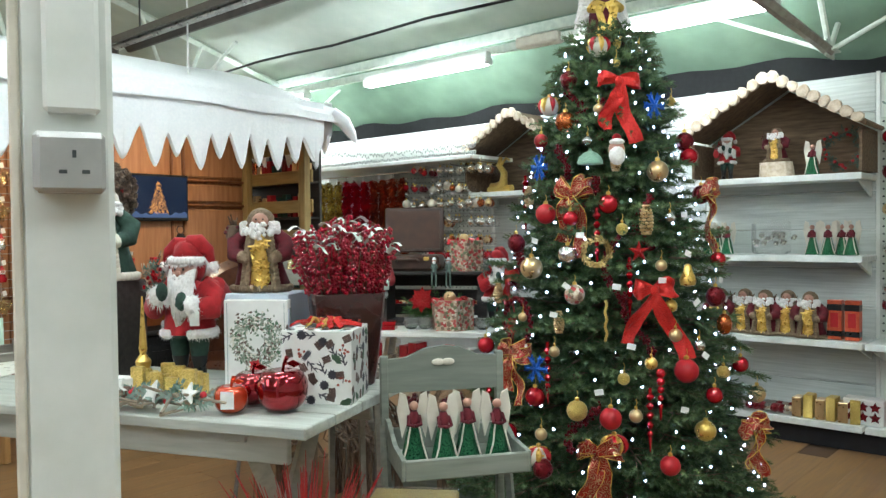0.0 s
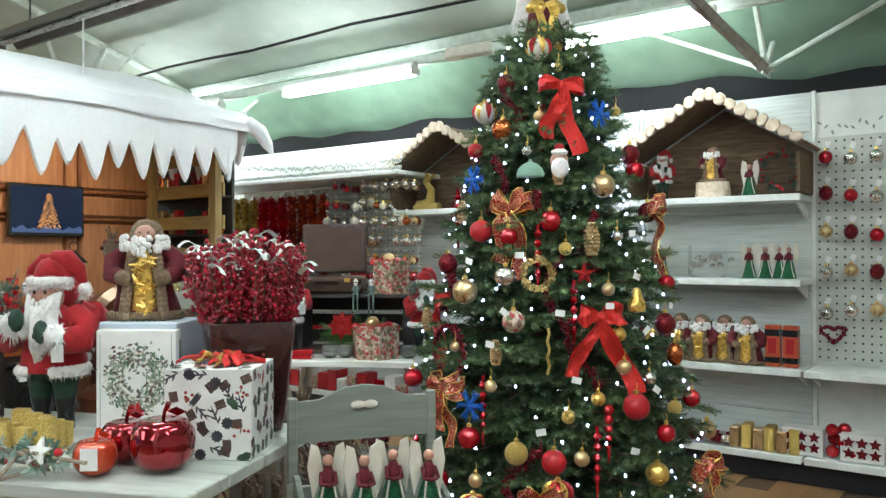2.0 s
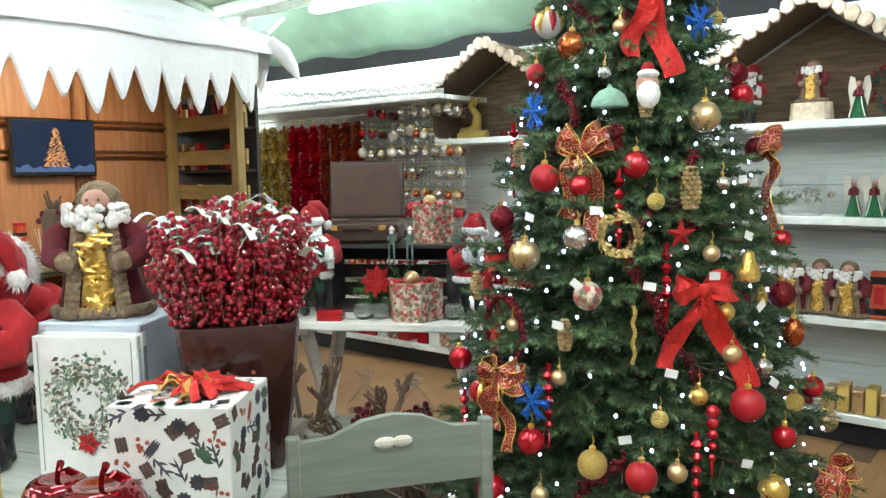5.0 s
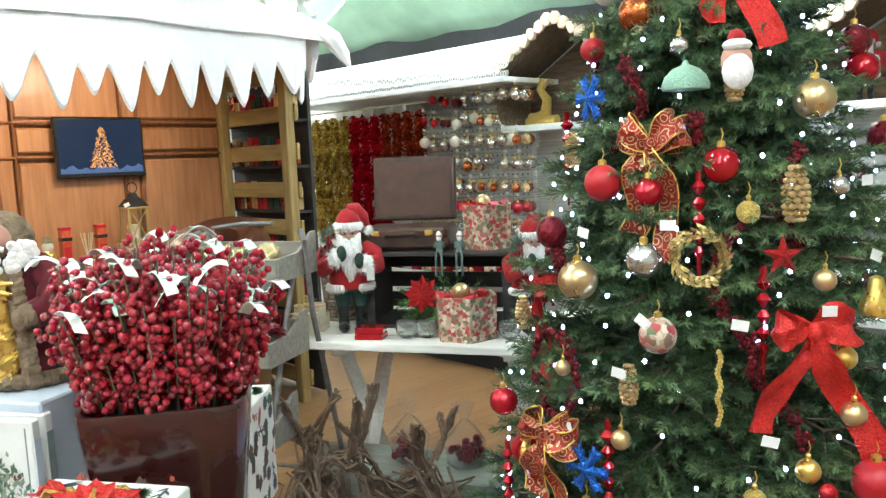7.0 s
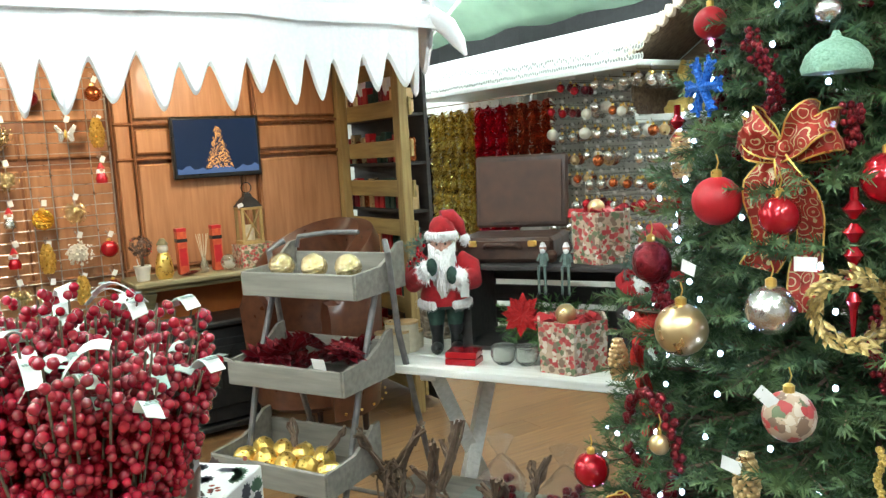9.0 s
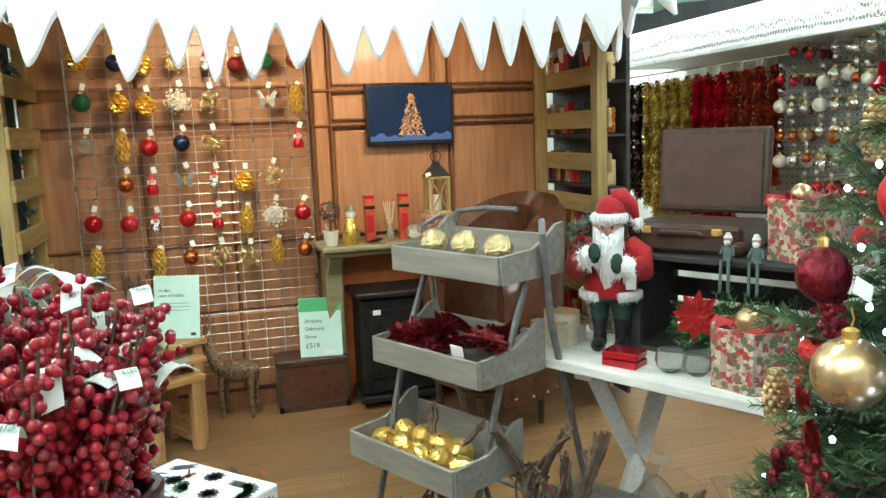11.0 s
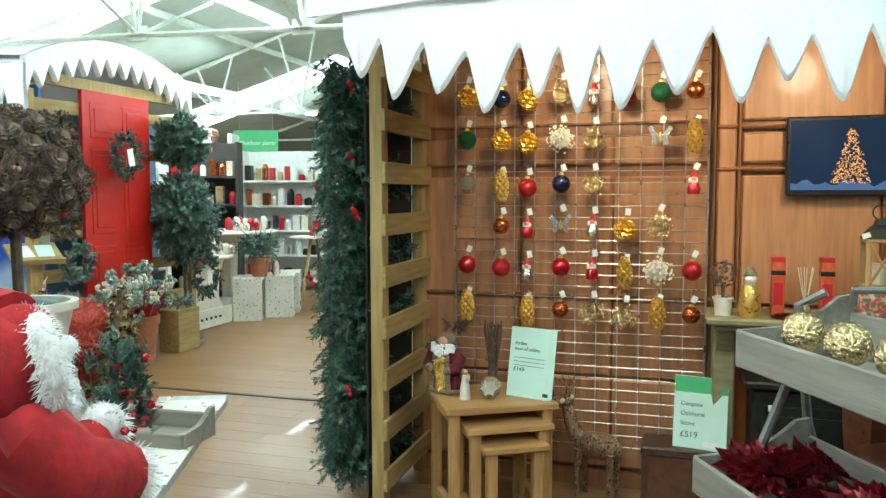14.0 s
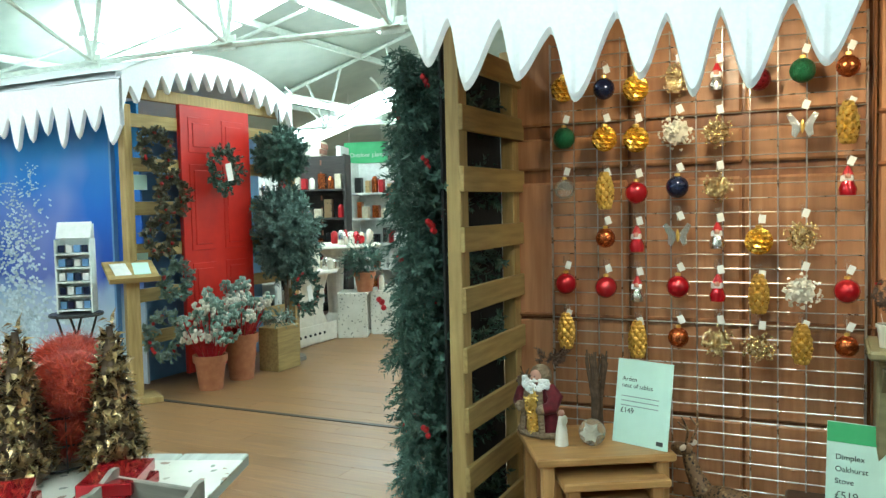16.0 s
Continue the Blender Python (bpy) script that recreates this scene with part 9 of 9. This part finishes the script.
def trestle(x, y, rz, w, label):
    t = thing("far_table", label, "table", pose(x, y, 0, 0, 0, rz), "far tables")
    part("top", G().box(0, 0, .8, w, .6, .03, c=.004), M_cream, t)
    for s in (-1, 1):
        for k in (-1, 1):
            part("leg", G().tube([(s * (w / 2 - .15), k * .05, .79), (s * (w / 2 - .15) , k * .25, 0)], .025, 4), M_pine, t)
    part("lower_shelf", G().box(0, 0, .3, w - .3, .4, .02), M_pineh, t)


trestle(-9.9, -1.2, 80, 1.3, "pale trestle display table stocked with red boxes")
low_goods(None, -9.9, -1.2, .816, 20, .22, .5, 11)
low_goods(None, -9.9, -1.2, .311, 8, .15, .4, 12)
trestle(-11.0, .9, 95, 1.4, "pale trestle display table far down the hall")
low_goods(None, -11.0, .9, .816, 18, .22, .5, 13)
trestle(-9.3, 3.2, 90, 1.4, "pale trestle display table behind the hut")
low_goods(None, -9.3, 3.2, .816, 14, .22, .5, 14)
t = thing("hanging_sign", "green hanging direction sign with white lettering", "sign", pose(-11.0, -3.08, 1.96, 0, 0, 100))
part("board", G().box(0, 0, .15, .66, .02, .3, c=.003), M_gcard, t)
part("lower_board", G().box(.1, .015, -.12, .6, .02, .18, c=.003), M_cream, t, "cream board with cut-out edge")
cu = bpy.data.curves.new("lettering", "FONT")
cu.body, cu.size, cu.extrude = "Outdoor plants", .085, .0005
tmp = new("lettering", cu)
me = bpy.data.meshes.new_from_object(tmp.evaluated_get(bpy.context.evaluated_depsgraph_get()))
bpy.data.objects.remove(tmp)
me.materials.clear()
me.materials.append(M_paper)
ob = part("lettering", me, None, t, "white words")
ob.matrix_basis = pose(-.24, -.0125, .09, 90, 0, 0)
part("arrow", G().prism([(-.3, .1), (-.28, .1), (-.28, .16), (-.265, .16), (-.29, .19), (-.315, .16), (-.3, .16)], .002, pose(0, -.0135, 0)), M_paper, t)
for s in (-1, 1):
    part("cord", G().tube([(s * .25, 0, .3), (s * .25, 0, 1.0)], .004, 5), M_rope, t)
t = thing("exit_sign", "green and white illuminated exit sign", "exit sign", pose(-12.3, -1.6, 2.42, 0, 0, 98))
part("box", G().box(0, 0, 0, .55, .05, .2, c=.006), M_exit, t)
part("arrow", G().prism([(-.2, 0), (-.12, .06), (-.12, .02), (-.02, .02), (-.02, -.02), (-.12, -.02), (-.12, -.06)], .003, pose(0, -.029, 0)), M_paper, t, "white arrow")
part("figure_block", G().box(.12, -.027, 0, .1, .003, .12), M_paper, t, "plain white pictogram block")
for s in (-1, 1):
    part("rod", G().tube([(s * .2, 0, .1), (s * .2, 0, .7)], .006, 5), M_rope, t)

# ---------- floor boards ----------
PW, PL = .16, 1.28
PLANK = G().box(0, 0, -.004, PL - .001, PW - .001, .008, c=.0007).mesh("plank", M_plank)
k = 0
rest = G()
for j in range(138):
    x = -18.2 + j * PW
    off = (j * .437) % PL
    for i in range(13):
        y = -9.0 + off + i * PL
        if y > 5.65 or x > 3.8:
            continue
        if -5.8 < x < -.6 and -1.6 < y < 4.2 and k < 300:
            part("plank", PLANK, None, floor, m=pose(x, y, 0, 0, 0, 90))
            k += 1
        else:
            rest.box(x, y, -.004, PW - .001, PL - .001, .008)
r = part("planks_far", rest, M_plankx, floor)
r["kind"] = "stuff"
solid("floor_strip", G().box(-5.4, -.4, .002, .035, 6.2, .006), M_strip, "dark metal threshold strip across the floor", "floor strip", kind="structure")
